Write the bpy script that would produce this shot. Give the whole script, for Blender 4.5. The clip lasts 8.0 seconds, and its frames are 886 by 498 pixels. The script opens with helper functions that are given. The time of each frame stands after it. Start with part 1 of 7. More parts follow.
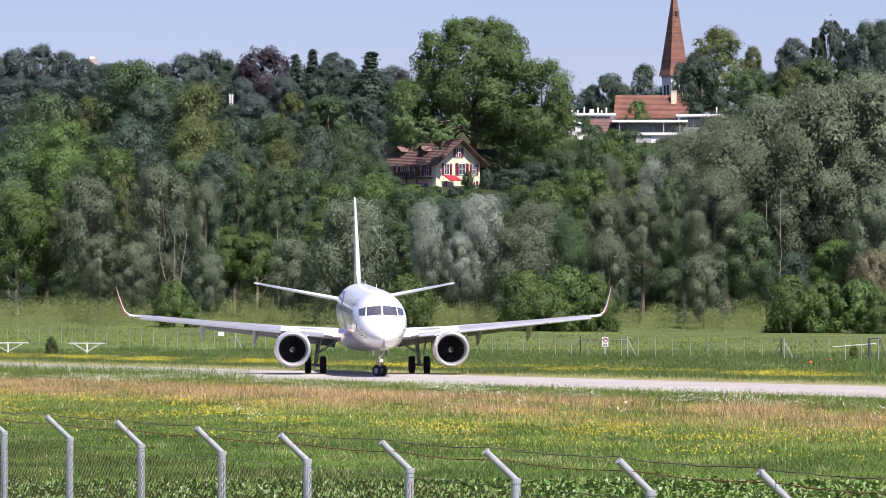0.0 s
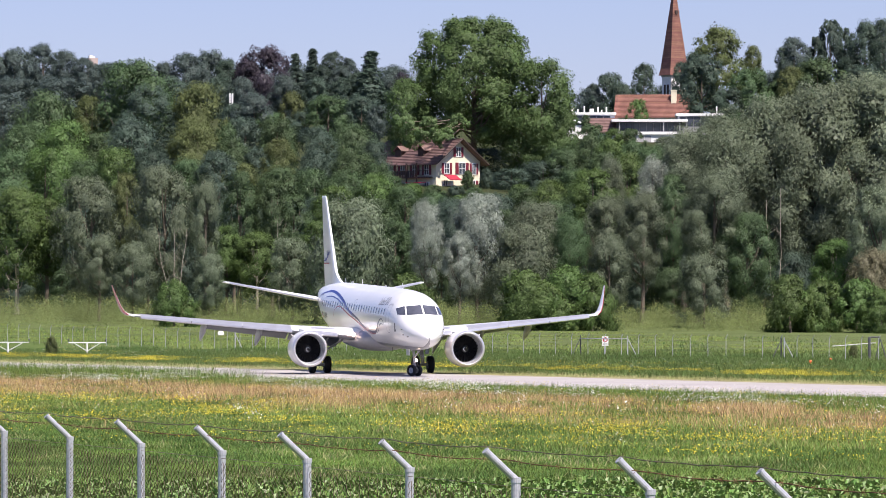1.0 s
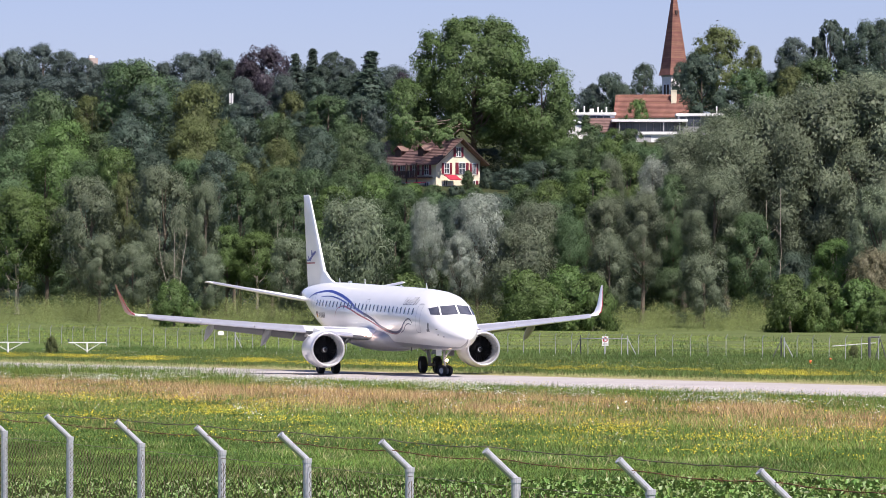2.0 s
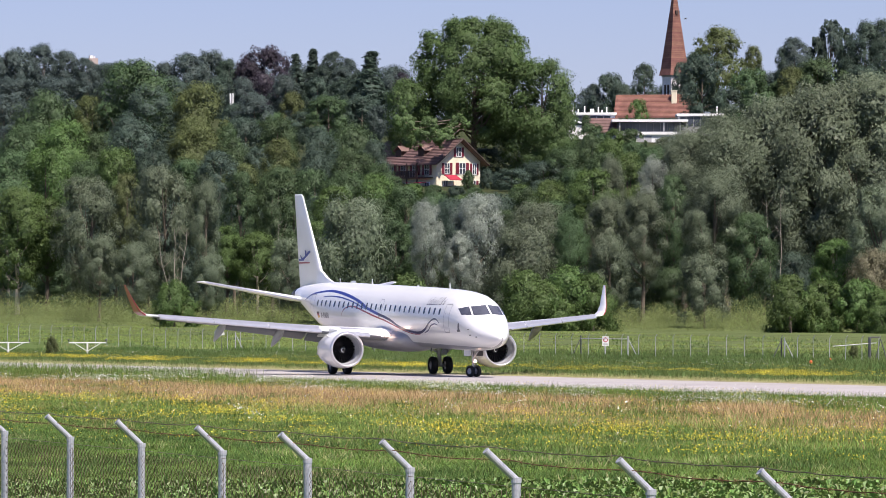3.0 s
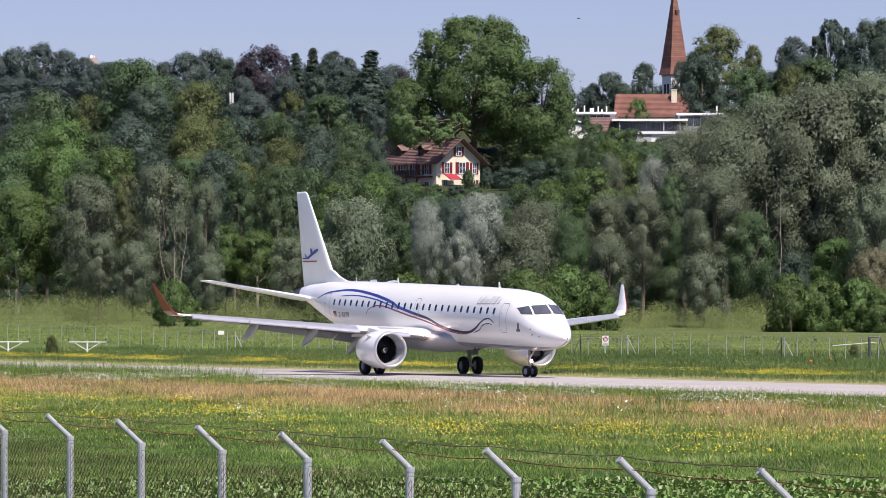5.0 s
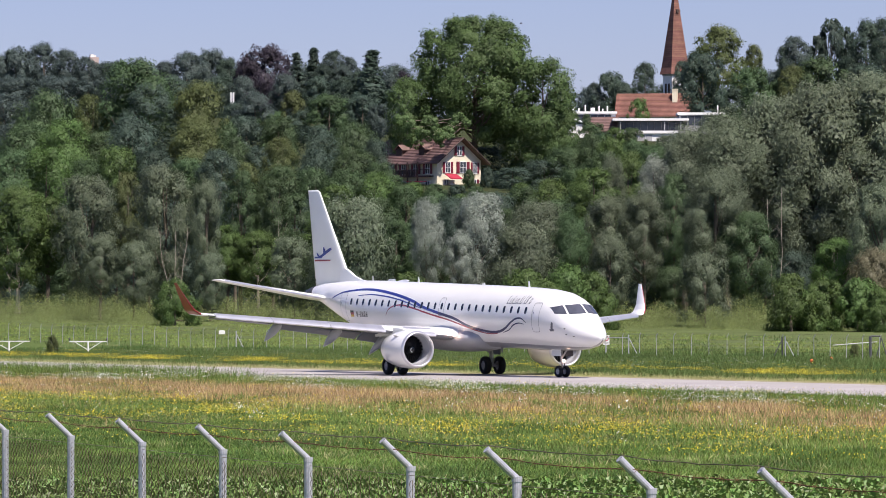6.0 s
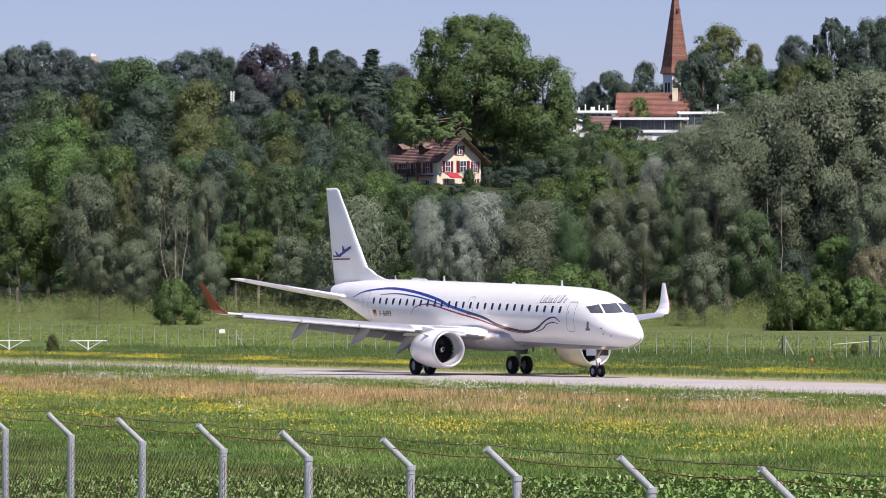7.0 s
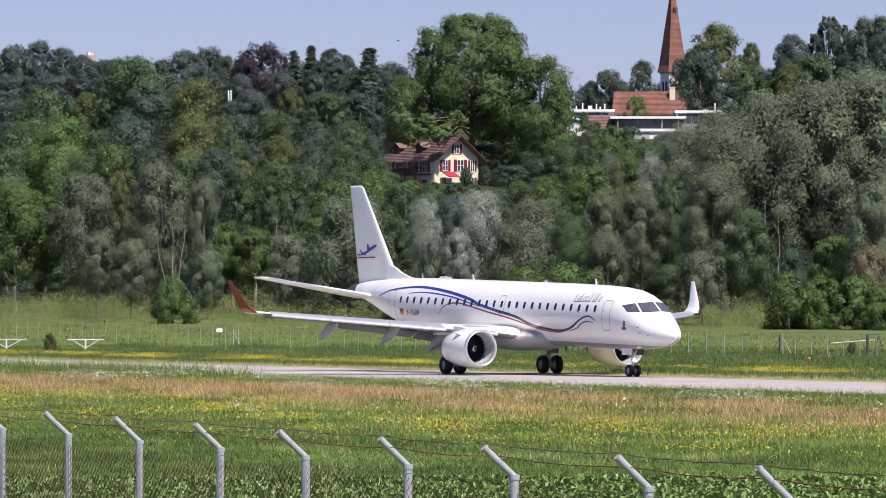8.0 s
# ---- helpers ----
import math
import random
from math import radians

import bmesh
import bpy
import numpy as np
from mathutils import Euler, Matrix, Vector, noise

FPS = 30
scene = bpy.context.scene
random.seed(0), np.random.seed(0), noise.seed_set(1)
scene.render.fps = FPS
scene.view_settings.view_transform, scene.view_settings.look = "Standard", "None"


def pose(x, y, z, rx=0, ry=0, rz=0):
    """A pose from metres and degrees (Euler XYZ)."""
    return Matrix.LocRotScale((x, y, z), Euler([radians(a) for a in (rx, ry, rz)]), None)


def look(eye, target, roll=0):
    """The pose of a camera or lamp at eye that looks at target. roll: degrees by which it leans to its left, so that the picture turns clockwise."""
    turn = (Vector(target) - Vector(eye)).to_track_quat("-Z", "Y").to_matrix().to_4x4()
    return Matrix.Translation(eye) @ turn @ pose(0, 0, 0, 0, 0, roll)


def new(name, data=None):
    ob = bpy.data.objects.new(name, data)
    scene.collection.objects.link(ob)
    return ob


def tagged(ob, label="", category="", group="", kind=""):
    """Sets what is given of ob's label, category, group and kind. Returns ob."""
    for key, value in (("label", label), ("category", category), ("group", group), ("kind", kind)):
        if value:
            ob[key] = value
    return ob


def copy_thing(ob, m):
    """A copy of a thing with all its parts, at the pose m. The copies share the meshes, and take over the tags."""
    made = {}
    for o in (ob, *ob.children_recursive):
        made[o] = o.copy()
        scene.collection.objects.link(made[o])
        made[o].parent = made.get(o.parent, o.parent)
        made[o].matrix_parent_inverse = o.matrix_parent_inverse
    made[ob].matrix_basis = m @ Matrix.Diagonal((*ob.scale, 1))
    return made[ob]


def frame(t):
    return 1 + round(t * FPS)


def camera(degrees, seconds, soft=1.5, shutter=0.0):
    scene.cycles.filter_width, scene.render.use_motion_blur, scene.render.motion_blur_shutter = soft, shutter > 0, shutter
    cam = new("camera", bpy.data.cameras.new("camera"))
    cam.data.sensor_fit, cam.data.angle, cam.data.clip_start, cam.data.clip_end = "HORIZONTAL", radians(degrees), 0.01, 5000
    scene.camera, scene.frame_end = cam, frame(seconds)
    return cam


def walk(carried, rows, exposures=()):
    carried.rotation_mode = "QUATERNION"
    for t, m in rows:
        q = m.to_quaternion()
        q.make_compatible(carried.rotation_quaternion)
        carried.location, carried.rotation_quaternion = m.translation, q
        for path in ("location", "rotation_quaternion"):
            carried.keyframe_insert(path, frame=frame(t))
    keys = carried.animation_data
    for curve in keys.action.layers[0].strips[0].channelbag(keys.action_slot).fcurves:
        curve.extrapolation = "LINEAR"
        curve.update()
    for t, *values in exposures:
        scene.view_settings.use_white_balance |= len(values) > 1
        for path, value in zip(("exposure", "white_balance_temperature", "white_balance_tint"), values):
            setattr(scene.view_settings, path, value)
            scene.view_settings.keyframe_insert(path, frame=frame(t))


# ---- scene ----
# camera on a tripod, tele lens, a hair of drift
EYE = (0.0, 0.0, 3.63)
F_PX = 9447.0
cam = camera(9.488, 8.0, soft=0.85)


def aim(dx, dy):
    """The camera's pose when its picture has drifted by dx, dy."""
    return pose(*EYE, 90.6583 + math.degrees(dy / F_PX), 0, math.degrees(dx / F_PX))


walk(cam, [(0, aim(0, 0)), (0.5, aim(0.7, -1.3)), (1, aim(0, -1.2)), (1.5, aim(0, -1.2)), (3, aim(0.6, -1)), (3.5, aim(1, -0.7)),
           (4, aim(0.8, -0.8)), (4.5, aim(0, -1.5)), (6, aim(1.8, -3)), (6.5, aim(2, -3.7)), (7, aim(2, -4.5)), (7.5, aim(1.8, -4.6)),
           (8, aim(-2.8, -6.5))],
     exposures=[(0, 0.79, 6600, 17), (1.5, 0.77, 6600, 17), (3.5, 0.63, 6600, 17), (8, 0.55, 6600, 17)])

# ---- daylight ----
SUN_EL, SUN_AZ = 56.0, 148.0  # azimuth clockwise from +y
world = bpy.data.worlds.new("sky")
scene.world = world
world.use_nodes = True
wn = world.node_tree.nodes
sky = wn.new("ShaderNodeTexSky")
sky.sky_type = "NISHITA"
sky.sun_disc = False
sky.sun_elevation = radians(SUN_EL)
sky.sun_rotation = radians(SUN_AZ)
sky.altitude = 500
sky.air_density = 1.0
sky.dust_density = 0.3
sky.ozone_density = 5.0
tint = wn.new("ShaderNodeMix")
tint.data_type, tint.blend_type = "RGBA", "MULTIPLY"
tint.inputs[0].default_value = 1.0
tint.inputs[7].default_value = (0.97, 0.91, 1.17, 1)
world.node_tree.links.new(sky.outputs[0], tint.inputs[6])
world.node_tree.links.new(tint.outputs[2], wn["Background"].inputs[0])
wn["Background"].inputs[1].default_value = 0.058
sun = new("sun", bpy.data.lights.new("sun", "SUN"))
sun.data.energy = 4.6
sun.data.angle = radians(0.55)
sun.data.color = (1.0, 0.95, 0.87)
se, sa = radians(SUN_EL), radians(SUN_AZ)
sun_way = Vector((math.sin(sa) * math.cos(se), math.cos(sa) * math.cos(se), math.sin(se)))
sun.matrix_world = look(sun_way * 100, (0, 0, 0))


# ---- materials ----
def mat(name, base, rough=0.5, metal=0.0, var=0.15, scale=3.0, fine=0.0, bump=0.0, island=0.0, emit=None, coat=0.0, spec=0.5, obvar=0.0, trans=0.0):
    """A surface with coarse and fine colour variation at real-world size, relief, and variation by piece."""
    m = bpy.data.materials.new(name)
    m.use_nodes = True
    nt, n = m.node_tree, m.node_tree.nodes
    b = n["Principled BSDF"]
    b.inputs["Roughness"].default_value = rough
    b.inputs["Metallic"].default_value = metal
    b.inputs["Coat Weight"].default_value = coat
    b.inputs["Coat Roughness"].default_value = 0.06
    b.inputs["Specular IOR Level"].default_value = spec
    tc = n.new("ShaderNodeTexCoord")
    big = n.new("ShaderNodeTexNoise")
    big.inputs["Scale"].default_value = 1.0 / scale
    big.inputs["Detail"].default_value = 5
    nt.links.new(tc.outputs["Object"], big.inputs["Vector"])
    hsv = n.new("ShaderNodeHueSaturation")
    hsv.inputs["Color"].default_value = (*base, 1)
    val = n.new("ShaderNodeMapRange")
    val.inputs[1].default_value, val.inputs[2].default_value = 0.3, 0.7
    val.inputs[3].default_value, val.inputs[4].default_value = 1 - var, 1 + var
    nt.links.new(big.outputs["Fac"], val.inputs[0])
    out = val.outputs[0]
    small = None
    if fine or bump:
        small = n.new("ShaderNodeTexNoise")
        small.inputs["Scale"].default_value = 14.0 / scale
        small.inputs["Detail"].default_value = 6
        nt.links.new(tc.outputs["Object"], small.inputs["Vector"])
    if fine:
        v2 = n.new("ShaderNodeMapRange")
        v2.inputs[1].default_value, v2.inputs[2].default_value = 0.3, 0.7
        v2.inputs[3].default_value, v2.inputs[4].default_value = 1 - fine, 1 + fine
        nt.links.new(small.outputs["Fac"], v2.inputs[0])
        mul = n.new("ShaderNodeMath")
        mul.operation = "MULTIPLY"
        nt.links.new(out, mul.inputs[0])
        nt.links.new(v2.outputs[0], mul.inputs[1])
        out = mul.outputs[0]
    for amount, node, socket in ((island, "ShaderNodeNewGeometry", "Random Per Island"), (obvar, "ShaderNodeObjectInfo", "Random")):
        if not amount:
            continue
        g = n.new(node)
        v3 = n.new("ShaderNodeMapRange")
        v3.inputs[3].default_value, v3.inputs[4].default_value = 1 - amount, 1 + amount
        nt.links.new(g.outputs[socket], v3.inputs[0])
        mul = n.new("ShaderNodeMath")
        mul.operation = "MULTIPLY"
        nt.links.new(out, mul.inputs[0])
        nt.links.new(v3.outputs[0], mul.inputs[1])
        out = mul.outputs[0]
        h = n.new("ShaderNodeMapRange")
        h.inputs[3].default_value, h.inputs[4].default_value = 0.5 - 0.07 * amount, 0.5 + 0.07 * amount
        nt.links.new(g.outputs[socket], h.inputs[0])
        nt.links.new(h.outputs[0], hsv.inputs["Hue"])
    nt.links.new(out, hsv.inputs["Value"])
    nt.links.new(hsv.outputs[0], b.inputs["Base Color"])
    if bump:
        bp = n.new("ShaderNodeBump")
        bp.inputs["Strength"].default_value = bump
        bp.inputs["Distance"].default_value = 0.02 * scale
        nt.links.new(small.outputs["Fac"], bp.inputs["Height"])
        nt.links.new(bp.outputs[0], b.inputs["Normal"])
    if emit:
        b.inputs["Emission Color"].default_value = (*emit[:3], 1)
        b.inputs["Emission Strength"].default_value = emit[3]
    if trans:
        tr = n.new("ShaderNodeBsdfTranslucent")
        nt.links.new(hsv.outputs[0], tr.inputs[0])
        mx = n.new("ShaderNodeMixShader")
        mx.inputs[0].default_value = trans
        nt.links.new(b.outputs[0], mx.inputs[1])
        nt.links.new(tr.outputs[0], mx.inputs[2])
        nt.links.new(mx.outputs[0], n["Material Output"].inputs[0])
    return m


M_WHITE = mat("white_paint", (0.88, 0.88, 0.87), 0.28, var=0.03, scale=2.0, coat=0.5)
M_BELLY = mat("grey_belly_paint", (0.33, 0.335, 0.36), 0.3, var=0.06, scale=1.5, coat=0.3)
M_GREY = mat("grey_paint", (0.42, 0.43, 0.46), 0.4, var=0.08, scale=1.0)
# grey paint with the shadow under the wing put into its colour
M_UNDER = mat("underwing_shade_grey", (0.20, 0.21, 0.24), 0.45, var=0.12, scale=1.2)
M_DKGREY = mat("dark_grey_metal", (0.10, 0.10, 0.11), 0.5, metal=0.4, var=0.2, scale=0.5)
M_LIP = mat("satin_leading_edge_metal", (0.70, 0.70, 0.74), 0.34, metal=0.7, var=0.06, scale=0.6)
M_RED = mat("red_paint", (0.42, 0.025, 0.05), 0.35, var=0.06, scale=1.0, coat=0.3)
M_BLUE = mat("blue_paint", (0.025, 0.045, 0.27), 0.35, var=0.05, scale=1.0)
M_NAVY = mat("navy_paint", (0.02, 0.025, 0.10), 0.35, var=0.05, scale=1.0)
M_STRIPE = mat("crimson_stripe_paint", (0.30, 0.025, 0.05), 0.35, var=0.05, scale=1.0)
M_BLACK = mat("black_paint", (0.015, 0.015, 0.017), 0.4, var=0.1, scale=0.5)
M_GOLD = mat("gold_paint", (0.7, 0.42, 0.03), 0.4, var=0.05, scale=0.5)
M_LETTER = mat("grey_letter_paint", (0.13, 0.135, 0.16), 0.4, var=0.05, scale=0.5)
M_JOINT = mat("door_seam", (0.30, 0.30, 0.33), 0.5, var=0.1, scale=0.5)
M_SCREEN = mat("cockpit_glass", (0.085, 0.09, 0.115), 0.08, var=0.2, scale=0.4, spec=0.8)
M_GLASS = mat("dark_cabin_glass", (0.02, 0.022, 0.03), 0.06, var=0.1, scale=0.5, spec=0.8)
M_TYRE = mat("tyre_rubber", (0.018, 0.018, 0.019), 0.8, var=0.2, scale=0.3, fine=0.2)
M_FAN = mat("fan_titanium", (0.035, 0.035, 0.04), 0.4, metal=0.6, var=0.15, scale=0.3)
M_LAMP = mat("lit_landing_lamp", (0.9, 0.85, 0.8), 0.3, emit=(1.0, 0.66, 0.48, 8.0))
M_GALV = mat("galvanised_steel", (0.46, 0.46, 0.50), 0.45, metal=0.35, var=0.12, scale=0.25, fine=0.15)
M_WIRE = mat("chain_link_wire", (0.16, 0.12, 0.08), 0.5, metal=0.5, var=0.2, scale=0.5)
M_RUST = mat("rusty_wire", (0.14, 0.055, 0.025), 0.8, var=0.3, scale=0.3)
M_POSTWHITE = mat("white_frame_paint", (0.75, 0.75, 0.74), 0.5, var=0.06, scale=0.5)
M_ORANGE = mat("orange_marker_paint", (0.75, 0.16, 0.04), 0.5, var=0.06, scale=0.3)
M_BARK = mat("grey_brown_bark", (0.13, 0.105, 0.08), 0.9, var=0.3, scale=1.0, fine=0.3, bump=0.4)
M_PALEBARK = mat("pale_bark", (0.34, 0.30, 0.25), 0.9, var=0.3, scale=1.2, fine=0.3, bump=0.3)


# ---- helpers of this scene ----
def smooth_all(me):
    me.polygons.foreach_set("use_smooth", [True] * len(me.polygons))


def part(name, bm, material, parent=None, label="", smooth=False, loc=None, kind=""):
    """Links a bmesh as one mesh object, under its thing."""
    me = bpy.data.meshes.new(name)
    bm.normal_update()
    bm.to_mesh(me)
    bm.free()
    me.materials.append(material)
    if smooth:
        smooth_all(me)
    ob = new(name, me)
    ob.parent = parent
    if loc is not None:
        ob.location = loc
    return tagged(ob, label, kind=kind)


def thing(name, label, category, m=None, group="", kind=""):
    ob = new(name)
    ob.empty_display_size = 0.3
    if m is not None:
        ob.matrix_world = m
    return tagged(ob, label, category, group, kind)


def box(bm, x0, x1, y0, y1, z0, z1, m=None):
    r = bmesh.ops.create_cube(bm, size=1)["verts"]
    for v in r:
        v.co = Vector(((x0 + x1) / 2 + v.co.x * (x1 - x0), (y0 + y1) / 2 + v.co.y * (y1 - y0), (z0 + z1) / 2 + v.co.z * (z1 - z0)))
        if m is not None:
            v.co = m @ v.co
    return r


def rod(bm, a, b, r0, r1=None, n=8, cap=True):
    """A tapered rod from a to b."""
    a, b = Vector(a), Vector(b)
    r1 = r0 if r1 is None else r1
    q = (b - a).to_track_quat("Z", "Y").to_matrix()
    rings = []
    for c, r in ((a, r0), (b, r1)):
        rings.append([bm.verts.new(c + q @ Vector((r * math.cos(2 * math.pi * i / n), r * math.sin(2 * math.pi * i / n), 0))) for i in range(n)])
    for i in range(n):
        bm.faces.new((rings[0][i], rings[0][(i + 1) % n], rings[1][(i + 1) % n], rings[1][i]))
    if cap:
        bm.faces.new(rings[0][::-1])
        bm.faces.new(rings[1])
    return rings


def loft(bm, rings, closed=True, caps=True):
    """Skins rings of equal length."""
    vs = [[bm.verts.new(p) for p in ring] for ring in rings]
    n = len(vs[0])
    for a, b in zip(vs, vs[1:]):
        for i in range(n if closed else n - 1):
            j = (i + 1) % n
            bm.faces.new((a[i], a[j], b[j], b[i]))
    if caps and closed:
        bm.faces.new(vs[0][::-1])
        bm.faces.new(vs[-1])
    return vs


def lathe(bm, profile, n=32, m=None):
    """Turns (along, radius) pairs about the x axis."""
    rings = []
    for s, r in profile:
        ring = [Vector((s, r * math.cos(2 * math.pi * i / n), r * math.sin(2 * math.pi * i / n))) for i in range(n)]
        rings.append([m @ p for p in ring] if m is not None else ring)
    return loft(bm, rings, caps=False)


# ---- the aircraft: x forward from the main wheels, y to port, z up ----
S_MAIN = 4.81 + 13.83  # nose to main wheels
HULL = [(0.30, 0.03, 2.52, 2.46), (0.36, 0.16, 2.66, 2.34), (0.5, 0.28, 2.79, 2.25), (0.8, 0.47, 3.02, 2.12), (1.3, 0.72, 3.33, 1.98), (1.9, 0.97, 3.65, 1.88), (2.3, 1.10, 3.91, 1.83),
        (2.7, 1.21, 4.16, 1.80), (3.1, 1.29, 4.40, 1.77), (3.7, 1.38, 4.63, 1.74), (4.4, 1.45, 4.79, 1.72), (5.6, 1.50, 4.90, 1.70), (7.0, 1.505, 4.95, 1.69), (10.0, 1.505, 4.99, 1.68), (18.0, 1.505, 5.0, 1.66), (24.0, 1.505, 5.0, 1.62),
        (26.0, 1.49, 5.0, 1.72), (28.5, 1.36, 4.97, 2.18), (31.0, 1.08, 4.88, 2.85), (33.5, 0.70, 4.72, 3.55), (35.3, 0.38, 4.50, 3.85), (36.2, 0.16, 4.30, 3.98)]


def hull(s):
    """Half width, top and bottom of the fuselage s metres behind the nose."""
    s = min(max(s, 0.3), 36.2)
    sag = -0.022 * (S_MAIN - s)  # it stands a little nose down
    for a, b in zip(HULL, HULL[1:]):
        if s <= b[0]:
            f = (s - a[0]) / (b[0] - a[0])
            return (a[1] + (b[1] - a[1]) * f, a[2] + (b[2] - a[2]) * f + sag, a[3] + (b[3] - a[3]) * f + sag)
    return HULL[-1][1], HULL[-1][2] + sag, HULL[-1][3] + sag


def side_point(s, z, side, out=0.006):
    """A point of the skin at height z; side +1 is port."""
    w, zt, zb = hull(s)
    zc, hz = (zt + zb) / 2, (zt - zb) / 2
    f = max(-0.999, min(0.999, (z - zc) / hz))
    y = w * math.sqrt(1 - f * f)
    nrm = Vector((0, y / (w * w), (z - zc) / (hz * hz))).normalized()
    return Vector((S_MAIN - s, side * (y + out * nrm.y), z + out * nrm.z))


def skin_s(y, z):
    """How far behind the nose the skin passes through (y, z)."""
    lo, hi = 0.3, 6.0
    for _ in range(40):
        mid = (lo + hi) / 2
        w, zt, zb = hull(mid)
        e = (y / w) ** 2 + ((z - (zt + zb) / 2) / ((zt - zb) / 2)) ** 2
        lo, hi = (mid, hi) if e > 1 else (lo, mid)
    return (lo + hi) / 2


def patch(bm, corners, side, nu=6, nv=5, out=0.006, front=False):
    """A patch of skin between four corners, (s, z) or, in front, (y, z), with a turned-in rim."""
    (a, b, c, d) = corners
    grid = []
    for j in range(nv + 1):
        row = []
        for i in range(nu + 1):
            u, v = i / nu, j / nv
            p = [(a[k] * (1 - u) + b[k] * u) * (1 - v) + (d[k] * (1 - u) + c[k] * u) * v for k in (0, 1)]
            if front:
                row.append(Vector((S_MAIN - skin_s(*p) + out, side * p[0], p[1] + out * 0.5)))
            else:
                row.append(side_point(p[0], p[1], side, out))
        grid.append(row)
    vs = [[bm.verts.new(p) for p in row] for row in grid]
    for j in range(nv):
        for i in range(nu):
            bm.faces.new((vs[j][i], vs[j][i + 1], vs[j + 1][i + 1], vs[j + 1][i]))


def ribbon(bm, pts, width, side, out=0.006):
    """A painted band along (s, z) points; width runs over them."""
    prev = None
    for i, (s, z) in enumerate(pts):
        w = width(i / (len(pts) - 1)) / 2
        s0, z0 = pts[max(i - 1, 0)]
        s1, z1 = pts[min(i + 1, len(pts) - 1)]
        n = Vector((-(z1 - z0), s1 - s0)).normalized()
        row = [bm.verts.new(side_point(s + n.x * w * k, z + n.y * w * k, side, out)) for k in (-1, 0, 1)]
        if prev:
            for k in (0, 1):
                bm.faces.new((prev[k], row[k], row[k + 1], prev[k + 1]))
        prev = row


def curve_pts(keys, n=40):
    """A smooth line through a few (s, z) points."""
    out = []
    for i in range(len(keys) - 1):
        p0, p1, p2, p3 = keys[max(i - 1, 0)], keys[i], keys[i + 1], keys[min(i + 2, len(keys) - 1)]
        for k in range(n // (len(keys) - 1)):
            t = k / (n // (len(keys) - 1))
            out.append(tuple(0.5 * ((2 * p1[c]) + (p2[c] - p0[c]) * t + (2 * p0[c] - 5 * p1[c] + 4 * p2[c] - p3[c]) * t * t + (3 * p1[c] - p0[c] - 3 * p2[c] + p3[c]) * t ** 3) for c in (0, 1)))
    return out + [keys[-1]]


def foil(chord, thick, n=9):
    """A closed aerofoil outline, (back from the leading edge, up)."""
    up, lo = [], []
    for i in range(n + 1):
        x = (1 - math.cos(math.pi * i / n)) / 2
        t = 5 * thick * (0.2969 * math.sqrt(x) - 0.126 * x - 0.3516 * x * x + 0.2843 * x ** 3 - 0.1015 * x ** 4) + 0.0015
        up.append((x * chord, (t + 0.02 * math.sin(math.pi * x)) * chord))
        lo.append((x * chord, (-t * 0.8 + 0.02 * math.sin(math.pi * x)) * chord))
    return up + lo[::-1][0:-1]


def wing_rings(stations, side, vertical=False):
    """Stations: (span, s of the leading edge, chord, height, thickness, lean in degrees)."""
    rings = []
    for y, s, chord, z, th, lean in stations:
        ring = []
        for x, up in foil(chord, th):
            if vertical:
                ring.append(Vector((S_MAIN - s - x, up * side, z)))
            else:
                ring.append(Vector((S_MAIN - s - x, side * (y - up * math.sin(radians(lean))), z + up * math.cos(radians(lean)))))
        rings.append(ring if (side > 0) != vertical else ring[::-1])
    return rings


WING = [(0.9, 13.3, 6.4, 2.03, 0.13, 0), (1.6, 13.75, 6.0, 2.10, 0.13, 0), (4.5, 15.45, 4.4, 2.38, 0.115, 0), (9.0, 18.0, 2.95, 2.82, 0.105, 0), (13.3, 20.5, 1.7, 3.24, 0.10, 0)]
WINGLET = [(13.3, 20.5, 1.7, 3.24, 0.10, 0), (13.62, 20.72, 1.6, 3.30, 0.09, 20), (13.86, 20.98, 1.4, 3.50, 0.08, 48), (14.02, 21.3, 1.08, 3.85, 0.08, 68), (14.2, 21.85, 0.72, 4.42, 0.07, 74), (14.36, 22.35, 0.36, 5.0, 0.06, 74)]


def wing_at(y):
    for a, b in zip(WING, WING[1:]):
        if y <= b[0]:
            f = (y - a[0]) / (b[0] - a[0])
            return tuple(a[i] + (b[i] - a[i]) * f for i in range(6))
    return WING[-1]


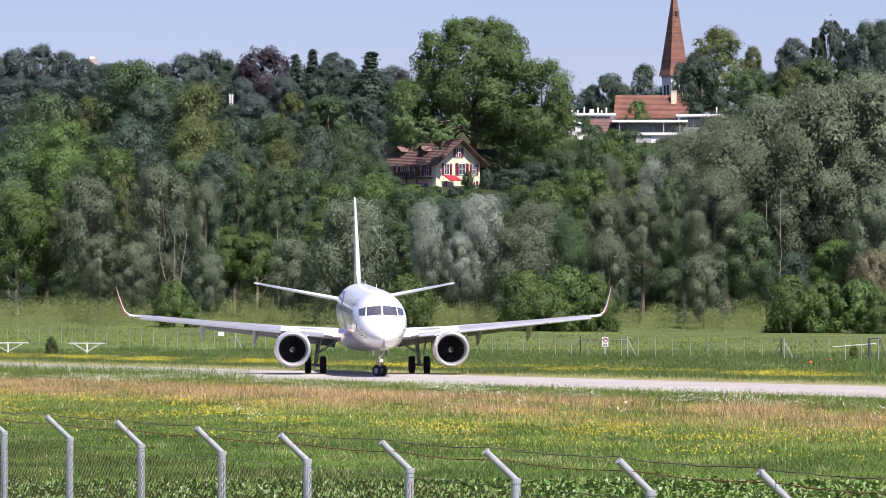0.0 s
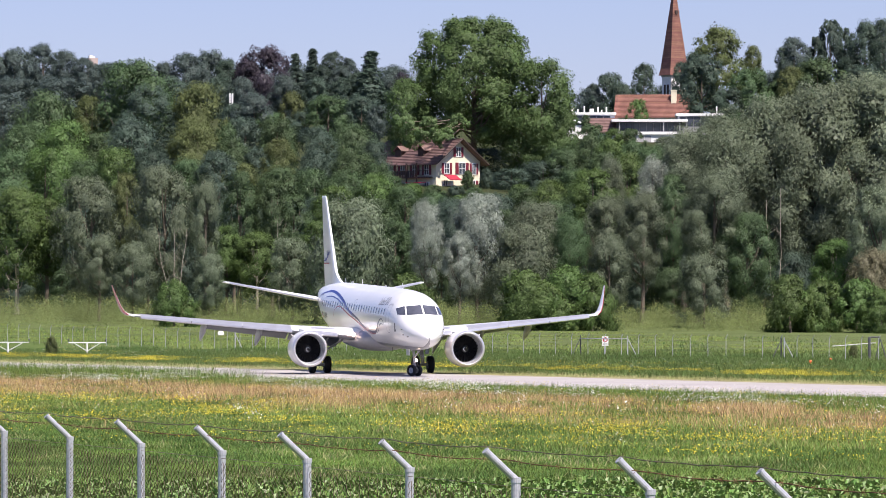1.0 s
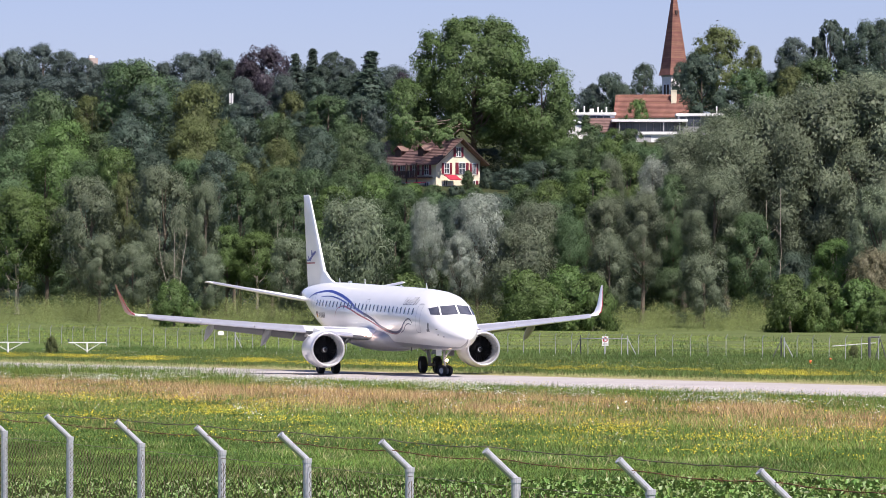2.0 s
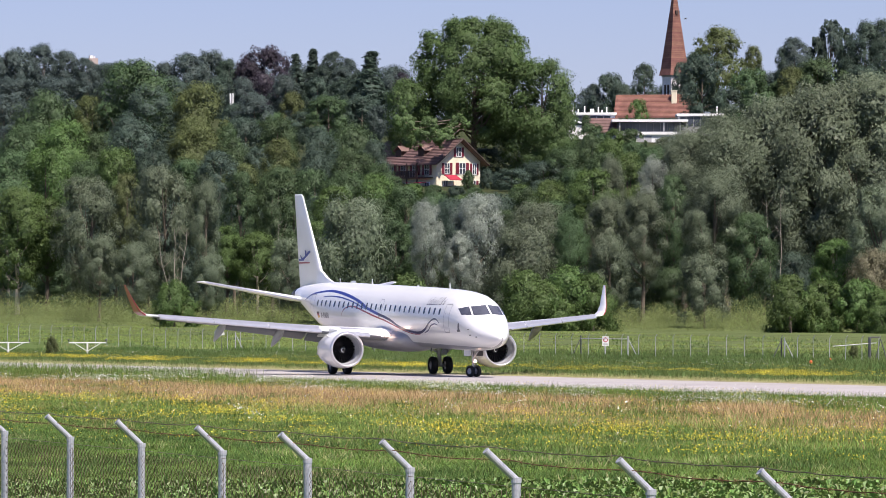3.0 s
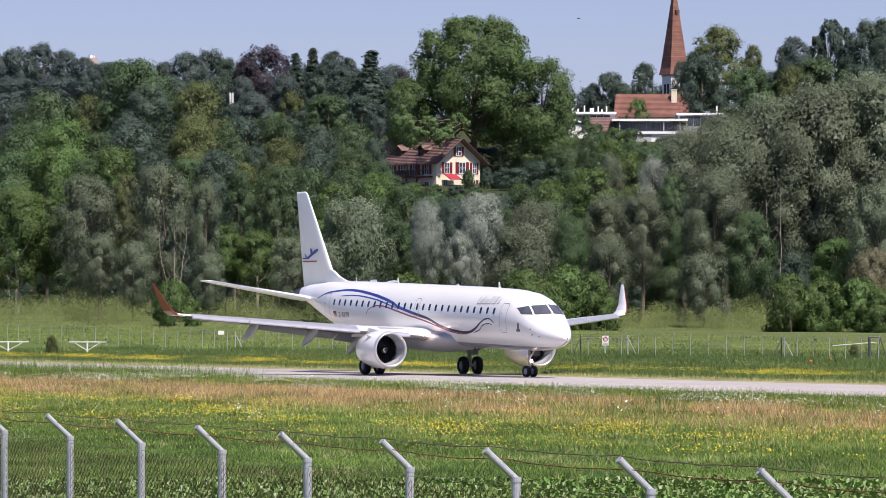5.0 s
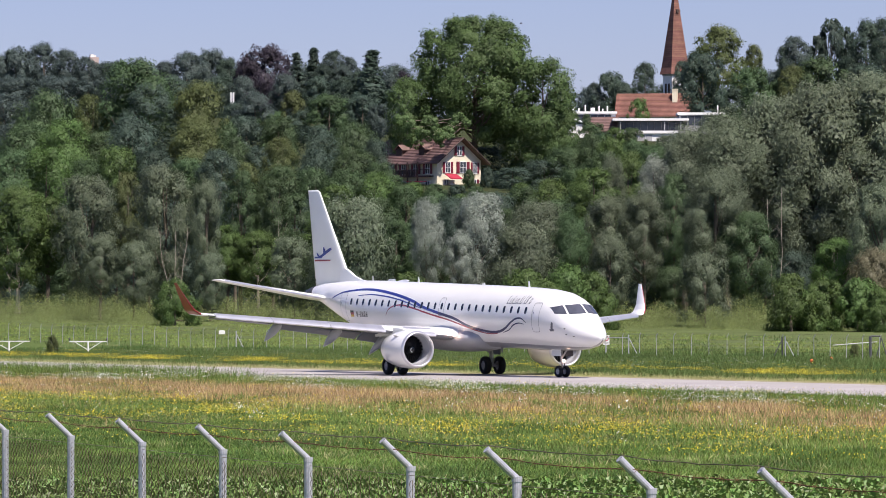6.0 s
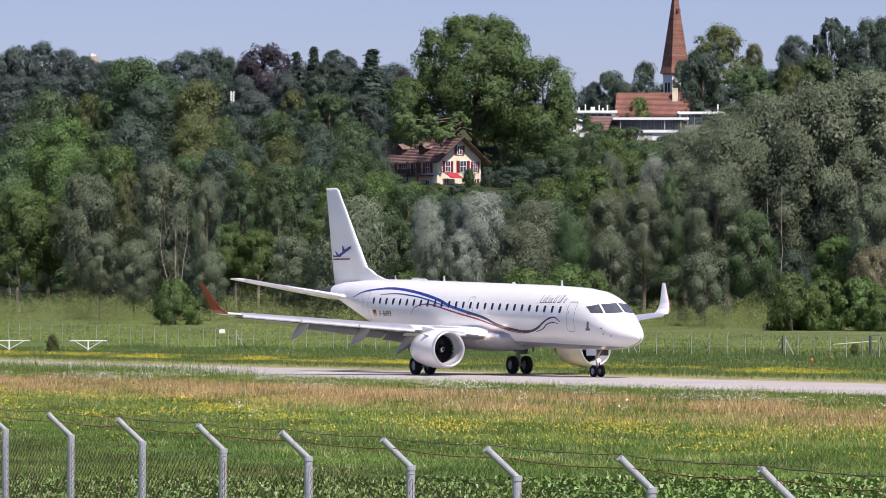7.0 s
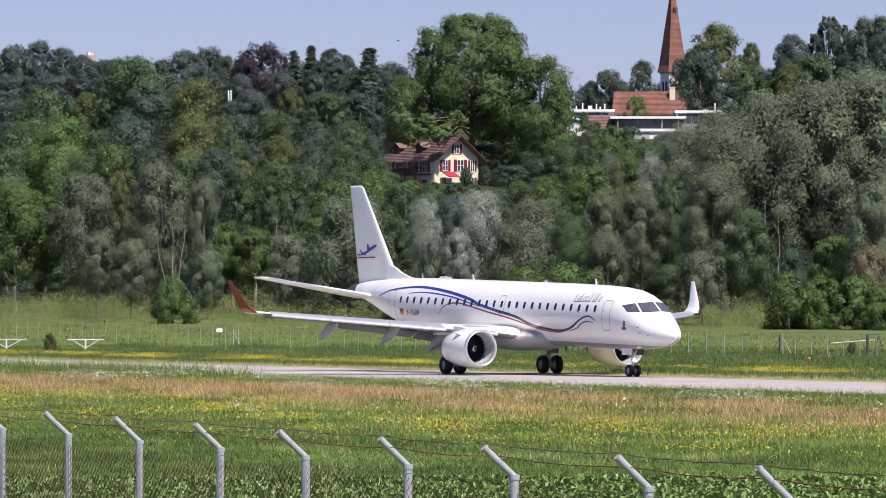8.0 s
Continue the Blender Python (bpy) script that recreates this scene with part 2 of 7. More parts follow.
def make_wheel(name, parent, loc, r, width, rim_r):
    bm = bmesh.new()
    w = width / 2
    prof = [(-w * 0.75, rim_r), (-w, rim_r * 1.12), (-w, r * 0.86), (-w * 0.8, r * 0.96), (-w * 0.4, r), (w * 0.4, r), (w * 0.8, r * 0.96), (w, r * 0.86), (w, rim_r * 1.12), (w * 0.75, rim_r)]
    turn = Matrix.Rotation(radians(90), 4, "Z")
    lathe(bm, prof, 28, turn)
    tyre = part(name, bm, M_TYRE, parent, "black rubber tyre", smooth=True, loc=loc)
    bm = bmesh.new()
    lathe(bm, [(-w * 0.7, 0.02), (-w * 0.72, rim_r * 0.35), (-w * 0.45, rim_r * 0.5), (-w * 0.5, rim_r * 0.85), (-w * 0.76, rim_r * 1.02), (w * 0.76, rim_r * 1.02), (w * 0.5, rim_r * 0.85), (w * 0.45, rim_r * 0.5), (w * 0.72, rim_r * 0.35), (w * 0.7, 0.02)], 24, turn)
    for i in range(6):
        a = i * math.pi / 3
        for sgn in (-1, 1):
            rod(bm, (math.cos(a) * rim_r * 0.66, sgn * w * 0.4, math.sin(a) * rim_r * 0.66), (math.cos(a) * rim_r * 0.66, sgn * w * 0.62, math.sin(a) * rim_r * 0.66), rim_r * 0.1, n=6)
    part("rim", bm, M_GREY, tyre, "grey wheel rim")
    return tyre


def make_aircraft():
    jet = thing("airliner", "white twin-engine regional jet airliner with blue and red swoosh taxiing", "airplane")
    N = 40
    # fuselage in two coats: white above, grey belly below
    stations = []
    for a, b in zip(HULL, HULL[1:]):
        k = 6 if b[0] - a[0] > 5 else 3
        stations += [a[0] + (b[0] - a[0]) * i / k for i in range(k)]
    stations.append(36.2)

    def belly_line(s):
        w, zt, zb = hull(s)
        top = 1.56 + 0.023 * s
        zc, hz = (zt + zb) / 2, (zt - zb) / 2
        return math.asin(max(-0.98, min(0.6, (top - zc) / hz))) if s < 27 else math.asin(-0.9)
    up, low = [], []
    for s in stations:
        w, zt, zb = hull(s)
        zc, hz = (zt + zb) / 2, (zt - zb) / 2
        a = belly_line(s)
        up.append([Vector((S_MAIN - s, w * math.cos(a + (math.pi - 2 * a) * i / N), zc + hz * math.sin(a + (math.pi - 2 * a) * i / N))) for i in range(N + 1)])
        low.append([Vector((S_MAIN - s, w * math.cos(math.pi - a + (math.pi + 2 * a) * i / 20), zc + hz * math.sin(math.pi - a + (math.pi + 2 * a) * i / 20))) for i in range(21)])
    bm = bmesh.new()
    loft(bm, up, closed=False)
    part("fuselage", bm, M_WHITE, jet, "white painted fuselage", smooth=True)
    bm = bmesh.new()
    loft(bm, low, closed=False)
    part("belly", bm, M_BELLY, jet, "grey lower fuselage", smooth=True)
    bm = bmesh.new()
    lathe(bm, [(S_MAIN - 36.15, 0.16), (S_MAIN - 36.3, 0.17), (S_MAIN - 36.32, 0.11), (S_MAIN - 36.1, 0.10)], 16, Matrix.Translation((0, 0, 4.52)))
    part("exhaust_pipe", bm, M_DKGREY, jet, "dark tailcone exhaust", smooth=True)
    bm = bmesh.new()
    rings = []
    for s in (34.6, 35.0, 35.3, 35.8, 36.2, 36.24):
        w, zt, zb = hull(s)
        k = 1.012 if s < 36.21 else 0.7
        rings.append([Vector((S_MAIN - s, w * k * math.cos(a), (zt + zb) / 2 + (zt - zb) / 2 * k * math.sin(a))) for a in [2 * math.pi * i / 28 for i in range(28)]])
    loft(bm, rings)
    part("tail_cone", bm, M_DKGREY, jet, "dark bare-metal tail cone", smooth=True)
    # wing-body fairing
    bm = bmesh.new()
    rings = []
    for i in range(17):
        f = i / 16
        s = 12.1 + f * 10.2
        k = math.sin(math.pi * min(1, f * 1.15) ** 0.8) ** 0.5 if 0 < f < 0.869 else 0.02
        k = max(k, 0.03)
        rings.append([Vector((S_MAIN - s, (1.42 + 0.36 * k) * math.cos(a), 2.0 + (0.35 + 0.38 * k) * math.sin(a))) for a in [2 * math.pi * j / 24 for j in range(24)]])
    loft(bm, rings)
    part("wing_fairing", bm, M_GREY, jet, "light grey wing root fairing", smooth=True)
    for side, nm in ((1, "port"), (-1, "starboard")):
        bm = bmesh.new()
        loft(bm, wing_rings(WING, side))
        bmesh.ops.recalc_face_normals(bm, faces=bm.faces)
        wg = part("wing", bm, M_WHITE, jet, "white swept wing, grey underside darkened for shade", smooth=True)
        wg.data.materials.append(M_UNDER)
        # faces looking down: grey paint, coloured deeper for the wing's own shadow
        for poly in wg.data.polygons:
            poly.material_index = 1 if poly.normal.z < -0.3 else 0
        # slats on the leading edge, slightly drooped
        cuts = (2.65, 4.0, 5.0, 7.6, 10.3, 13.0)
        for y0, y1 in zip(cuts, cuts[1:]):
            if y0 == 4.0:
                continue
            bm = bmesh.new()
            rr = []
            for y in (y0 + 0.02, (y0 + y1) / 2, y1 - 0.02):
                _, s, c, z, th, _ = wing_at(y)
                ring = [(-0.13, -0.08), (-0.10, 0.0), (0.0, 0.075), (0.12 * c, 0.055 * c + 0.05), (0.12 * c, 0.05 * c), (0.02, -0.02), (0.01, -0.10), (-0.06, -0.13)]
                rr.append([Vector((S_MAIN - s - u, side * y, z + v)) for u, v in (ring if side > 0 else ring[::-1])])
            loft(bm, rr)
            part("slat", bm, M_LIP, jet, "bare metal leading-edge slat")
        # flaps, drooped, in the shade-darkened grey of the underside
        for y0, y1, droop in ((1.8, 4.6, 24), (4.7, 9.2, 22), (9.4, 12.6, 6)):
            bm = bmesh.new()
            rr = []
            for y in (y0, y1):
                _, s, c, z, th, _ = wing_at(y)
                d = radians(droop)
                ring = []
                for u, v in foil(c * 0.24, 0.12, 6):
                    ring.append(Vector((S_MAIN - s - c * 0.86 - u * math.cos(d) - v * math.sin(d), side * y, z - 0.06 - u * math.sin(d) + v * math.cos(d))))
                rr.append(ring if side > 0 else ring[::-1])
            loft(bm, rr)
            part("flap" if droop > 10 else "aileron", bm, M_UNDER, jet, "grey trailing-edge surface darkened for shade", smooth=True)
        # flap track fairings
        for y, ln, dp in ((3.8, 20.3, 1.15), (6.4, 20.6, 0.95), (9.4, 21.8, 0.95)):
            _, s, c, z, th, _ = wing_at(y)
            bm = bmesh.new()
            rr = []
            for i in range(11):
                f = i / 10
                r = max(0.012, math.sin(math.pi * f ** 0.75) ** 0.7) * 0.17
                x = s + c * 0.45 + f * (ln - s - c * 0.45)
                zz = z - 0.1 - dp * f * f - 0.12 * math.sin(math.pi * f)
                rr.append([Vector((S_MAIN - x, side * (y + r * math.cos(a)), zz + r * 1.9 * math.sin(a))) for a in [2 * math.pi * j / 10 * side for j in range(10)]])
            loft(bm, rr)
            part("flap_track_fairing", bm, M_GREY, jet, "grey canoe fairing under the wing", smooth=True)
        # winglet: white inboard, red outboard
        rr = wing_rings(WINGLET, side)
        n = len(rr[0])
        bm = bmesh.new()
        loft(bm, rr)
        bmesh.ops.recalc_face_normals(bm, faces=bm.faces)
        wl = part("winglet", bm, M_WHITE, jet, "upturned winglet, white inside and red outside")
        wl.data.materials.append(M_RED)
        for poly in wl.data.polygons:
            c = poly.center
            if (poly.normal.y * side > 0.25 or poly.normal.x > 0.3) and c.z > 3.30:
                poly.material_index = 1
        # tailplane
        bm = bmesh.new()
        loft(bm, wing_rings([(0.3, 31.4, 3.3, 4.08, 0.10, 0), (0.9, 31.75, 3.1, 4.18, 0.10, 0), (5.9, 35.0, 1.42, 5.2, 0.085, 0), (6.04, 35.2, 1.1, 5.23, 0.05, 0)], side))
        part("tailplane", bm, M_WHITE, jet, "white horizontal tailplane", smooth=True)
        bm = bmesh.new()
        rr = []
        for y, s, c, z in ((1.2, 31.95, 3.0, 4.24), (5.8, 34.94, 1.46, 5.18)):
            ring = [(-0.03, -0.02), (-0.02, 0.03), (0.2, 0.10), (0.2, 0.08), (0.02, -0.03)]
            rr.append([Vector((S_MAIN - s - u, side * y, z + v)) for u, v in (ring if side > 0 else ring[::-1])])
        loft(bm, rr)
        part("leading_edge", bm, M_LIP, jet, "bare metal leading edge")
        # engine
        yc, zc = 4.46 * side, 1.42
        m = Matrix.Translation((S_MAIN - 12.78, yc, zc))
        bm = bmesh.new()
        lathe(bm, [(-0.16, 0.985), (-0.45, 1.02), (-0.9, 1.04), (-1.6, 1.01), (-2.3, 0.92), (-3.0, 0.78), (-3.05, 0.74), (-2.6, 0.74)], 40, m)
        nac = part("nacelle", bm, M_WHITE, jet, "white engine nacelle", smooth=True)
        bm = bmesh.new()
        lathe(bm, [(-0.16, 0.987), (-0.08, 0.96), (-0.02, 0.92), (0.0, 0.895), (-0.02, 0.86), (-0.08, 0.83), (-0.2, 0.80), (-0.3, 0.79)], 40, m)
        part("intake_lip", bm, M_LIP, nac, "polished metal intake lip", smooth=True)
        bm = bmesh.new()
        lathe(bm, [(-0.3, 0.79), (-0.7, 0.765), (-1.1, 0.755)], 32, m)
        part("intake_duct", bm, M_GREY, nac, "grey intake duct", smooth=True)
        bm = bmesh.new()
        lathe(bm, [(-0.62, 0.01), (-0.66, 0.06), (-0.8, 0.15), (-1.0, 0.22), (-1.12, 0.24)], 24, m)
        sp = part("spinner", bm, M_BLACK, nac, "black spinner with white spiral", smooth=True)
        bm = bmesh.new()
        for i in range(14):
            a0, a1 = i * 0.35, (i + 1) * 0.35
            f0, f1 = i / 14, (i + 1) / 14
            q = []
            for a, f, e in ((a0, f0, -1), (a0, f0, 1), (a1, f1, 1), (a1, f1, -1)):
                r = 0.05 + 0.10 * f + 0.016 * e
                q.append(bm.verts.new(m @ Vector((-0.645 - 0.155 * ((r - 0.05) / 0.1) + 0.02, r * math.cos(a), r * math.sin(a)))))
            bm.faces.new(q)
        part("spiral_mark", bm, M_WHITE, sp)
        blade_me = None
        for i in range(24):
            if blade_me is None:
                bm = bmesh.new()
                rr = []
                for r, tw in ((0.2, 55), (0.45, 40), (0.745, 25)):
                    t = radians(tw)
                    pp = [Vector((-1.0 - 0.085 * math.cos(t) * e, r * math.cos(math.sin(t) * 0.085 * e / r), r * math.sin(math.sin(t) * 0.085 * e / r))) for e in (-1, 1)]
                    rr.append([pp[0], pp[1], pp[1] + Vector((-0.012, 0, 0)), pp[0] + Vector((-0.012, 0, 0))])
                loft(bm, rr)
                b = part("fan_blade", bm, M_FAN, nac, "dark fan blade")
                blade_me = b.data
            else:
                b = new("fan_blade", blade_me)
                b.parent = nac
            b.matrix_basis = m @ Matrix.Rotation(2 * math.pi * i / 24, 4, "X")
        bm = bmesh.new()
        lathe(bm, [(-1.2, 0.755), (-1.2, 0.02)], 24, m)
        part("fan_backing", bm, M_BLACK, nac, "dark engine interior")
        bm = bmesh.new()
        lathe(bm, [(-2.6, 0.60), (-3.2, 0.52), (-3.9, 0.38), (-3.88, 0.34), (-4.3, 0.2), (-4.6, 0.02)], 28, m)
        part("core_nozzle", bm, M_DKGREY, nac, "dark metal core nozzle", smooth=True)
        bm = bmesh.new()
        rr = []
        for s, z, h, w in ((14.0, 2.36, 0.02, 0.03), (14.5, 2.36, 0.14, 0.14), (15.4, 2.34, 0.24, 0.17), (16.8, 2.22, 0.12, 0.13), (18.0, 2.14, 0.06, 0.05)):
            ring = [(-w, -h), (w, -h), (w, h), (w * 0.4, h * 1.25), (-w * 0.4, h * 1.25), (-w, h)]
            rr.append([Vector((S_MAIN - s, yc + u, z + v)) for u, v in ring])
        loft(bm, rr)
        part("pylon", bm, M_WHITE, jet, "white engine pylon")
        for a in (42, 138):
            bm = bmesh.new()
            ca, sa_ = math.cos(radians(a)), math.sin(radians(a))
            base = [(-0.75, 1.0), (-1.35, 1.0), (-1.35, 1.2), (-1.1, 1.2)]
            rr = [[m @ Vector((u, r * ca + e * sa_, r * sa_ - e * ca)) for u, r in base] for e in (-0.012, 0.012)]
            loft(bm, rr)
            part("strake", bm, M_WHITE, nac, "small nacelle strake")
        # wing-root landing lamps
        for s, y, z, r in ((13.55, 1.92, 2.2, 0.13), (13.75, 2.12, 2.2, 0.09)):
            bm = bmesh.new()
            bmesh.ops.create_uvsphere(bm, u_segments=14, v_segments=8, radius=r, matrix=Matrix.Translation((S_MAIN - s, y * side, z)) @ Matrix.Diagonal((1.1, 1, 0.75, 1)))
            part("landing_lamp", bm, M_LAMP, jet, "lit landing lamp in the wing root", smooth=True)
        # main gear
        bm = bmesh.new()
        rod(bm, (0, side * 2.97, 0.5), (0.05, side * 2.75, 2.25), 0.10, 0.13, 12)
        rod(bm, (0, side * 2.4, 0.49), (0, side * 3.54, 0.49), 0.085, n=12)
        gear = part("main_gear_leg", bm, M_GREY, jet, "grey main landing gear leg")
        bm = bmesh.new()
        rod(bm, (0, side * 2.9, 1.15), (0.0, side * 1.5, 2.0), 0.06, n=8)
        rod(bm, (0.0, side * 2.95, 0.9), (0.75, side * 2.6, 2.1), 0.05, n=8)
        part("brace", bm, M_GREY, gear)
        bm = bmesh.new()
        rod(bm, (-0.16, side * 2.97, 0.55), (-0.30, side * 2.95, 0.85), 0.04, n=6)
        rod(bm, (-0.30, side * 2.95, 0.85), (-0.10, side * 2.9, 1.2), 0.04, n=6)
        part("torque_link", bm, M_DKGREY, gear)
        bm = bmesh.new()
        box(bm, -0.5, 0.5, -0.02, 0.02, -0.55, 0.55, Matrix.Translation((0, side * 3.3, 1.62)) @ Matrix.Rotation(radians(-12 * side), 4, "X"))
        part("gear_door", bm, M_UNDER, gear, "grey landing gear door")
        for k in (-0.43, 0.43):
            make_wheel("main_wheel", gear, (0, side * 2.97 + k, 0.49), 0.49, 0.36, 0.24)
        # cabin windows
        bmw = None
        for i in range(27):
            s = 6.2 + i * 0.82
            zw = 3.355 + 0.0235 * s
            bm = bmesh.new()
            ring = []
            for k in range(14):
                a = 2 * math.pi * k / 14
                cx = math.copysign(abs(math.cos(a)) ** 0.6, math.cos(a))
                cz = math.copysign(abs(math.sin(a)) ** 0.7, math.sin(a))
                ring.append(side_point(s + 0.125 * cx, zw + 0.185 * cz, side, 0.009))
            vs = [bm.verts.new(p) for p in ring]
            mid = bm.verts.new(side_point(s, zw, side, 0.009))
            for k in range(14):
                tri = (vs[k], vs[(k + 1) % 14], mid)
                bm.faces.new(tri if side < 0 else tri[::-1])
            part("cabin_window", bm, M_GLASS, jet, "small dark oval cabin window" if i == 0 else "")
        # doors: seams standing a little proud
        for name, s, z0, z1, w in (("front_door", 5.08, 2.38, 3.90, 0.74), ("exit_hatch", 16.05, 3.22, 4.18, 0.62), ("rear_door", 28.7, 2.92, 4.5, 0.85)):
            bm = bmesh.new()
            r = 0.12
            loop = []
            for cx, cz, a0 in ((w / 2 - r, z1 - r, 0), (-w / 2 + r, z1 - r, 90), (-w / 2 + r, z0 + r, 180), (w / 2 - r, z0 + r, 270)):
                loop += [(s + cx + r * math.cos(radians(a0 + 30 * k)), cz + r * math.sin(radians(a0 + 30 * k))) for k in range(4)]
            dense = []
            for p, q in zip(loop, loop[1:] + loop[:1]):
                k = max(1, int(math.hypot(q[0] - p[0], q[1] - p[1]) / 0.2))
                dense += [(p[0] + (q[0] - p[0]) * j / k, p[1] + (q[1] - p[1]) * j / k) for j in range(k)]
            ribbon(bm, dense + dense[:1], lambda f: 0.032, side)
            if name != "exit_hatch":
                ribbon(bm, [(s + w * 0.22, z0 + 1.0), (s + w * 0.34, z0 + 1.0)], lambda f: 0.07, side, 0.008)
            part(name, bm, M_JOINT, jet, "closed cabin door with thin grey seams")
        # swooshes
        for name, keys, w0, mt, f0, f1 in (
                ("blue_swoosh", [(30.6, 4.18), (29.25, 4.5), (27.8, 4.62), (26.1, 4.68), (24.05, 4.57), (21.55, 4.3), (19.6, 3.99), (18.4, 3.70), (16.4, 3.37)], 0.15, M_BLUE, 0.0, 0.52),
                ("navy_swoosh", [(16.4, 3.37), (14.5, 3.08), (13.05, 2.70), (11.75, 2.49),
                                 (10.4, 2.36), (9.35, 2.40), (8.5, 2.60), (7.9, 2.85), (7.25, 3.06), (6.65, 3.09), (6.1, 2.87)], 0.15, M_NAVY, 0.52, 1.0),
                ("blue_streak", [(26.85, 4.34), (25.1, 4.38), (23.25, 4.28), (21.35, 4.08), (19.75, 3.83), (18.6, 3.64)], 0.065, M_BLUE, 0.0, 1.0),
                ("red_swoosh", [(22.85, 3.23), (22.55, 3.55), (21.85, 3.76), (20.8, 3.79), (19.45, 3.62), (17.3, 3.29), (15.2, 3.0), (13.45, 2.68), (12.2, 2.44), (10.85, 2.28), (9.65, 2.28)], 0.085, M_STRIPE, 0.0, 1.0),
                ("navy_curl", [(9.0, 2.34), (8.15, 2.49), (7.55, 2.74), (6.9, 2.84), (6.35, 2.77)], 0.065, M_NAVY, 0.0, 1.0)):
            bm = bmesh.new()
            ribbon(bm, curve_pts(keys, 6 * (len(keys) - 1)), lambda f, w0=w0, f0=f0, f1=f1: w0 * (0.12 + 0.88 * math.sin(math.pi * (0.02 + 0.96 * (f0 + (f1 - f0) * f))) ** 0.6), side, 0.004 if "red" in name else 0.005)
            part(name, bm, mt, jet, "painted swoosh along the fuselage")
        # title and number as plain bars, flag as three bands
        bm = bmesh.new()
        s = 8.6
        for i, (w, h) in enumerate(((0.22, 0.42), (0.22, 0.30), (0.24, 0.42), (0.22, 0.28), (0.2, 0.28), (0.24, 0.42), (0, 0), (0.26, 0.42), (0.07, 0.40), (0.17, 0.28))):
            if w:
                sl = 0.08
                k = 0.05
                zb = 3.86
                if w < 0.1:
                    patch(bm, [(s, zb), (s - k, zb), (s - k - sl, zb + h), (s - sl, zb + h)], side, 1, 4)
                else:
                    patch(bm, [(s, zb), (s - k, zb), (s - k - sl, zb + h), (s - sl, zb + h)], side, 1, 4)
                    patch(bm, [(s - k, zb), (s - w, zb), (s - w, zb + 0.045), (s - k, zb + 0.045)], side, 2, 1)
                    if i % 2:
                        patch(bm, [(s - w + 0.04, zb), (s - w, zb), (s - w - sl, zb + h), (s - w - sl + 0.04, zb + h)], side, 1, 4)
            s -= 0.28 if w else 0.18
        part("title_bars", bm, M_LETTER, jet, "thin grey title as plain bars")
        bm = bmesh.new()
        for i in range(6):
            if i == 1:
                patch(bm, [(26.72 - i * 0.27, 3.27), (26.58 - i * 0.27, 3.27), (26.58 - i * 0.27, 3.31), (26.72 - i * 0.27, 3.31)], side, 1, 1)
                continue
            patch(bm, [(26.76 - i * 0.27, 3.14), (26.70 - i * 0.27, 3.14), (26.70 - i * 0.27, 3.44), (26.76 - i * 0.27, 3.44)], side, 1, 3)
            patch(bm, [(26.64 - i * 0.27, 3.14), (26.58 - i * 0.27, 3.14), (26.58 - i * 0.27, 3.44), (26.64 - i * 0.27, 3.44)], side, 1, 3)
            patch(bm, [(26.70 - i * 0.27, 3.40 - 0.13 * (i % 2)), (26.64 - i * 0.27, 3.40 - 0.13 * (i % 2)), (26.64 - i * 0.27, 3.44 - 0.13 * (i % 2)), (26.70 - i * 0.27, 3.44 - 0.13 * (i % 2))], side, 1, 1)
        part("number_bars", bm, M_BLACK, jet, "dark plain bars for a registration")
        for i, mt in enumerate((M_BLACK, M_RED, M_GOLD)):
            bm = bmesh.new()
            z1 = 3.50 - i * 0.115
            patch(bm, [(27.65, z1 - 0.115), (27.15, z1 - 0.115), (27.15, z1), (27.65, z1)], side, 3, 2)
            part("flag_band", bm, mt, jet, ("black", "red", "gold")[i] + " band of a small flag")
        bm = bmesh.new()
        patch(bm, [(3.6, 2.5), (3.4, 2.5), (3.36, 2.86), (3.52, 2.9)], side, 2, 3)
        patch(bm, [(3.7, 2.42), (3.32, 2.42), (3.32, 2.54), (3.7, 2.54)], side, 2, 3, 0.008)
        part("crest", bm, M_LETTER, jet, "small grey crest on the nose")
        # cockpit glass
        for name, c in (("windscreen", [(0.05, 3.36), (0.84, 3.31), (0.78, 3.78), (0.05, 3.85)]), ("side_window", [(0.91, 3.31), (1.225, 3.33), (1.20, 3.66), (0.85, 3.78)])):
            bm = bmesh.new()
            patch(bm, c, side, 8, 6, 0.012, True)
            part(name, bm, M_SCREEN, jet, "dark cockpit glass", smooth=True)
        # nose sensors
        for s, z in ((2.4, 2.55), (2.3, 2.25), (1.8, 2.15)):
            bm = bmesh.new()
            p = side_point(s, z, side, 0.0)
            rod(bm, p, p + Vector((0.02, side * 0.08, 0)), 0.03, 0.02, 6)
            rod(bm, p + Vector((0.02, side * 0.08, 0)), p + Vector((0.22, side * 0.09, 0)), 0.018, 0.01, 6)
            part("probe", bm, M_DKGREY, jet, "small dark air-data probe")
    # fin with dorsal fillet
    bm = bmesh.new()
    loft(bm, wing_rings([(0, 30.0, 5.0, 4.6, 0.078, 0), (0, 30.2, 4.88, 5.0, 0.08, 0), (0, 30.9, 4.35, 5.77, 0.085, 0), (0, 34.55, 1.58, 10.3, 0.085, 0), (0, 34.85, 1.3, 10.42, 0.05, 0)], 1, True))
    part("fin", bm, M_WHITE, jet, "white tail fin", smooth=True)
    bm = bmesh.new()
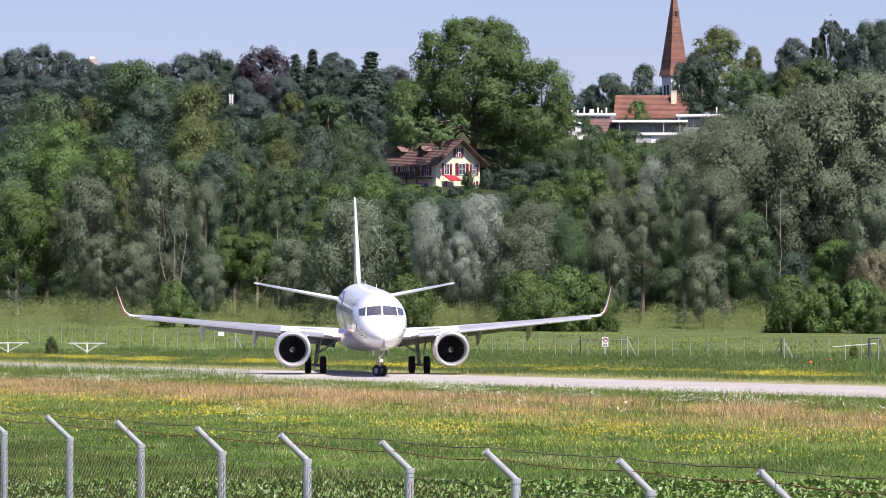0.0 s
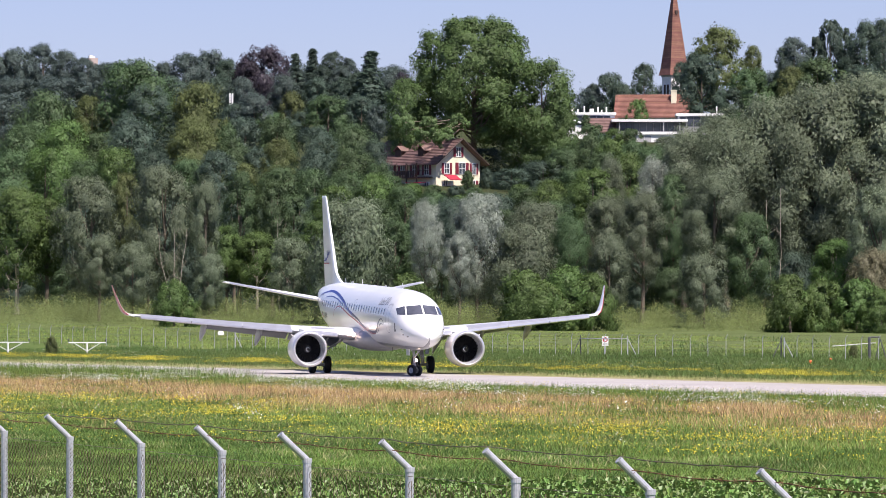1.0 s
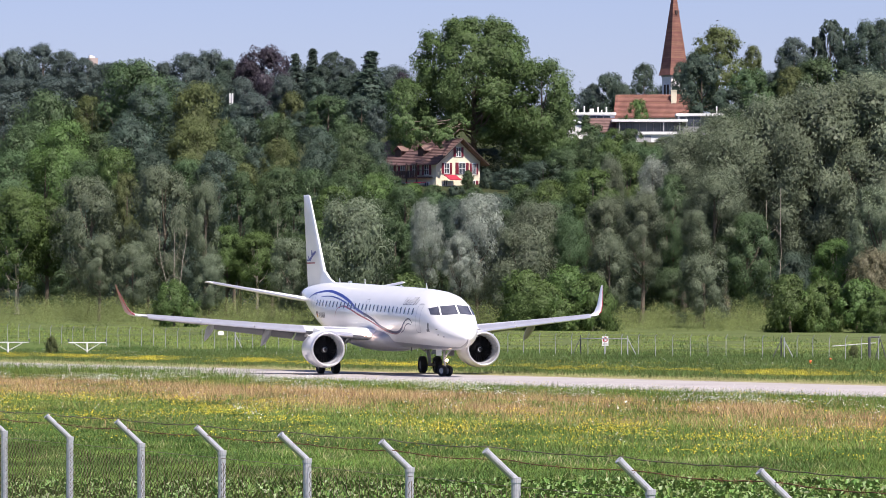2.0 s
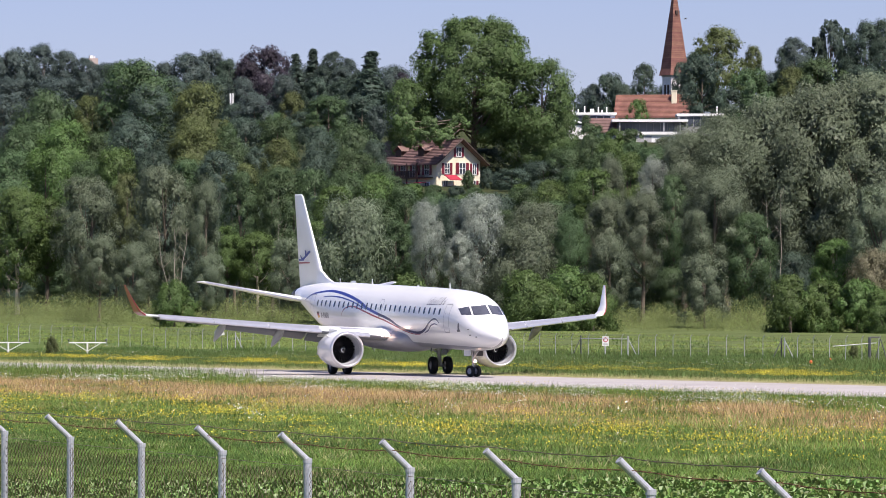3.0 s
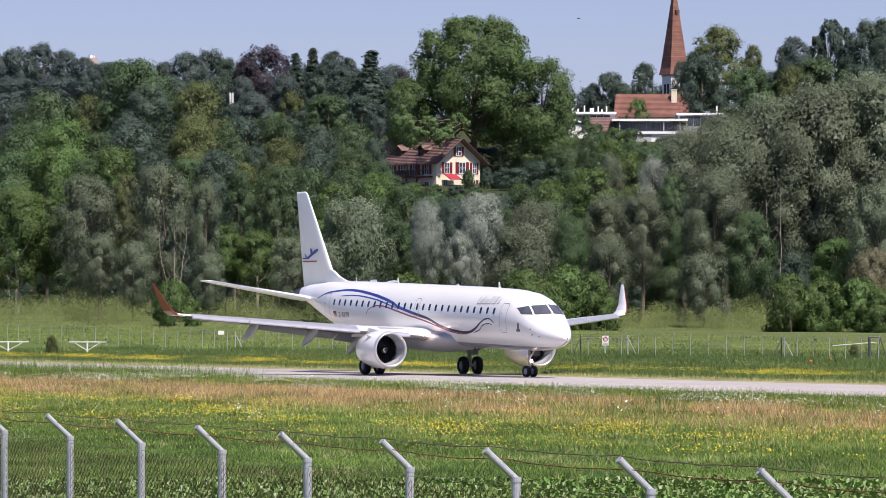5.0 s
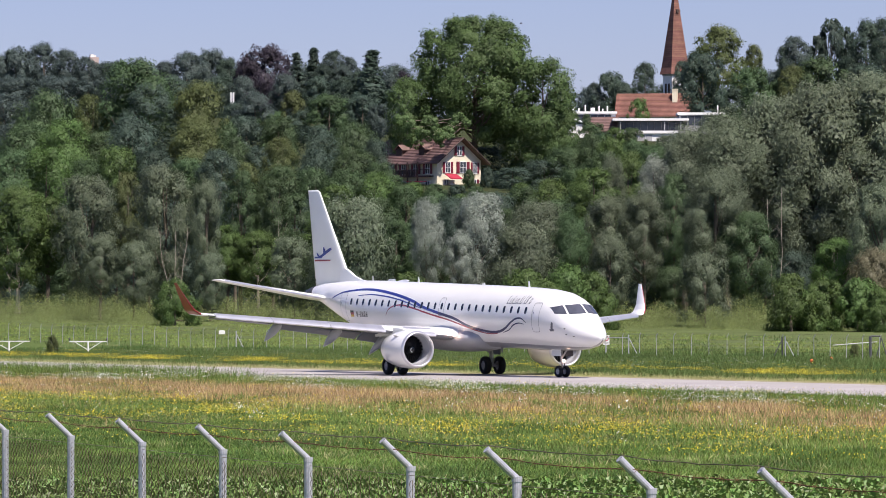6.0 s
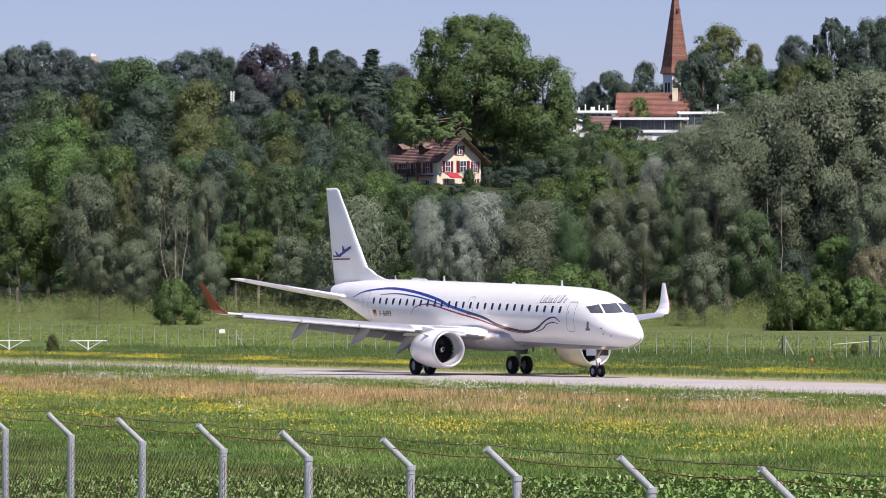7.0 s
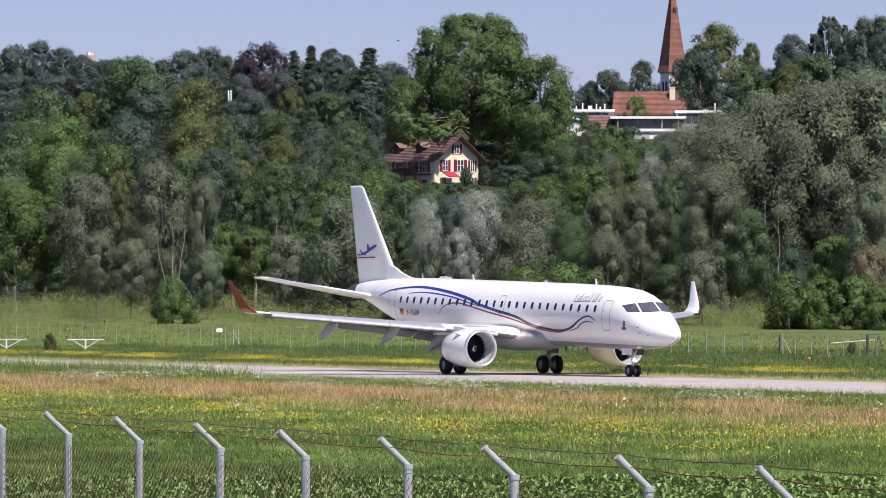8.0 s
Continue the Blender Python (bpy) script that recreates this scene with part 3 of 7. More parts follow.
    loft(bm, [[Vector((S_MAIN - s, w, z)) for w, z in ((-0.16, 4.95), (0.16, 4.95), (0.07, t), (-0.07, t))] for s, t in ((28.2, 5.16), (29.0, 5.24), (29.9, 5.45), (30.7, 5.78), (31.6, 6.0))])
    part("dorsal_fillet", bm, M_WHITE, jet, "white fillet before the fin")
    # mark on the fin: two bars and a plain bird-like shape
    def fin_quad(bm, pts, side):
        vs = []
        for s, z in pts:
            le = 30.9 + 3.65 * (z - 5.77) / 4.53
            c = 4.35 - 2.77 * (z - 5.77) / 4.53
            x = min(max((s - le) / c, 0.02), 0.98)
            t = 5 * 0.085 * (0.2969 * math.sqrt(x) - 0.126 * x - 0.3516 * x * x + 0.2843 * x ** 3 - 0.1015 * x ** 4) + 0.0015
            y = (t + 0.02 * math.sin(math.pi * x)) * c if side > 0 else (-t * 0.8 + 0.02 * math.sin(math.pi * x)) * c
            vs.append(bm.verts.new((S_MAIN - s, y + side * 0.03, z)))
        bm.faces.new(vs if side < 0 else vs[::-1])
    for side in (1, -1):
        bm = bmesh.new()
        fin_quad(bm, [(35.20, 6.32), (34.10, 6.32), (33.00, 6.32), (33.00, 6.40), (34.10, 6.40), (35.20, 6.40)], side)
        part("red_bar", bm, M_STRIPE, jet, "red bar painted on the fin")
        bm = bmesh.new()
        fin_quad(bm, [(35.20, 6.49), (34.20, 6.49), (34.20, 6.56), (35.20, 6.58)], side)
        fin_quad(bm, [(34.80, 6.56), (34.30, 6.51), (32.80, 6.97), (32.85, 7.09), (33.30, 7.02), (34.20, 6.71)], side)
        fin_quad(bm, [(34.00, 6.76), (33.65, 6.86), (33.90, 7.12), (34.05, 7.12)], side)
        fin_quad(bm, [(34.75, 6.58), (34.55, 6.63), (34.85, 6.81), (34.95, 6.81)], side)
        part("fin_mark", bm, M_BLUE, jet, "blue plain mark painted on the fin")
    # antennas and beacon on the roof
    for s, z, h, l in ((8.4, 4.78, 0.28, 0.3), (13.6, 4.88, 0.1, 0.5), (21.6, 5.05, 0.3, 0.3), (27.4, 5.18, 0.25, 0.25), (24.6, 5.12, 0.14, 1.3)):
        bm = bmesh.new()
        loft(bm, [[Vector((S_MAIN - s - u, v * k, zz)) for u, v in ((0, 0), (l * 0.3, 0.035), (l, 0), (l * 0.3, -0.035))] for zz, k in ((z - 0.06, 1.0),)] + [[Vector((S_MAIN - s - 0.12 - u * 0.6, v * 0.5, z + h)) for u, v in ((0, 0), (l * 0.3, 0.035), (l, 0), (l * 0.3, -0.035))]])
        part("antenna", bm, M_WHITE if l > 0.28 else M_GREY, jet, "blade antenna on the roof")
    for s, z in ((11.5, 1.53), (21.5, 1.62)):
        bm = bmesh.new()
        loft(bm, [[Vector((S_MAIN - s - u, v, z + 0.08)) for u, v in ((0, 0), (0.1, 0.03), (0.3, 0), (0.1, -0.03))], [Vector((S_MAIN - s - 0.15 - u * 0.5, v * 0.5, z - 0.28)) for u, v in ((0, 0), (0.1, 0.03), (0.3, 0), (0.1, -0.03))]])
        part("antenna", bm, M_DKGREY, jet, "dark blade antenna under the belly")
    # nose gear
    nose = new("nose_gear")
    nose.parent = jet
    nose.location = (13.83, 0, 0)
    tagged(nose, "grey nose landing gear with lit lamps")
    bm = bmesh.new()
    rod(bm, (0, 0, 0.31), (-0.12, 0, 1.9), 0.06, 0.085, 12)
    rod(bm, (0, -0.30, 0.31), (0, 0.30, 0.31), 0.05, n=10)
    rod(bm, (-0.05, 0, 1.0), (0.75, 0, 1.75), 0.045, n=8)
    rod(bm, (-0.1, 0, 1.35), (-0.1, 0, 1.7), 0.12, n=10)
    part("strut", bm, M_GREY, nose, "grey nose gear strut")
    bm = bmesh.new()
    rod(bm, (0.05, 0, 0.42), (0.22, 0, 0.68), 0.03, n=6)
    rod(bm, (0.22, 0, 0.68), (0.0, 0, 0.95), 0.03, n=6)
    part("torque_link", bm, M_DKGREY, nose)
    for y, z, r in ((0.0, 0.86, 0.09), (-0.0, 1.62, 0.07)):
        bm = bmesh.new()
        bmesh.ops.create_uvsphere(bm, u_segments=12, v_segments=8, radius=r, matrix=Matrix.Translation((0.14, y, z)) @ Matrix.Diagonal((0.6, 1, 1, 1)))
        part("taxi_lamp", bm, M_LAMP, nose, "lit taxi lamp", smooth=True)
    for side in (1, -1):
        make_wheel("nose_wheel", nose, (0, side * 0.22, 0.31), 0.31, 0.2, 0.16)
        bm = bmesh.new()
        box(bm, 13.33, 14.33, side * 0.36 - 0.015, side * 0.36 + 0.015, 1.12, 1.56)
        part("nose_gear_door", bm, M_WHITE if side < 0 else M_DKGREY, jet, "open nose gear door")
    return jet, nose


# ---- the ground ----
ALONG, ACROSS = Vector((-0.4089, 0.9126, 0)), Vector((0.9126, 0.4089, 0))
RISE = [(620, 0.0), (700, 3.0), (760, 7.5), (800, 12.0), (850, 16.5), (900, 20.0), (1000, 25.0), (1100, 35.0), (1250, 46.0), (1500, 53.0), (2000, 56.0), (5000, 60.0)]


def ground_z(x, y):
    """Flat airfield, a gentle rise to the dyke, then the wooded hill."""
    if y <= 430:
        return 0.0
    z = ((min(y, 620) - 430) / 190) ** 2 * (1.65 - 0.0115 * max(-60, min(60, x)))
    for a, b in zip(RISE, RISE[1:]):
        if a[0] <= y <= b[0]:
            f = (y - a[0]) / (b[0] - a[0])
            return z + a[1] + (b[1] - a[1]) * f
    return z


def ground_material():
    m = mat("meadow_soil", (0.09, 0.13, 0.035), 0.95, var=0.2, scale=6.0)
    nt, n = m.node_tree, m.node_tree.nodes
    b = n["Principled BSDF"]
    b.inputs["Specular IOR Level"].default_value = 0.1
    tc = n.new("ShaderNodeTexCoord")
    dot = n.new("ShaderNodeVectorMath")
    dot.operation = "DOT_PRODUCT"
    dot.inputs[1].default_value = ACROSS
    nt.links.new(tc.outputs["Object"], dot.inputs[0])
    wob = n.new("ShaderNodeTexNoise")
    wob.inputs["Scale"].default_value = 0.12
    wob.inputs["Detail"].default_value = 6
    nt.links.new(tc.outputs["Object"], wob.inputs["Vector"])
    mad = n.new("ShaderNodeMath")
    mad.operation = "MULTIPLY_ADD"
    mad.inputs[1].default_value, mad.inputs[2].default_value = 18.0, -9.0
    nt.links.new(wob.outputs["Fac"], mad.inputs[0])
    add = n.new("ShaderNodeMath")
    nt.links.new(dot.outputs["Value"], add.inputs[0])
    nt.links.new(mad.outputs[0], add.inputs[1])
    div = n.new("ShaderNodeMath")
    div.operation = "DIVIDE"
    div.inputs[1].default_value = 300.0
    nt.links.new(add.outputs[0], div.inputs[0])
    ramp = n.new("ShaderNodeValToRGB")
    bands = [(0, (0.080, 0.125, 0.034)), (50, (0.085, 0.142, 0.032)), (62, (0.113, 0.171, 0.039)), (73, (0.148, 0.181, 0.045)), (77, (0.239, 0.171, 0.085)), (94, (0.227, 0.171, 0.080)),
             (98, (0.113, 0.159, 0.039)), (122, (0.136, 0.171, 0.051)), (128, (0.190, 0.190, 0.068)), (133, (0.125, 0.171, 0.039)), (150, (0.085, 0.130, 0.034)), (185, (0.097, 0.136, 0.039)), (215, (0.105, 0.133, 0.049)), (290, (0.108, 0.139, 0.050))]
    cr = ramp.color_ramp
    while len(cr.elements) < len(bands):
        cr.elements.new(0.5)
    for e, (w, c) in zip(cr.elements, bands):
        e.position, e.color = w / 300.0, (*c, 1)
    nt.links.new(div.outputs[0], ramp.inputs[0])
    hsv = next(k for k in n if k.type == "HUE_SAT")
    nt.links.new(ramp.outputs[0], hsv.inputs["Color"])
    fine = n.new("ShaderNodeTexNoise")
    fine.inputs["Scale"].default_value = 3.0
    fine.inputs["Detail"].default_value = 8
    nt.links.new(tc.outputs["Object"], fine.inputs["Vector"])
    bp = n.new("ShaderNodeBump")
    bp.inputs["Strength"].default_value, bp.inputs["Distance"].default_value = 0.8, 0.25
    nt.links.new(fine.outputs["Fac"], bp.inputs["Height"])
    nt.links.new(bp.outputs[0], b.inputs["Normal"])
    return m


def make_ground():
    bm = bmesh.new()
    ys = [-400, -100, 0, 50, 100, 150, 200, 250, 300, 350, 400, 430] + list(range(450, 621, 10)) + list(range(640, 1000, 20)) + list(range(1000, 1600, 50)) + [1800, 2200, 3000, 4800]
    fr = [-1, -0.5, -0.25, -0.12, -0.06, -0.03, 0, 0.03, 0.06, 0.12, 0.25, 0.5, 1]
    rows = [[bm.verts.new((f * (700 + max(y, 0) * 0.9), y, ground_z(f * (700 + max(y, 0) * 0.9), y))) for f in fr] for y in ys]
    for a, b in zip(rows, rows[1:]):
        for i in range(len(fr) - 1):
            bm.faces.new((a[i], a[i + 1], b[i + 1], b[i]))
    g = part("ground", bm, ground_material(), smooth=True)
    g.data.materials.append(mat("forest_floor", (0.045, 0.055, 0.022), 0.95, var=0.3, scale=4.0, fine=0.3, bump=0.5, spec=0.1))
    for p in g.data.polygons:
        p.material_index = 1 if p.center.y > 632 else 0
    return tagged(g, "meadow ground of an airfield rising to a wooded hill", "ground", kind="structure")


M_TARMAC = mat("pale_worn_asphalt", (0.37, 0.345, 0.335), 0.9, var=0.12, scale=5.0, fine=0.10, bump=0.1, spec=0.2)
M_SHOULDER = mat("dusty_shoulder", (0.27, 0.25, 0.13), 0.95, var=0.25, scale=3.0, fine=0.25, bump=0.2, spec=0.1)


def strip(name, w0, w1, top, material, label, wob=0.0):
    rng = np.random.default_rng(5)
    bm = bmesh.new()
    prev = None
    for u in range(-60, 900, 5):
        a, b = w0 + wob * rng.uniform(-1, 1), w1 + wob * rng.uniform(-1, 1)
        pts = [ACROSS * a + ALONG * u + Vector((0, 0, z)) for z in (-0.1, top)] + [ACROSS * b + ALONG * u + Vector((0, 0, z)) for z in (top, -0.1)]
        for p in pts:
            p.z += ground_z(p.x, p.y)
        vs = [bm.verts.new(p) for p in pts]
        if prev:
            for i in range(3):
                bm.faces.new((prev[i], prev[i + 1], vs[i + 1], vs[i]))
        prev = vs
    return tagged(part(name, bm, material), label, "taxiway", kind="structure")


# ---- foliage ----
def leaf_mat(name, base, var=0.24, obvar=0.16):
    return mat(name, base, 0.55, var=0.18, scale=5.0, island=var, obvar=obvar, spec=0.35, trans=0.32)


LEAF = {"willow": leaf_mat("willow_leaves", (0.152, 0.192, 0.120)), "silver": leaf_mat("silver_poplar_leaves", (0.27, 0.31, 0.26), 0.45),
        "green": leaf_mat("green_leaves", (0.078, 0.130, 0.056)), "bright": leaf_mat("bright_green_leaves", (0.100, 0.165, 0.048)),
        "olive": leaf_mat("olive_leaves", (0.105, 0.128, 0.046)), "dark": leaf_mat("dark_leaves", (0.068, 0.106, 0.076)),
        "conifer": leaf_mat("conifer_needles", (0.058, 0.088, 0.068)), "copper": leaf_mat("copper_beech_leaves", (0.050, 0.042, 0.056)),
        # "blue" has distance haze mixed into the leaf colour of far trees
        "plane": leaf_mat("plane_tree_leaves", (0.092, 0.152, 0.050), 0.2, 0.05), "tan": leaf_mat("drying_leaves", (0.19, 0.18, 0.11)), "blue": leaf_mat("haze_tinted_leaves", (0.076, 0.108, 0.096), 0.25, 0.1)}


def quads_object(name, verts, material, parent=None, n=4, normals=None):
    """A mesh of loose small faces with n corners each."""
    me = bpy.data.meshes.new(name)
    k = len(verts) // n
    me.vertices.add(len(verts))
    me.vertices.foreach_set("co", np.asarray(verts, np.float32).ravel())
    me.loops.add(k * n)
    me.loops.foreach_set("vertex_index", np.arange(k * n, dtype=np.int32))
    me.polygons.add(k)
    me.polygons.foreach_set("loop_start", np.arange(0, k * n, n, dtype=np.int32))
    me.update(calc_edges=True)
    me.validate()
    if normals is not None:
        smooth_all(me)
        me.normals_split_custom_set_from_vertices(normals)
    me.materials.append(material)
    ob = new(name, me)
    ob.parent = parent
    return ob


def unit(a):
    return a / (np.linalg.norm(a, axis=1)[:, None] + 1e-9)


def sprays(rng, centers, radii, n, size, droop=0.0, squash=1.0, facing=None, lo=0.55):
    """Small leaf sprays over the outside of clumps; facing is the way that each clump looks out of its crown."""
    centers, radii = np.asarray(centers, float), np.asarray(radii, float)
    pick = rng.choice(len(radii), n, p=radii ** 2 / (radii ** 2).sum())
    out = None if facing is None else np.asarray(facing, float)[pick]
    d = rng.normal(size=(n, 3))
    if out is not None:
        d = unit(d) + 0.45 * out
    d = unit(d)
    rad = radii[pick][:, None] * rng.uniform(lo, 1.0, (n, 1)) ** 0.35 * (1 + 0.2 * np.abs(rng.normal(size=(n, 1))) * (rng.random((n, 1)) < 0.2))
    pos = centers[pick] + d * rad * np.array([1, 1, squash])
    soft = d if out is None else d * 0.6 + out * 0.6
    soft = unit(soft + 0.30 * rng.normal(size=(n, 3)) + np.array([0, 0, 0.1]))
    nor = unit(soft + 0.38 * rng.normal(size=(n, 3)))
    tan = rng.normal(size=(n, 3)) + np.array([0, 0, -droop * 2.0])
    tan = unit(tan - nor * (tan * nor).sum(1)[:, None])
    bit = np.cross(nor, tan)
    ln = size * rng.uniform(0.55, 1.35, (n, 1)) * (1 + 0.5 * droop)
    wd = ln * rng.uniform(0.5, 0.85, (n, 1)) / (1 + 0.6 * droop)
    v = np.stack([pos - tan * ln * 0.5 - bit * wd * 0.5, pos - tan * ln * 0.3 + bit * wd * 0.6, pos + tan * ln * 0.6 + nor * ln * 0.1], 1)
    flip = (np.cross(v[:, 1] - v[:, 0], v[:, 2] - v[:, 0]) * soft).sum(1) < 0
    v[flip] = v[flip][:, [0, 2, 1]]
    return v.reshape(-1, 3), np.repeat(soft, 3, axis=0)


# crown outlines: half width over the height, bottom to top
OUTLINE = {"round": (0.50, 0.86, 1.0, 0.97, 0.80, 0.42), "dome": (0.80, 1.0, 1.0, 0.93, 0.76, 0.40), "mound": (1.0, 1.0, 0.94, 0.80, 0.58, 0.26), "tall": (0.42, 0.74, 0.95, 1.0, 0.82, 0.36), "plane": (0.55, 0.90, 1.0, 0.90, 0.80, 0.42),
           "cone": (1.0, 0.86, 0.66, 0.46, 0.26, 0.05)}


def crown_lobes(rng, w, h0, h1, k, shape, lobe):
    """Centres, radii and outward ways of the lobes that make up a crown between the heights h0 and h1."""
    prof = OUTLINE[shape]
    cs, rs, out = [], [], []
    for i in range(k):
        f = ((i + rng.uniform(0.1, 0.9)) / k) ** (0.9 if shape != "cone" else 1.3)
        g = min(f, 0.999) * (len(prof) - 1)
        half = w / 2 * (prof[int(g)] + (prof[int(g) + 1] - prof[int(g)]) * (g % 1))
        r = w * lobe * rng.uniform(0.6, 1.4) * (0.6 + 0.4 * half / (w / 2))
        a = i * 2.39996 + rng.uniform(-0.5, 0.5)
        reach = max(0.0, half - 0.9 * r) * rng.uniform(0.84, 1.06)
        if i % 7 == 6:
            reach *= 0.5
        z = h0 + (h1 - h0) * f
        z = min(z, h1 - r * 0.9)
        cs.append((reach * math.cos(a), reach * math.sin(a), max(z, h0 + 0.3 * r)))
        rs.append(r)
        out.append((math.cos(a) * half / w * 2, math.sin(a) * half / w * 2, (f - 0.42) * 2.0))
    cs.append((rng.uniform(-0.06, 0.06) * w, rng.uniform(-0.06, 0.06) * w, h1 - rs[-1] * 0.95))
    rs.append(rs[-1])
    out.append((0, 0, 1.0))
    return np.array(cs), np.array(rs), unit(np.array(out))


def make_trunk(bm, rng, h, r, clumps, limbs):
    lean = Vector((rng.uniform(-0.03, 0.03) * h, rng.uniform(-0.03, 0.03) * h, 0))
    pts = [Vector((0, 0, -0.5)), Vector((0, 0, h * 0.12)) + lean * 0.3, Vector((0, 0, h * 0.45)) + lean, Vector((0, 0, h * 0.85)) + lean * 1.6]
    rr = [r * 1.35, r, r * 0.62, r * 0.15]
    loft(bm, [[p + Vector((q * math.cos(2 * math.pi * i / 8), q * math.sin(2 * math.pi * i / 8), 0)) for i in range(8)] for p, q in zip(pts, rr)])
    for i in rng.choice(len(clumps), min(limbs, len(clumps)), replace=False):
        c = Vector(clumps[i])
        f = max(0.12, min(0.6, c.z / h * 0.6))
        a = Vector((0, 0, h * f)) + lean * f
        mid = a.lerp(c, 0.5) + Vector((0, 0, -0.04 * h))
        rod(bm, a, mid, r * 0.42, r * 0.26, 6, False)
        rod(bm, mid, c, r * 0.26, r * 0.06, 6, False)


def billow(rng, cs, rs, out, k):
    """Breaks each lobe into k small clumps on its outside, with the way that each faces."""
    c2, r2, f2 = [], [], []
    for c, r, o in zip(cs, rs, out):
        d = unit(unit(rng.normal(size=(k, 3))) + 0.5 * o + np.array([0, 0, 0.2]))
        c2.append(c + d * r * rng.uniform(0.5, 0.92, (k, 1)))
        r2.append(r * rng.uniform(0.22, 0.5, k))
        f2.append(unit(d * 0.7 + o * 0.55))
    return np.concatenate(c2), np.concatenate(r2), np.concatenate(f2)


MASTERS = {}


def master_tree(key, seed, h, w, base, lobes, n, leaf, shape, droop=0.0, bark=None, limbs=10, squash=0.85, billows=10, lobe=0.17):
    rng = np.random.default_rng(seed)
    cs, rs, out = crown_lobes(rng, w, h * base, h, lobes, shape, lobe)
    t = thing("tree", "leafy tree", "tree")
    bm = bmesh.new()
    make_trunk(bm, rng, h, h * 0.018 + 0.05, cs, limbs)
    part("trunk", bm, bark or M_BARK, t)
    c2, r2, f2 = billow(rng, cs, rs, out, billows)
    lv, ln = sprays(rng, c2, r2, n * 2 // 3, leaf, droop, squash, f2)
    wv, wn = sprays(rng, cs, rs * 1.02, n // 3, leaf, droop, 0.95, out, 0.2)
    # broad sprays deeper in each lobe close the crown
    kv, kn = sprays(rng, cs, rs * 0.66, n // 5, leaf * 2.6, droop, 0.9, out, 0.4)
    c = quads_object("crown", np.concatenate([lv, wv, kv]), LEAF["green"], t, 3, np.concatenate([ln, wn, kn]))
    c.material_slots[0].link = "OBJECT"
    MASTERS[key] = (t, h, w)


def make_bare_tree(x, y, h, lean, stems, seed):
    """A dying tree: pale forked stems with a few bare twigs."""
    rng = random.Random(seed)
    t = thing("bare_tree", "pale leafless forked tree at the edge of the wood", "tree", pose(x, y, ground_z(x, y)), "bare trees")
    for k in range(stems):
        bm = bmesh.new()
        a = Vector((rng.uniform(-0.25, 0.25), rng.uniform(-0.2, 0.2), -0.3))
        r = 0.095 * rng.uniform(0.7, 1.2)
        sway = lean * ((k + 0.5) / stems - 0.5) * 2
        for i in range(6):
            b = a + Vector((sway * h / 6 + rng.uniform(-0.25, 0.25), rng.uniform(-0.15, 0.15), h / 6 * rng.uniform(0.85, 1.1)))
            rod(bm, a, b, r, r * 0.78, 6)
            if i > 1:
                for q in range(2):
                    c = a.lerp(b, rng.random())
                    e = c + Vector((rng.choice((-1, 1)) * rng.uniform(0.4, 1.3), rng.uniform(-0.4, 0.4), rng.uniform(0.5, 1.6)))
                    rod(bm, c, e, r * 0.4, r * 0.12, 5)
                    rod(bm, c.lerp(e, 0.6), c.lerp(e, 0.6) + Vector((rng.uniform(-0.5, 0.5), 0, rng.uniform(0.2, 0.9))), r * 0.2, r * 0.08, 4)
            a, r = b, r * 0.78
        part("stem", bm, M_PALEBARK, t)


def make_low_bough(tree):
    """The plane tree's lowest bough, reaching over the roof of the villa."""
    rng = np.random.default_rng(17)
    back = tree.matrix_world.inverted()
    root = Vector((tree.matrix_world.translation.x, tree.matrix_world.translation.y, 38.0))
    tips = [Vector((x, y, z)) for x, y, z in ((-6.2, 998, 37.2), (-3.6, 996, 36.0), (-5.4, 999, 34.6), (-1.2, 996, 36.0), (1.2, 998, 37.2), (-8.0, 1000, 38.6), (-2.6, 999, 38.6), (3.0, 1002, 38.6), (0.2, 997, 34.8))]
    bm = bmesh.new()
    for p in tips:
        mid = root.lerp(p, 0.5) + Vector((0, 0, 1.2))
        rod(bm, back @ root, back @ mid, 0.22, 0.14, 6, False)
        rod(bm, back @ mid, back @ p, 0.14, 0.05, 6, False)
    part("low_bough", bm, M_BARK, tree)
    cs = np.array([tuple(p) for p in tips])
    rs = rng.uniform(1.3, 2.1, len(tips))
    out = unit(cs - np.array([0, 1012, 36.0]))
    c2, r2, f2 = billow(rng, cs, rs, out, 10)
    lv, ln = sprays(rng, c2, r2, 5500, 0.34, 0.1, 0.85, f2)
    lv = np.array([tuple(back @ Vector(v)) for v in lv])
    rot = back.to_3x3()
    ln = unit(np.array([tuple(rot @ Vector(v)) for v in ln]))
    quads_object("low_foliage", lv, LEAF["plane"], tree, 3, ln)


TREE_NAMES = {"wil": ("willow_tree", "willow"), "bro": ("broadleaf_tree", "tree"), "far": ("broadleaf_tree", "tree"), "con": ("conifer_tree", "conifer"),
              "pla": ("plane_tree", "plane tree"), "pin": ("pine_tree", "pine"), "hil": ("broadleaf_tree", "tree"), "shr": ("shrub", "shrub")}
LOOKS = {"willow": "grey-green", "silver": "silvery", "green": "mid-green", "bright": "bright green", "olive": "olive-green", "dark": "dark green", "conifer": "blackish green", "copper": "purple-black copper",
         "plane": "rich green", "tan": "drying yellowish", "blue": "haze-tinted dark green"}
USED = set()
grow_rng = random.Random(11)


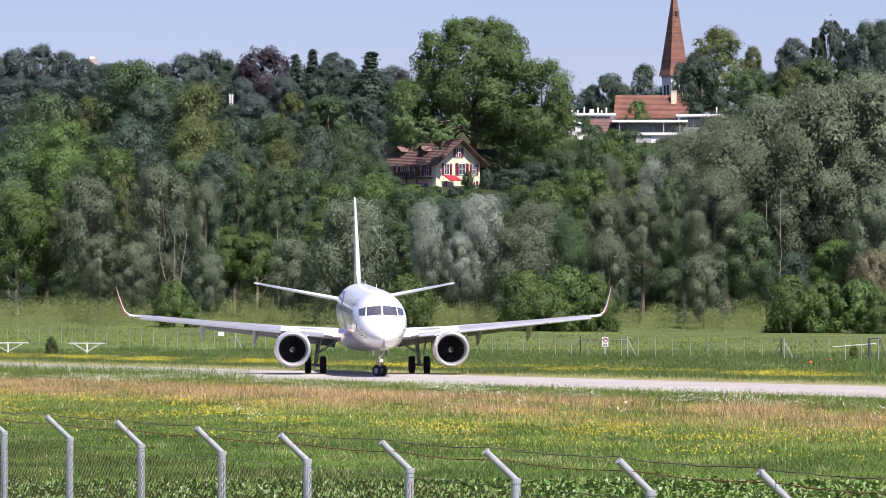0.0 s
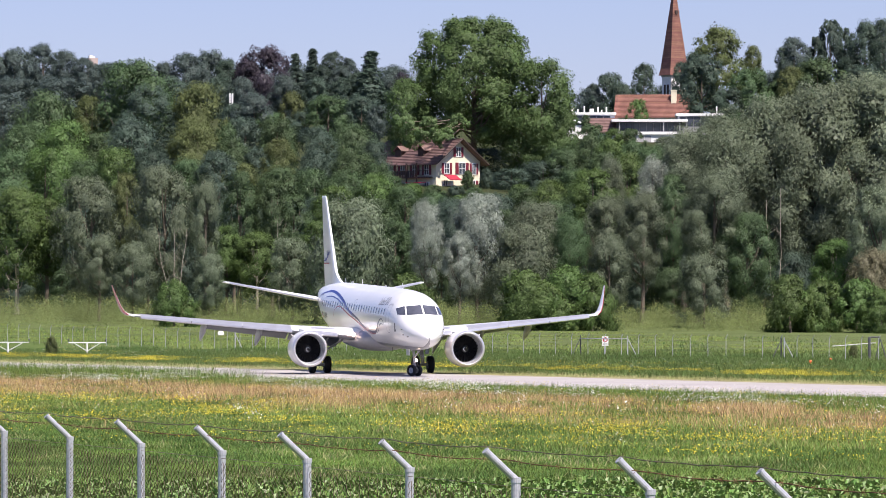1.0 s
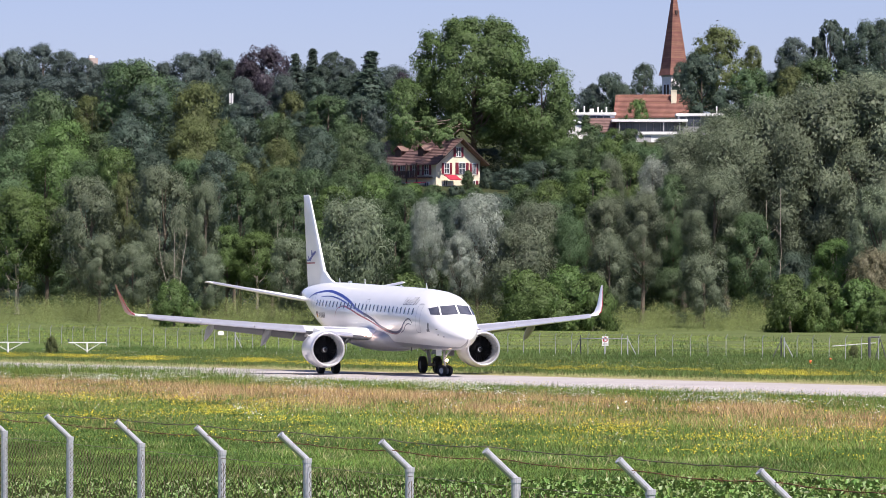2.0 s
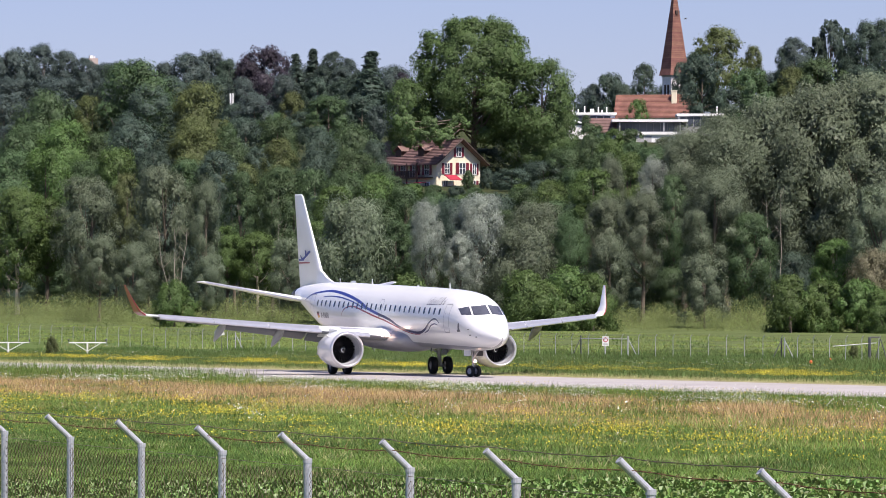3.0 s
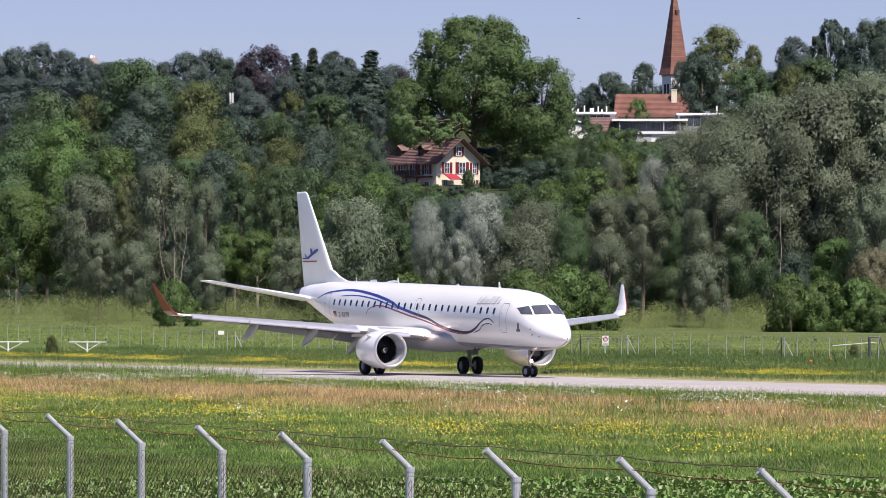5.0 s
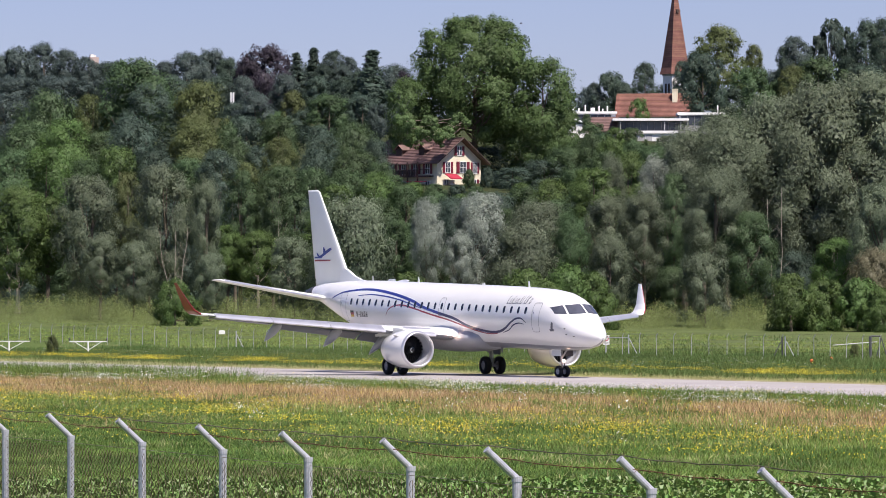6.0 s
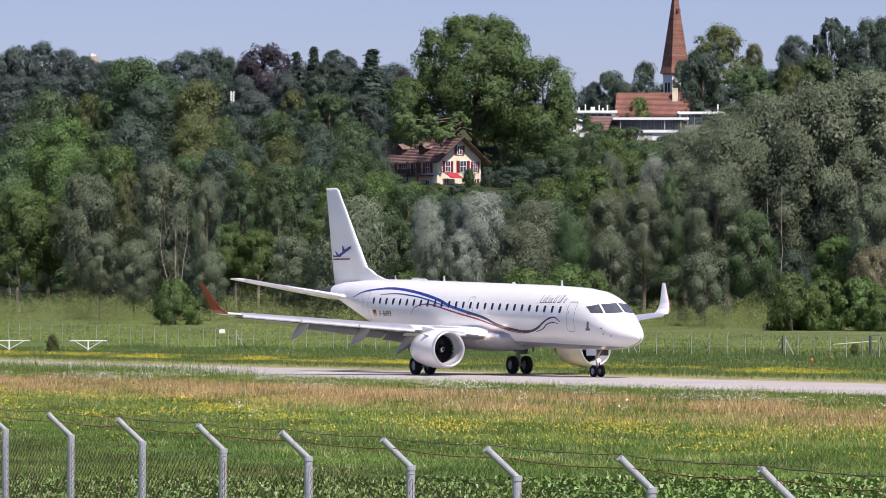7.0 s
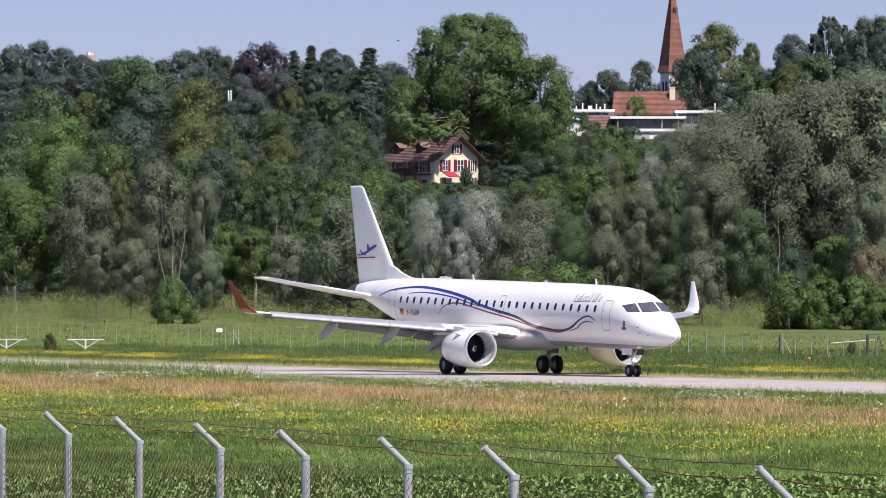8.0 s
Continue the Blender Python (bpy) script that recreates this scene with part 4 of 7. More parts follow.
def grow(key, x, y, top, width, leaf):
    """Plants a tree at x, y whose crown is that wide and reaches the height top."""
    z = ground_z(x, y)
    if key[:3] in ("wil", "bro", "far", "hil"):
        slim = (top - z) / width
        key = key[:3] + ("0" if slim < 1.45 else "1" if slim < 2.0 else "2")
    t, h, w = MASTERS[key]
    s, sz = width / w, (top - z) / h
    s = min(max(s, 0.45 * sz), 1.9 * sz)
    m = Matrix.Translation((x, y, z)) @ Matrix.Rotation(grow_rng.uniform(0, 6.28), 4, "Z") @ Matrix.Diagonal((s, s, sz, 1))
    if key in USED:
        ob = copy_thing(t, m @ Matrix.Diagonal((1 / t.scale.x, 1 / t.scale.y, 1 / t.scale.z, 1)))
    else:
        USED.add(key)
        ob = t
        ob.matrix_world = m
    name, cat = TREE_NAMES[key[:3]]
    ob.name = name
    where = "low by the field edge" if key[:3] == "shr" else ("in the wood along the dyke" if y < 720 else ("on the wooded hillside" if y < 1150 else "on the skyline of the hill"))
    tagged(ob, f"{LOOKS[leaf]} {name.replace('_', ' ')} {where}", cat, "trees of the wood")
    for c in ob.children:
        if c.name.startswith("crown"):
            c.material_slots[0].link = "OBJECT"
            c.material_slots[0].material = LEAF[leaf]
    return ob


def make_masters():
    # three of each kind, from broad to slim
    for i, (h, base) in enumerate(((11.5, 0.06), (18.0, 0.20), (26.0, 0.34))):
        k = (1.0, 1.3, 1.5)[i]
        master_tree(f"wil{i}", 20 + i, h, 13, base, int(20 * k), int((20000, 26000, 42000)[i]), (0.18, 0.18, 0.155)[i], "dome" if i == 0 else "round", 0.3, M_BARK, 12, 0.95, 14, 0.19)
        master_tree(f"bro{i}", 30 + i, h * 1.08, 13, base, int(24 * k), int(15000 * k), 0.23, "round", 0.1, M_PALEBARK if i == 1 else M_BARK, 12, 0.8, 12, 0.17)
        master_tree(f"far{i}", 40 + i, h * 1.4, 17, base, int(26 * k), int(11000 * k), 0.30, "round", 0.0, M_BARK, 6, 0.8, 12, 0.165)
        master_tree(f"hil{i}", 90 + i, h * 1.4, 17, base, int(24 * k), int(9500 * k), 0.36, "dome", 0.0, M_BARK, 6, 0.8, 11, 0.17)
    for i in range(2):
        master_tree(f"pin{i}", 50 + i, 24 + 8 * i, 15, 0.30, 24, 8000, 0.42, "round", 0.1, M_BARK, 16, 0.6, 6, 0.13)
        master_tree(f"con{i}", 60 + i, 24, 10, 0.08, 70, 9000, 0.36, "cone", 0.3, M_BARK, 6, 0.55, 6, 0.15)
        master_tree(f"shr{i}", 70 + i, 4.5, 6, 0.0, 22, 9000, 0.14, "mound", 0.2, M_BARK, 6, 0.95, 12, 0.17)
    master_tree("pla0", 80, 33, 27, 0.22, 64, 60000, 0.34, "plane", 0.1, M_BARK, 24, 0.85, 14, 0.125)


# ---- grass and flowers ----
def blades(rng, pos, h, wide, lean=0.35):
    """Upright tapering blades at pos."""
    n = len(pos)
    a = rng.uniform(0, 2 * math.pi, n)
    hh = h * rng.uniform(0.55, 1.25, n)
    off = np.stack([np.cos(a), np.sin(a), np.zeros(n)], 1) * (wide * rng.uniform(0.6, 1.4, n))[:, None]
    tip = pos + np.stack([rng.normal(size=n) * lean * hh, rng.normal(size=n) * lean * hh, hh], 1)
    return np.stack([pos - off / 2, pos + off / 2, tip], 1).reshape(-1, 3)


def scatter(rng, n, y0, y1, w0, w1, patchy=0.0, size=9.0, margin=1.5):
    """Points of the meadow between two distances and two lines parallel to the taxiway, thinned into patches."""
    y = np.sqrt(rng.uniform(y0 * y0, y1 * y1, n * 2))
    x = rng.uniform(-1, 1, n * 2) * (y * 0.0845 + margin)
    w = 0.9126 * x + 0.4089 * y + rng.normal(size=n * 2) * 0.8
    keep = (w > w0) & (w < w1)
    x, y = x[keep][:n], y[keep][:n]
    if patchy:
        f = np.array([noise.noise(Vector((px / size, py / (size * 1.8), 3.3))) + 0.5 * noise.noise(Vector((px / size * 3, py / size * 2, 9.1))) for px, py in zip(x, y)])
        keep = f > patchy * rng.uniform(0.4, 1.2, len(f)) - 0.15
        x, y = x[keep], y[keep]
    z = np.array([ground_z(a, b) for a, b in zip(x, y)])
    return np.stack([x, y, z], 1)


def make_meadow():
    rng = np.random.default_rng(3)
    grass = mat("green_grass", (0.15, 0.22, 0.05), 0.7, var=0.42, scale=6.0, island=0.5, spec=0.2, trans=0.25)
    back = mat("far_green_grass", (0.118, 0.168, 0.052), 0.7, var=0.3, scale=9.0, island=0.4, spec=0.2, trans=0.25)
    dry = mat("dry_grass", (0.47, 0.325, 0.175), 0.8, var=0.3, scale=4.0, island=0.45, spec=0.15, trans=0.2)
    weed = mat("tall_weeds", (0.24, 0.29, 0.11), 0.7, var=0.28, scale=6.0, island=0.22, spec=0.2, trans=0.25)
    light = mat("light_green_grass", (0.27, 0.34, 0.09), 0.7, var=0.3, scale=4.0, island=0.4, spec=0.2, trans=0.3)
    yellow = mat("yellow_petals", (0.80, 0.64, 0.05), 0.6, var=0.1, scale=2.0, island=0.2, trans=0.2)
    white = mat("white_petals", (0.88, 0.90, 0.82), 0.6, var=0.1, scale=2.0, island=0.15, trans=0.2)

    def stuff(name, verts, m, label, n=3, normals=None):
        return tagged(quads_object(name, verts, m, None, n, normals), label, name.replace("_", " "), kind="stuff")
    tuft = mat("dark_tufts", (0.085, 0.145, 0.04), 0.7, var=0.3, scale=3.0, island=0.4, spec=0.2, trans=0.25)
    straw = mat("pale_straw", (0.42, 0.40, 0.20), 0.8, var=0.3, scale=3.0, island=0.4, spec=0.15, trans=0.2)
    g = scatter(rng, 210000, 98, 190, 20, 66)
    stuff("mown_grass", blades(rng, g, 0.085, 0.016, 0.8), grass, "short green grass beyond the crop")
    g = np.concatenate([scatter(rng, 90000, 98, 200, 20, 66, 0.35, 2.2), scatter(rng, 60000, 98, 220, 30, 72, 0.3, 1.1)])
    stuff("grass_tufts", blades(rng, g, 0.15, 0.022, 0.6), tuft, "darker tufts in the short grass")
    g = np.concatenate([scatter(rng, 22000, 98, 200, 20, 66, 0.5, 3.0), scatter(rng, 16000, 130, 330, 56, 80, 0.4, 2.5), scatter(rng, 55000, 235, 440, 123.5, 130), scatter(rng, 30000, 330, 520, 150, 182, 0.45, 6)])
    stuff("straw_grass", blades(rng, g, 0.17, 0.02, 0.5), straw, "bleached straw-coloured grass among the green")
    g = scatter(rng, 170000, 120, 300, 58, 104)
    stuff("meadow_grass", blades(rng, g, 0.15, 0.02, 0.6), grass, "green uneven meadow grass before the taxiway")
    e = np.concatenate([scatter(rng, 100000, 185, 330, 92, 102), scatter(rng, 24000, 185, 330, 90, 103, 0.3, 5), scatter(rng, 9000, 150, 300, 72, 94, 0.55, 4)])
    stuff("verge_grass", blades(rng, e, 0.36, 0.022, 0.4), grass, "taller green grass on the verge of the taxiway")
    e = np.concatenate([scatter(rng, 30000, 185, 330, 90, 101, 0.5, 2.5), scatter(rng, 14000, 140, 330, 60, 92, 0.65, 3.0)])
    stuff("tall_tufts", blades(rng, e, 0.45, 0.026, 0.45), tuft, "tall dark green tufts in the meadow")
    e = np.concatenate([scatter(rng, 30000, 250, 345, 97, 105), scatter(rng, 16000, 250, 345, 90, 105, 0.3, 5)])
    e = e[e[:, 0] < -9 - 4 * rng.random(len(e))]
    stuff("tall_verge_grass", blades(rng, e, 0.72, 0.03, 0.35), grass, "knee-high green grass hiding the edge of the taxiway")
    d = np.concatenate([scatter(rng, 190000, 150, 330, 77, 92, 0.12, 6), scatter(rng, 50000, 150, 330, 71, 98, 0.4, 4), scatter(rng, 6000, 110, 240, 55, 72, 0.55, 6)])
    stuff("dry_grass", blades(rng, d, 0.34, 0.017, 0.4), dry, "tall tan dry grass in a long band")
    b = np.concatenate([scatter(rng, 100000, 240, 440, 128, 180), scatter(rng, 30000, 330, 470, 140, 215)])
    stuff("rough_grass", blades(rng, b, 0.26, 0.05, 0.5), back, "rough green grass beyond the taxiway")
    b = np.concatenate([scatter(rng, 50000, 250, 480, 138, 190, 0.45, 5), scatter(rng, 14000, 400, 610, 170, 262, 0.4, 7)])
    stuff("far_tufts", blades(rng, b, 0.36, 0.06, 0.5), tuft, "taller dark tufts in the far meadow")
    b = scatter(rng, 60000, 430, 615, 175, 262, 0.05, 8)
    stuff("far_mown_grass", blades(rng, b, 0.16, 0.06, 0.6), light, "pale mown grass before the dyke")
    # tall weeds on the dyke
    n = 900
    y = rng.uniform(610, 642, n)
    x = rng.uniform(-1, 1, n) * (y * 0.086)
    r = np.array([0.88 + 0.55 * noise.noise(Vector((a / 5, c / 4, 1.7))) for a, c in zip(x, y)]).clip(0.25, 1.3) * rng.uniform(0.7, 1.3, n)
    z = np.array([ground_z(a, c) for a, c in zip(x, y)]) + r * rng.uniform(0.2, 1.2, n)
    lv, ln = sprays(rng, np.stack([x, y, z], 1), r, 220000, 0.11, 0.0, 1.6)
    stuff("tall_weeds", lv, weed, "tall pale green weeds along the dyke", 3, ln)

    # undergrowth in the shade behind the dyke
    n = 160
    y = rng.uniform(664, 680, n)
    x = rng.uniform(-1, 1, n) * (y * 0.088)
    r = rng.uniform(0.9, 2.0, n)
    z = np.array([ground_z(a, c) for a, c in zip(x, y)]) + r * rng.uniform(0.2, 1.3, n)
    lv, ln = sprays(rng, np.stack([x, y, z], 1), r, 24000, 0.22, 0.1, 1.2)
    stuff("undergrowth", lv, LEAF["dark"], "dark leafy undergrowth beneath the trees", 3, ln)
    p = np.concatenate([scatter(rng, 80000, 120, 330, 56, 80, 0.38, 4), scatter(rng, 30000, 185, 330, 95, 106, 0.4, 5)])
    stuff("pale_grass", blades(rng, p, 0.24, 0.018, 0.5), light, "pale yellow-green seeding grass in patches")

    def heads(pos, h, s):
        n = len(pos)
        c = pos + np.stack([np.zeros(n), np.zeros(n), h * rng.uniform(0.7, 1.2, n)], 1)
        d1 = rng.normal(size=(n, 3)) * np.array([1, 1, 0.4])
        d1 /= np.linalg.norm(d1, axis=1)[:, None]
        d2 = np.cross(d1, rng.normal(size=(n, 3)))
        d2 /= np.linalg.norm(d2, axis=1)[:, None]
        k = (s * rng.uniform(0.6, 1.4, n))[:, None]
        return np.stack([c - d1 * k, c - d2 * k, c + d1 * k, c + d2 * k], 1).reshape(-1, 3)
    yl = np.concatenate([scatter(rng, 130000, 120, 330, 57, 76, 0.58, 3), scatter(rng, 30000, 130, 330, 48, 104, 0.5, 2.5), scatter(rng, 190000, 245, 440, 128.5, 138, 0.26, 5), scatter(rng, 14000, 250, 440, 128, 152, 0.4, 8)])
    stuff("yellow_flowers", heads(yl, 0.32, 0.017), yellow, "yellow meadow flowers in patches", 4)
    wh = np.concatenate([scatter(rng, 30000, 180, 265, 85, 96, 0.5, 4.5), scatter(rng, 12000, 130, 330, 58, 80, 0.6, 2.5), scatter(rng, 5000, 190, 330, 78, 100, 0.6, 2.5), scatter(rng, 5000, 290, 420, 128, 155, 0.5, 4)])
    stuff("white_flowers", heads(wh, 0.5, 0.018), white, "white umbels and daisies among the grass", 4)
    # single large umbels
    um = scatter(rng, 16, 130, 300, 60, 103, 0.0)
    uv = np.concatenate([um + rng.normal(size=um.shape) * np.array([0.14, 0.14, 0.05]) for k in range(16)])
    stuff("umbels", heads(uv, 0.5, 0.03), white, "large white umbels standing in the meadow", 4)
    # leafy crop behind the near fence
    leafm = mat("beet_leaves", (0.15, 0.24, 0.055), 0.48, var=0.2, scale=2.0, island=0.4, spec=0.5, trans=0.25)
    vs = []
    px, py = [], []
    for r in range(60):
        yy = 70 + r * 0.54
        for k in range(-56, 57):
            px.append(k * 0.2 + rng.normal() * 0.05)
            py.append(yy + rng.normal() * 0.06)
    px, py = np.array(px), np.array(py)
    keep = np.abs(px) < py * 0.085 + 0.6
    px, py = px[keep], py[keep]
    for k in range(24):
        n = len(px)
        a = rng.uniform(0, 2 * math.pi, n)
        out = np.stack([np.cos(a), np.sin(a), np.zeros(n)], 1)
        sid = np.stack([-np.sin(a), np.cos(a), np.zeros(n)], 1)
        up = np.array([0, 0, 1.0])
        base = np.stack([px, py, np.zeros(n)], 1) + rng.normal(size=(n, 3)) * np.array([0.05, 0.05, 0])
        el = rng.uniform(0.75, 1.45, n)[:, None]
        stem = base + (out * np.cos(el) + up * np.sin(el)) * rng.uniform(0.12, 0.38, n)[:, None]
        ln = rng.uniform(0.08, 0.17, n)[:, None]
        e2 = el - rng.uniform(-0.2, 0.9, n)[:, None]
        mid = stem + (out * np.cos(e2) + up * np.sin(e2)) * ln * 0.5
        tip = mid + (out * np.cos(e2 - 0.8) + up * np.sin(e2 - 0.8)) * ln * 0.5
        w = ln * rng.uniform(0.2, 0.38, n)[:, None]
        lift = up * (w * rng.uniform(0.1, 0.6, n)[:, None])
        vs.append(np.stack([stem, mid + sid * w + lift, tip], 1).reshape(-1, 3))
        vs.append(np.stack([stem, tip, mid - sid * w + lift], 1).reshape(-1, 3))
    stuff("beet_crop", np.concatenate(vs), leafm, "glossy green leafy beet crop behind the fence", 3)


# ---- the crop's soil ----
def make_field_soil():
    bm = bmesh.new()
    rng = np.random.default_rng(8)
    rows = [[bm.verts.new((x, y + rng.uniform(-0.15, 0.15), 0.012 + (0.05 if (i % 2) else 0.0))) for x in range(-30, 31, 3)] for i, y in enumerate(np.arange(66, 102.6, 0.54))]
    for a, b in zip(rows, rows[1:]):
        for i in range(len(a) - 1):
            bm.faces.new((a[i], a[i + 1], b[i + 1], b[i]))
    soil = mat("dark_field_soil", (0.075, 0.055, 0.038), 0.95, var=0.25, scale=0.8, fine=0.25, bump=0.6, spec=0.15)
    return tagged(part("field_soil", bm, soil), "dark ridged soil under the crop", "soil", kind="structure")


# ---- fences ----
def make_near_fence():
    """Tube posts with cranked arms, chain link and two barbed wires, running off at a slant."""
    step = Vector((0.785, -2.373, 0)) * 1.0
    first = Vector((-3.40, 48.6, 0)) - step
    posts = [first + step * i for i in range(-1, 13)]
    yaw = math.atan2(step.y, step.x)
    fence = thing("perimeter_fence", "galvanised chain-link fence with cranked posts and barbed wire", "fence")
    bm = bmesh.new()
    rod(bm, (0, 0, -0.3), (0, 0, 2.47), 0.032, n=14)
    rod(bm, (0, 0, 2.44), (0, 0, 2.475), 0.037, n=14)
    post = part("post", bm, M_GALV, fence, "galvanised tube post", smooth=False)
    bm = bmesh.new()
    rod(bm, (0.0, 0, 2.46), (-0.205, -0.06, 2.66), 0.025, 0.025, 12)
    rod(bm, (-0.2, -0.058, 2.655), (-0.211, -0.062, 2.666), 0.028, 0.028, 12)
    arm = part("arm", bm, M_GALV, post, "cranked arm")
    # one panel of chain link, along +x
    bm = bmesh.new()
    L, pitch, hgt = 2.5, 0.056, 2.36
    r = 0.0029
    k = 0
    n = int(L / pitch)
    m = int(hgt / (pitch * 0.62))
    for i in range(n):
        pts = []
        for j in range(m + 1):
            x = (i + 0.5 + (0.52 if (j + i) % 2 else -0.02)) * pitch
            pts.append(Vector((x, 0.004 if j % 2 else -0.004, 0.05 + j * pitch * 0.62)))
        prev = None
        for p in pts:
            ring = [bm.verts.new(p + Vector((r * math.cos(a), r * math.sin(a), 0))) for a in (0.3, 2.4, 4.5)]
            if prev:
                for q in range(3):
                    bm.faces.new((prev[q], prev[(q + 1) % 3], ring[(q + 1) % 3], ring[q]))
            prev = ring
    for z in (0.06, 1.2, 2.41):
        rod(bm, (0, 0, z), (L, 0, z), 0.0022, n=4, cap=False)
    mesh = part("wire_mesh", bm, M_WIRE, fence, "chain-link mesh panel")
    for i, p in enumerate(posts):
        lean = pose(p.x, p.y, 0, grow_rng.uniform(-0.6, 0.6), grow_rng.uniform(-0.6, 0.6), 0)
        if i == 0:
            post.matrix_basis = lean
            mesh.matrix_basis = pose(p.x, p.y, 0, 0, 0, math.degrees(yaw))
            continue
        q = post.copy()
        scene.collection.objects.link(q)
        q.matrix_basis = lean
        c = arm.copy()
        scene.collection.objects.link(c)
        c.parent = q
        c.matrix_parent_inverse.identity()
        w = mesh.copy()
        scene.collection.objects.link(w)
        w.matrix_basis = pose(p.x, p.y, 0, 0, 0, math.degrees(yaw))
    for name, dx, z, mt in (("barbed_wire", -0.205, 2.69, M_WIRE), ("barbed_wire", -0.115, 2.60, M_RUST)):
        bm = bmesh.new()
        prev = None
        for i in range(len(posts) - 1):
            for k in range(10):
                f = k / 10
                p = posts[i].lerp(posts[i + 1], f) + Vector((dx, dx * 0.3, z - 0.07 * f * (1 - f) + grow_rng.uniform(-0.004, 0.004)))
                if prev is not None:
                    for s in (-1, 1):
                        rod(bm, prev + Vector((0, 0, 0.002 * s)), p + Vector((0, 0, -0.002 * s)), 0.0024, n=4, cap=False)
                    for s in (-1, 1):
                        c = prev.lerp(p, 0.5)
                        rod(bm, c + Vector((0.014 * s, 0, -0.018)), c + Vector((-0.014 * s, 0, 0.018)), 0.0016, n=3, cap=False)
                prev = p
        part(name, bm, mt, fence, "rusty barbed wire" if mt is M_RUST else "grey barbed wire")
    return fence


def make_far_fence():
    fence = thing("airfield_fence", "light steel mesh fence along the far edge of the airfield", "fence")
    a, b = Vector((-46.0, 526, 0)), Vector((24.7, 390, 0))
    n = int((b - a).length / 2.6)
    bm = bmesh.new()
    rod(bm, (0, 0, -0.4), (0, 0, 1.55), 0.022, n=8)
    rod(bm, (0, 0, 1.55), (0.12, -0.1, 1.78), 0.025, n=8)
    post = part("post", bm, M_GALV, fence, "thin grey post with cranked top")
    spots = [a.lerp(b, i / n) for i in range(n + 1)]
    corner = b
    spots += [corner + Vector((1.02, -2.0, 0)) * (i + 1) for i in range(9)]
    for i, p in enumerate(spots):
        q = post
        if i:
            q = post.copy()
            scene.collection.objects.link(q)
        q.matrix_basis = pose(p.x, p.y, ground_z(p.x, p.y), grow_rng.uniform(-1, 1), grow_rng.uniform(-1, 1), 0)
    bm = bmesh.new()
    for p, q in zip(spots, spots[1:]):
        zp, zq = ground_z(p.x, p.y), ground_z(q.x, q.y)
        for z in (0.1, 0.5, 0.9, 1.3, 1.5, 1.65, 1.76):
            rod(bm, p + Vector((0, 0, zp + z)), q + Vector((0, 0, zq + z)), 0.004, n=3, cap=False)
    part("line_wire", bm, M_WIRE, fence, "thin fence wires")
    # stays at corners and at the gate
    for x, y, d in ((10.9, 423, -1), (14.4, 416.5, 1), (24.7, 390, -1), (24.9, 389.6, 1), (-18.3, 470, 1)):
        bm = bmesh.new()
        z = ground_z(x, y)
        rod(bm, (x, y, z - 0.3), (x, y, z + 1.6), 0.05, n=8)
        rod(bm, (x, y, z + 1.4), (x + d * 0.75, y - 0.3, z - 0.1), 0.035, n=8)
        part("stay", bm, M_DKGREY if d < 0 else M_GALV, fence, "slanting steel stay")
    bm = bmesh.new()
    rod(bm, (10.9, 423, 1.35), (14.4, 416.5, 1.35), 0.03, n=8)
    part("gate_rail", bm, M_GALV, fence)
    return fence


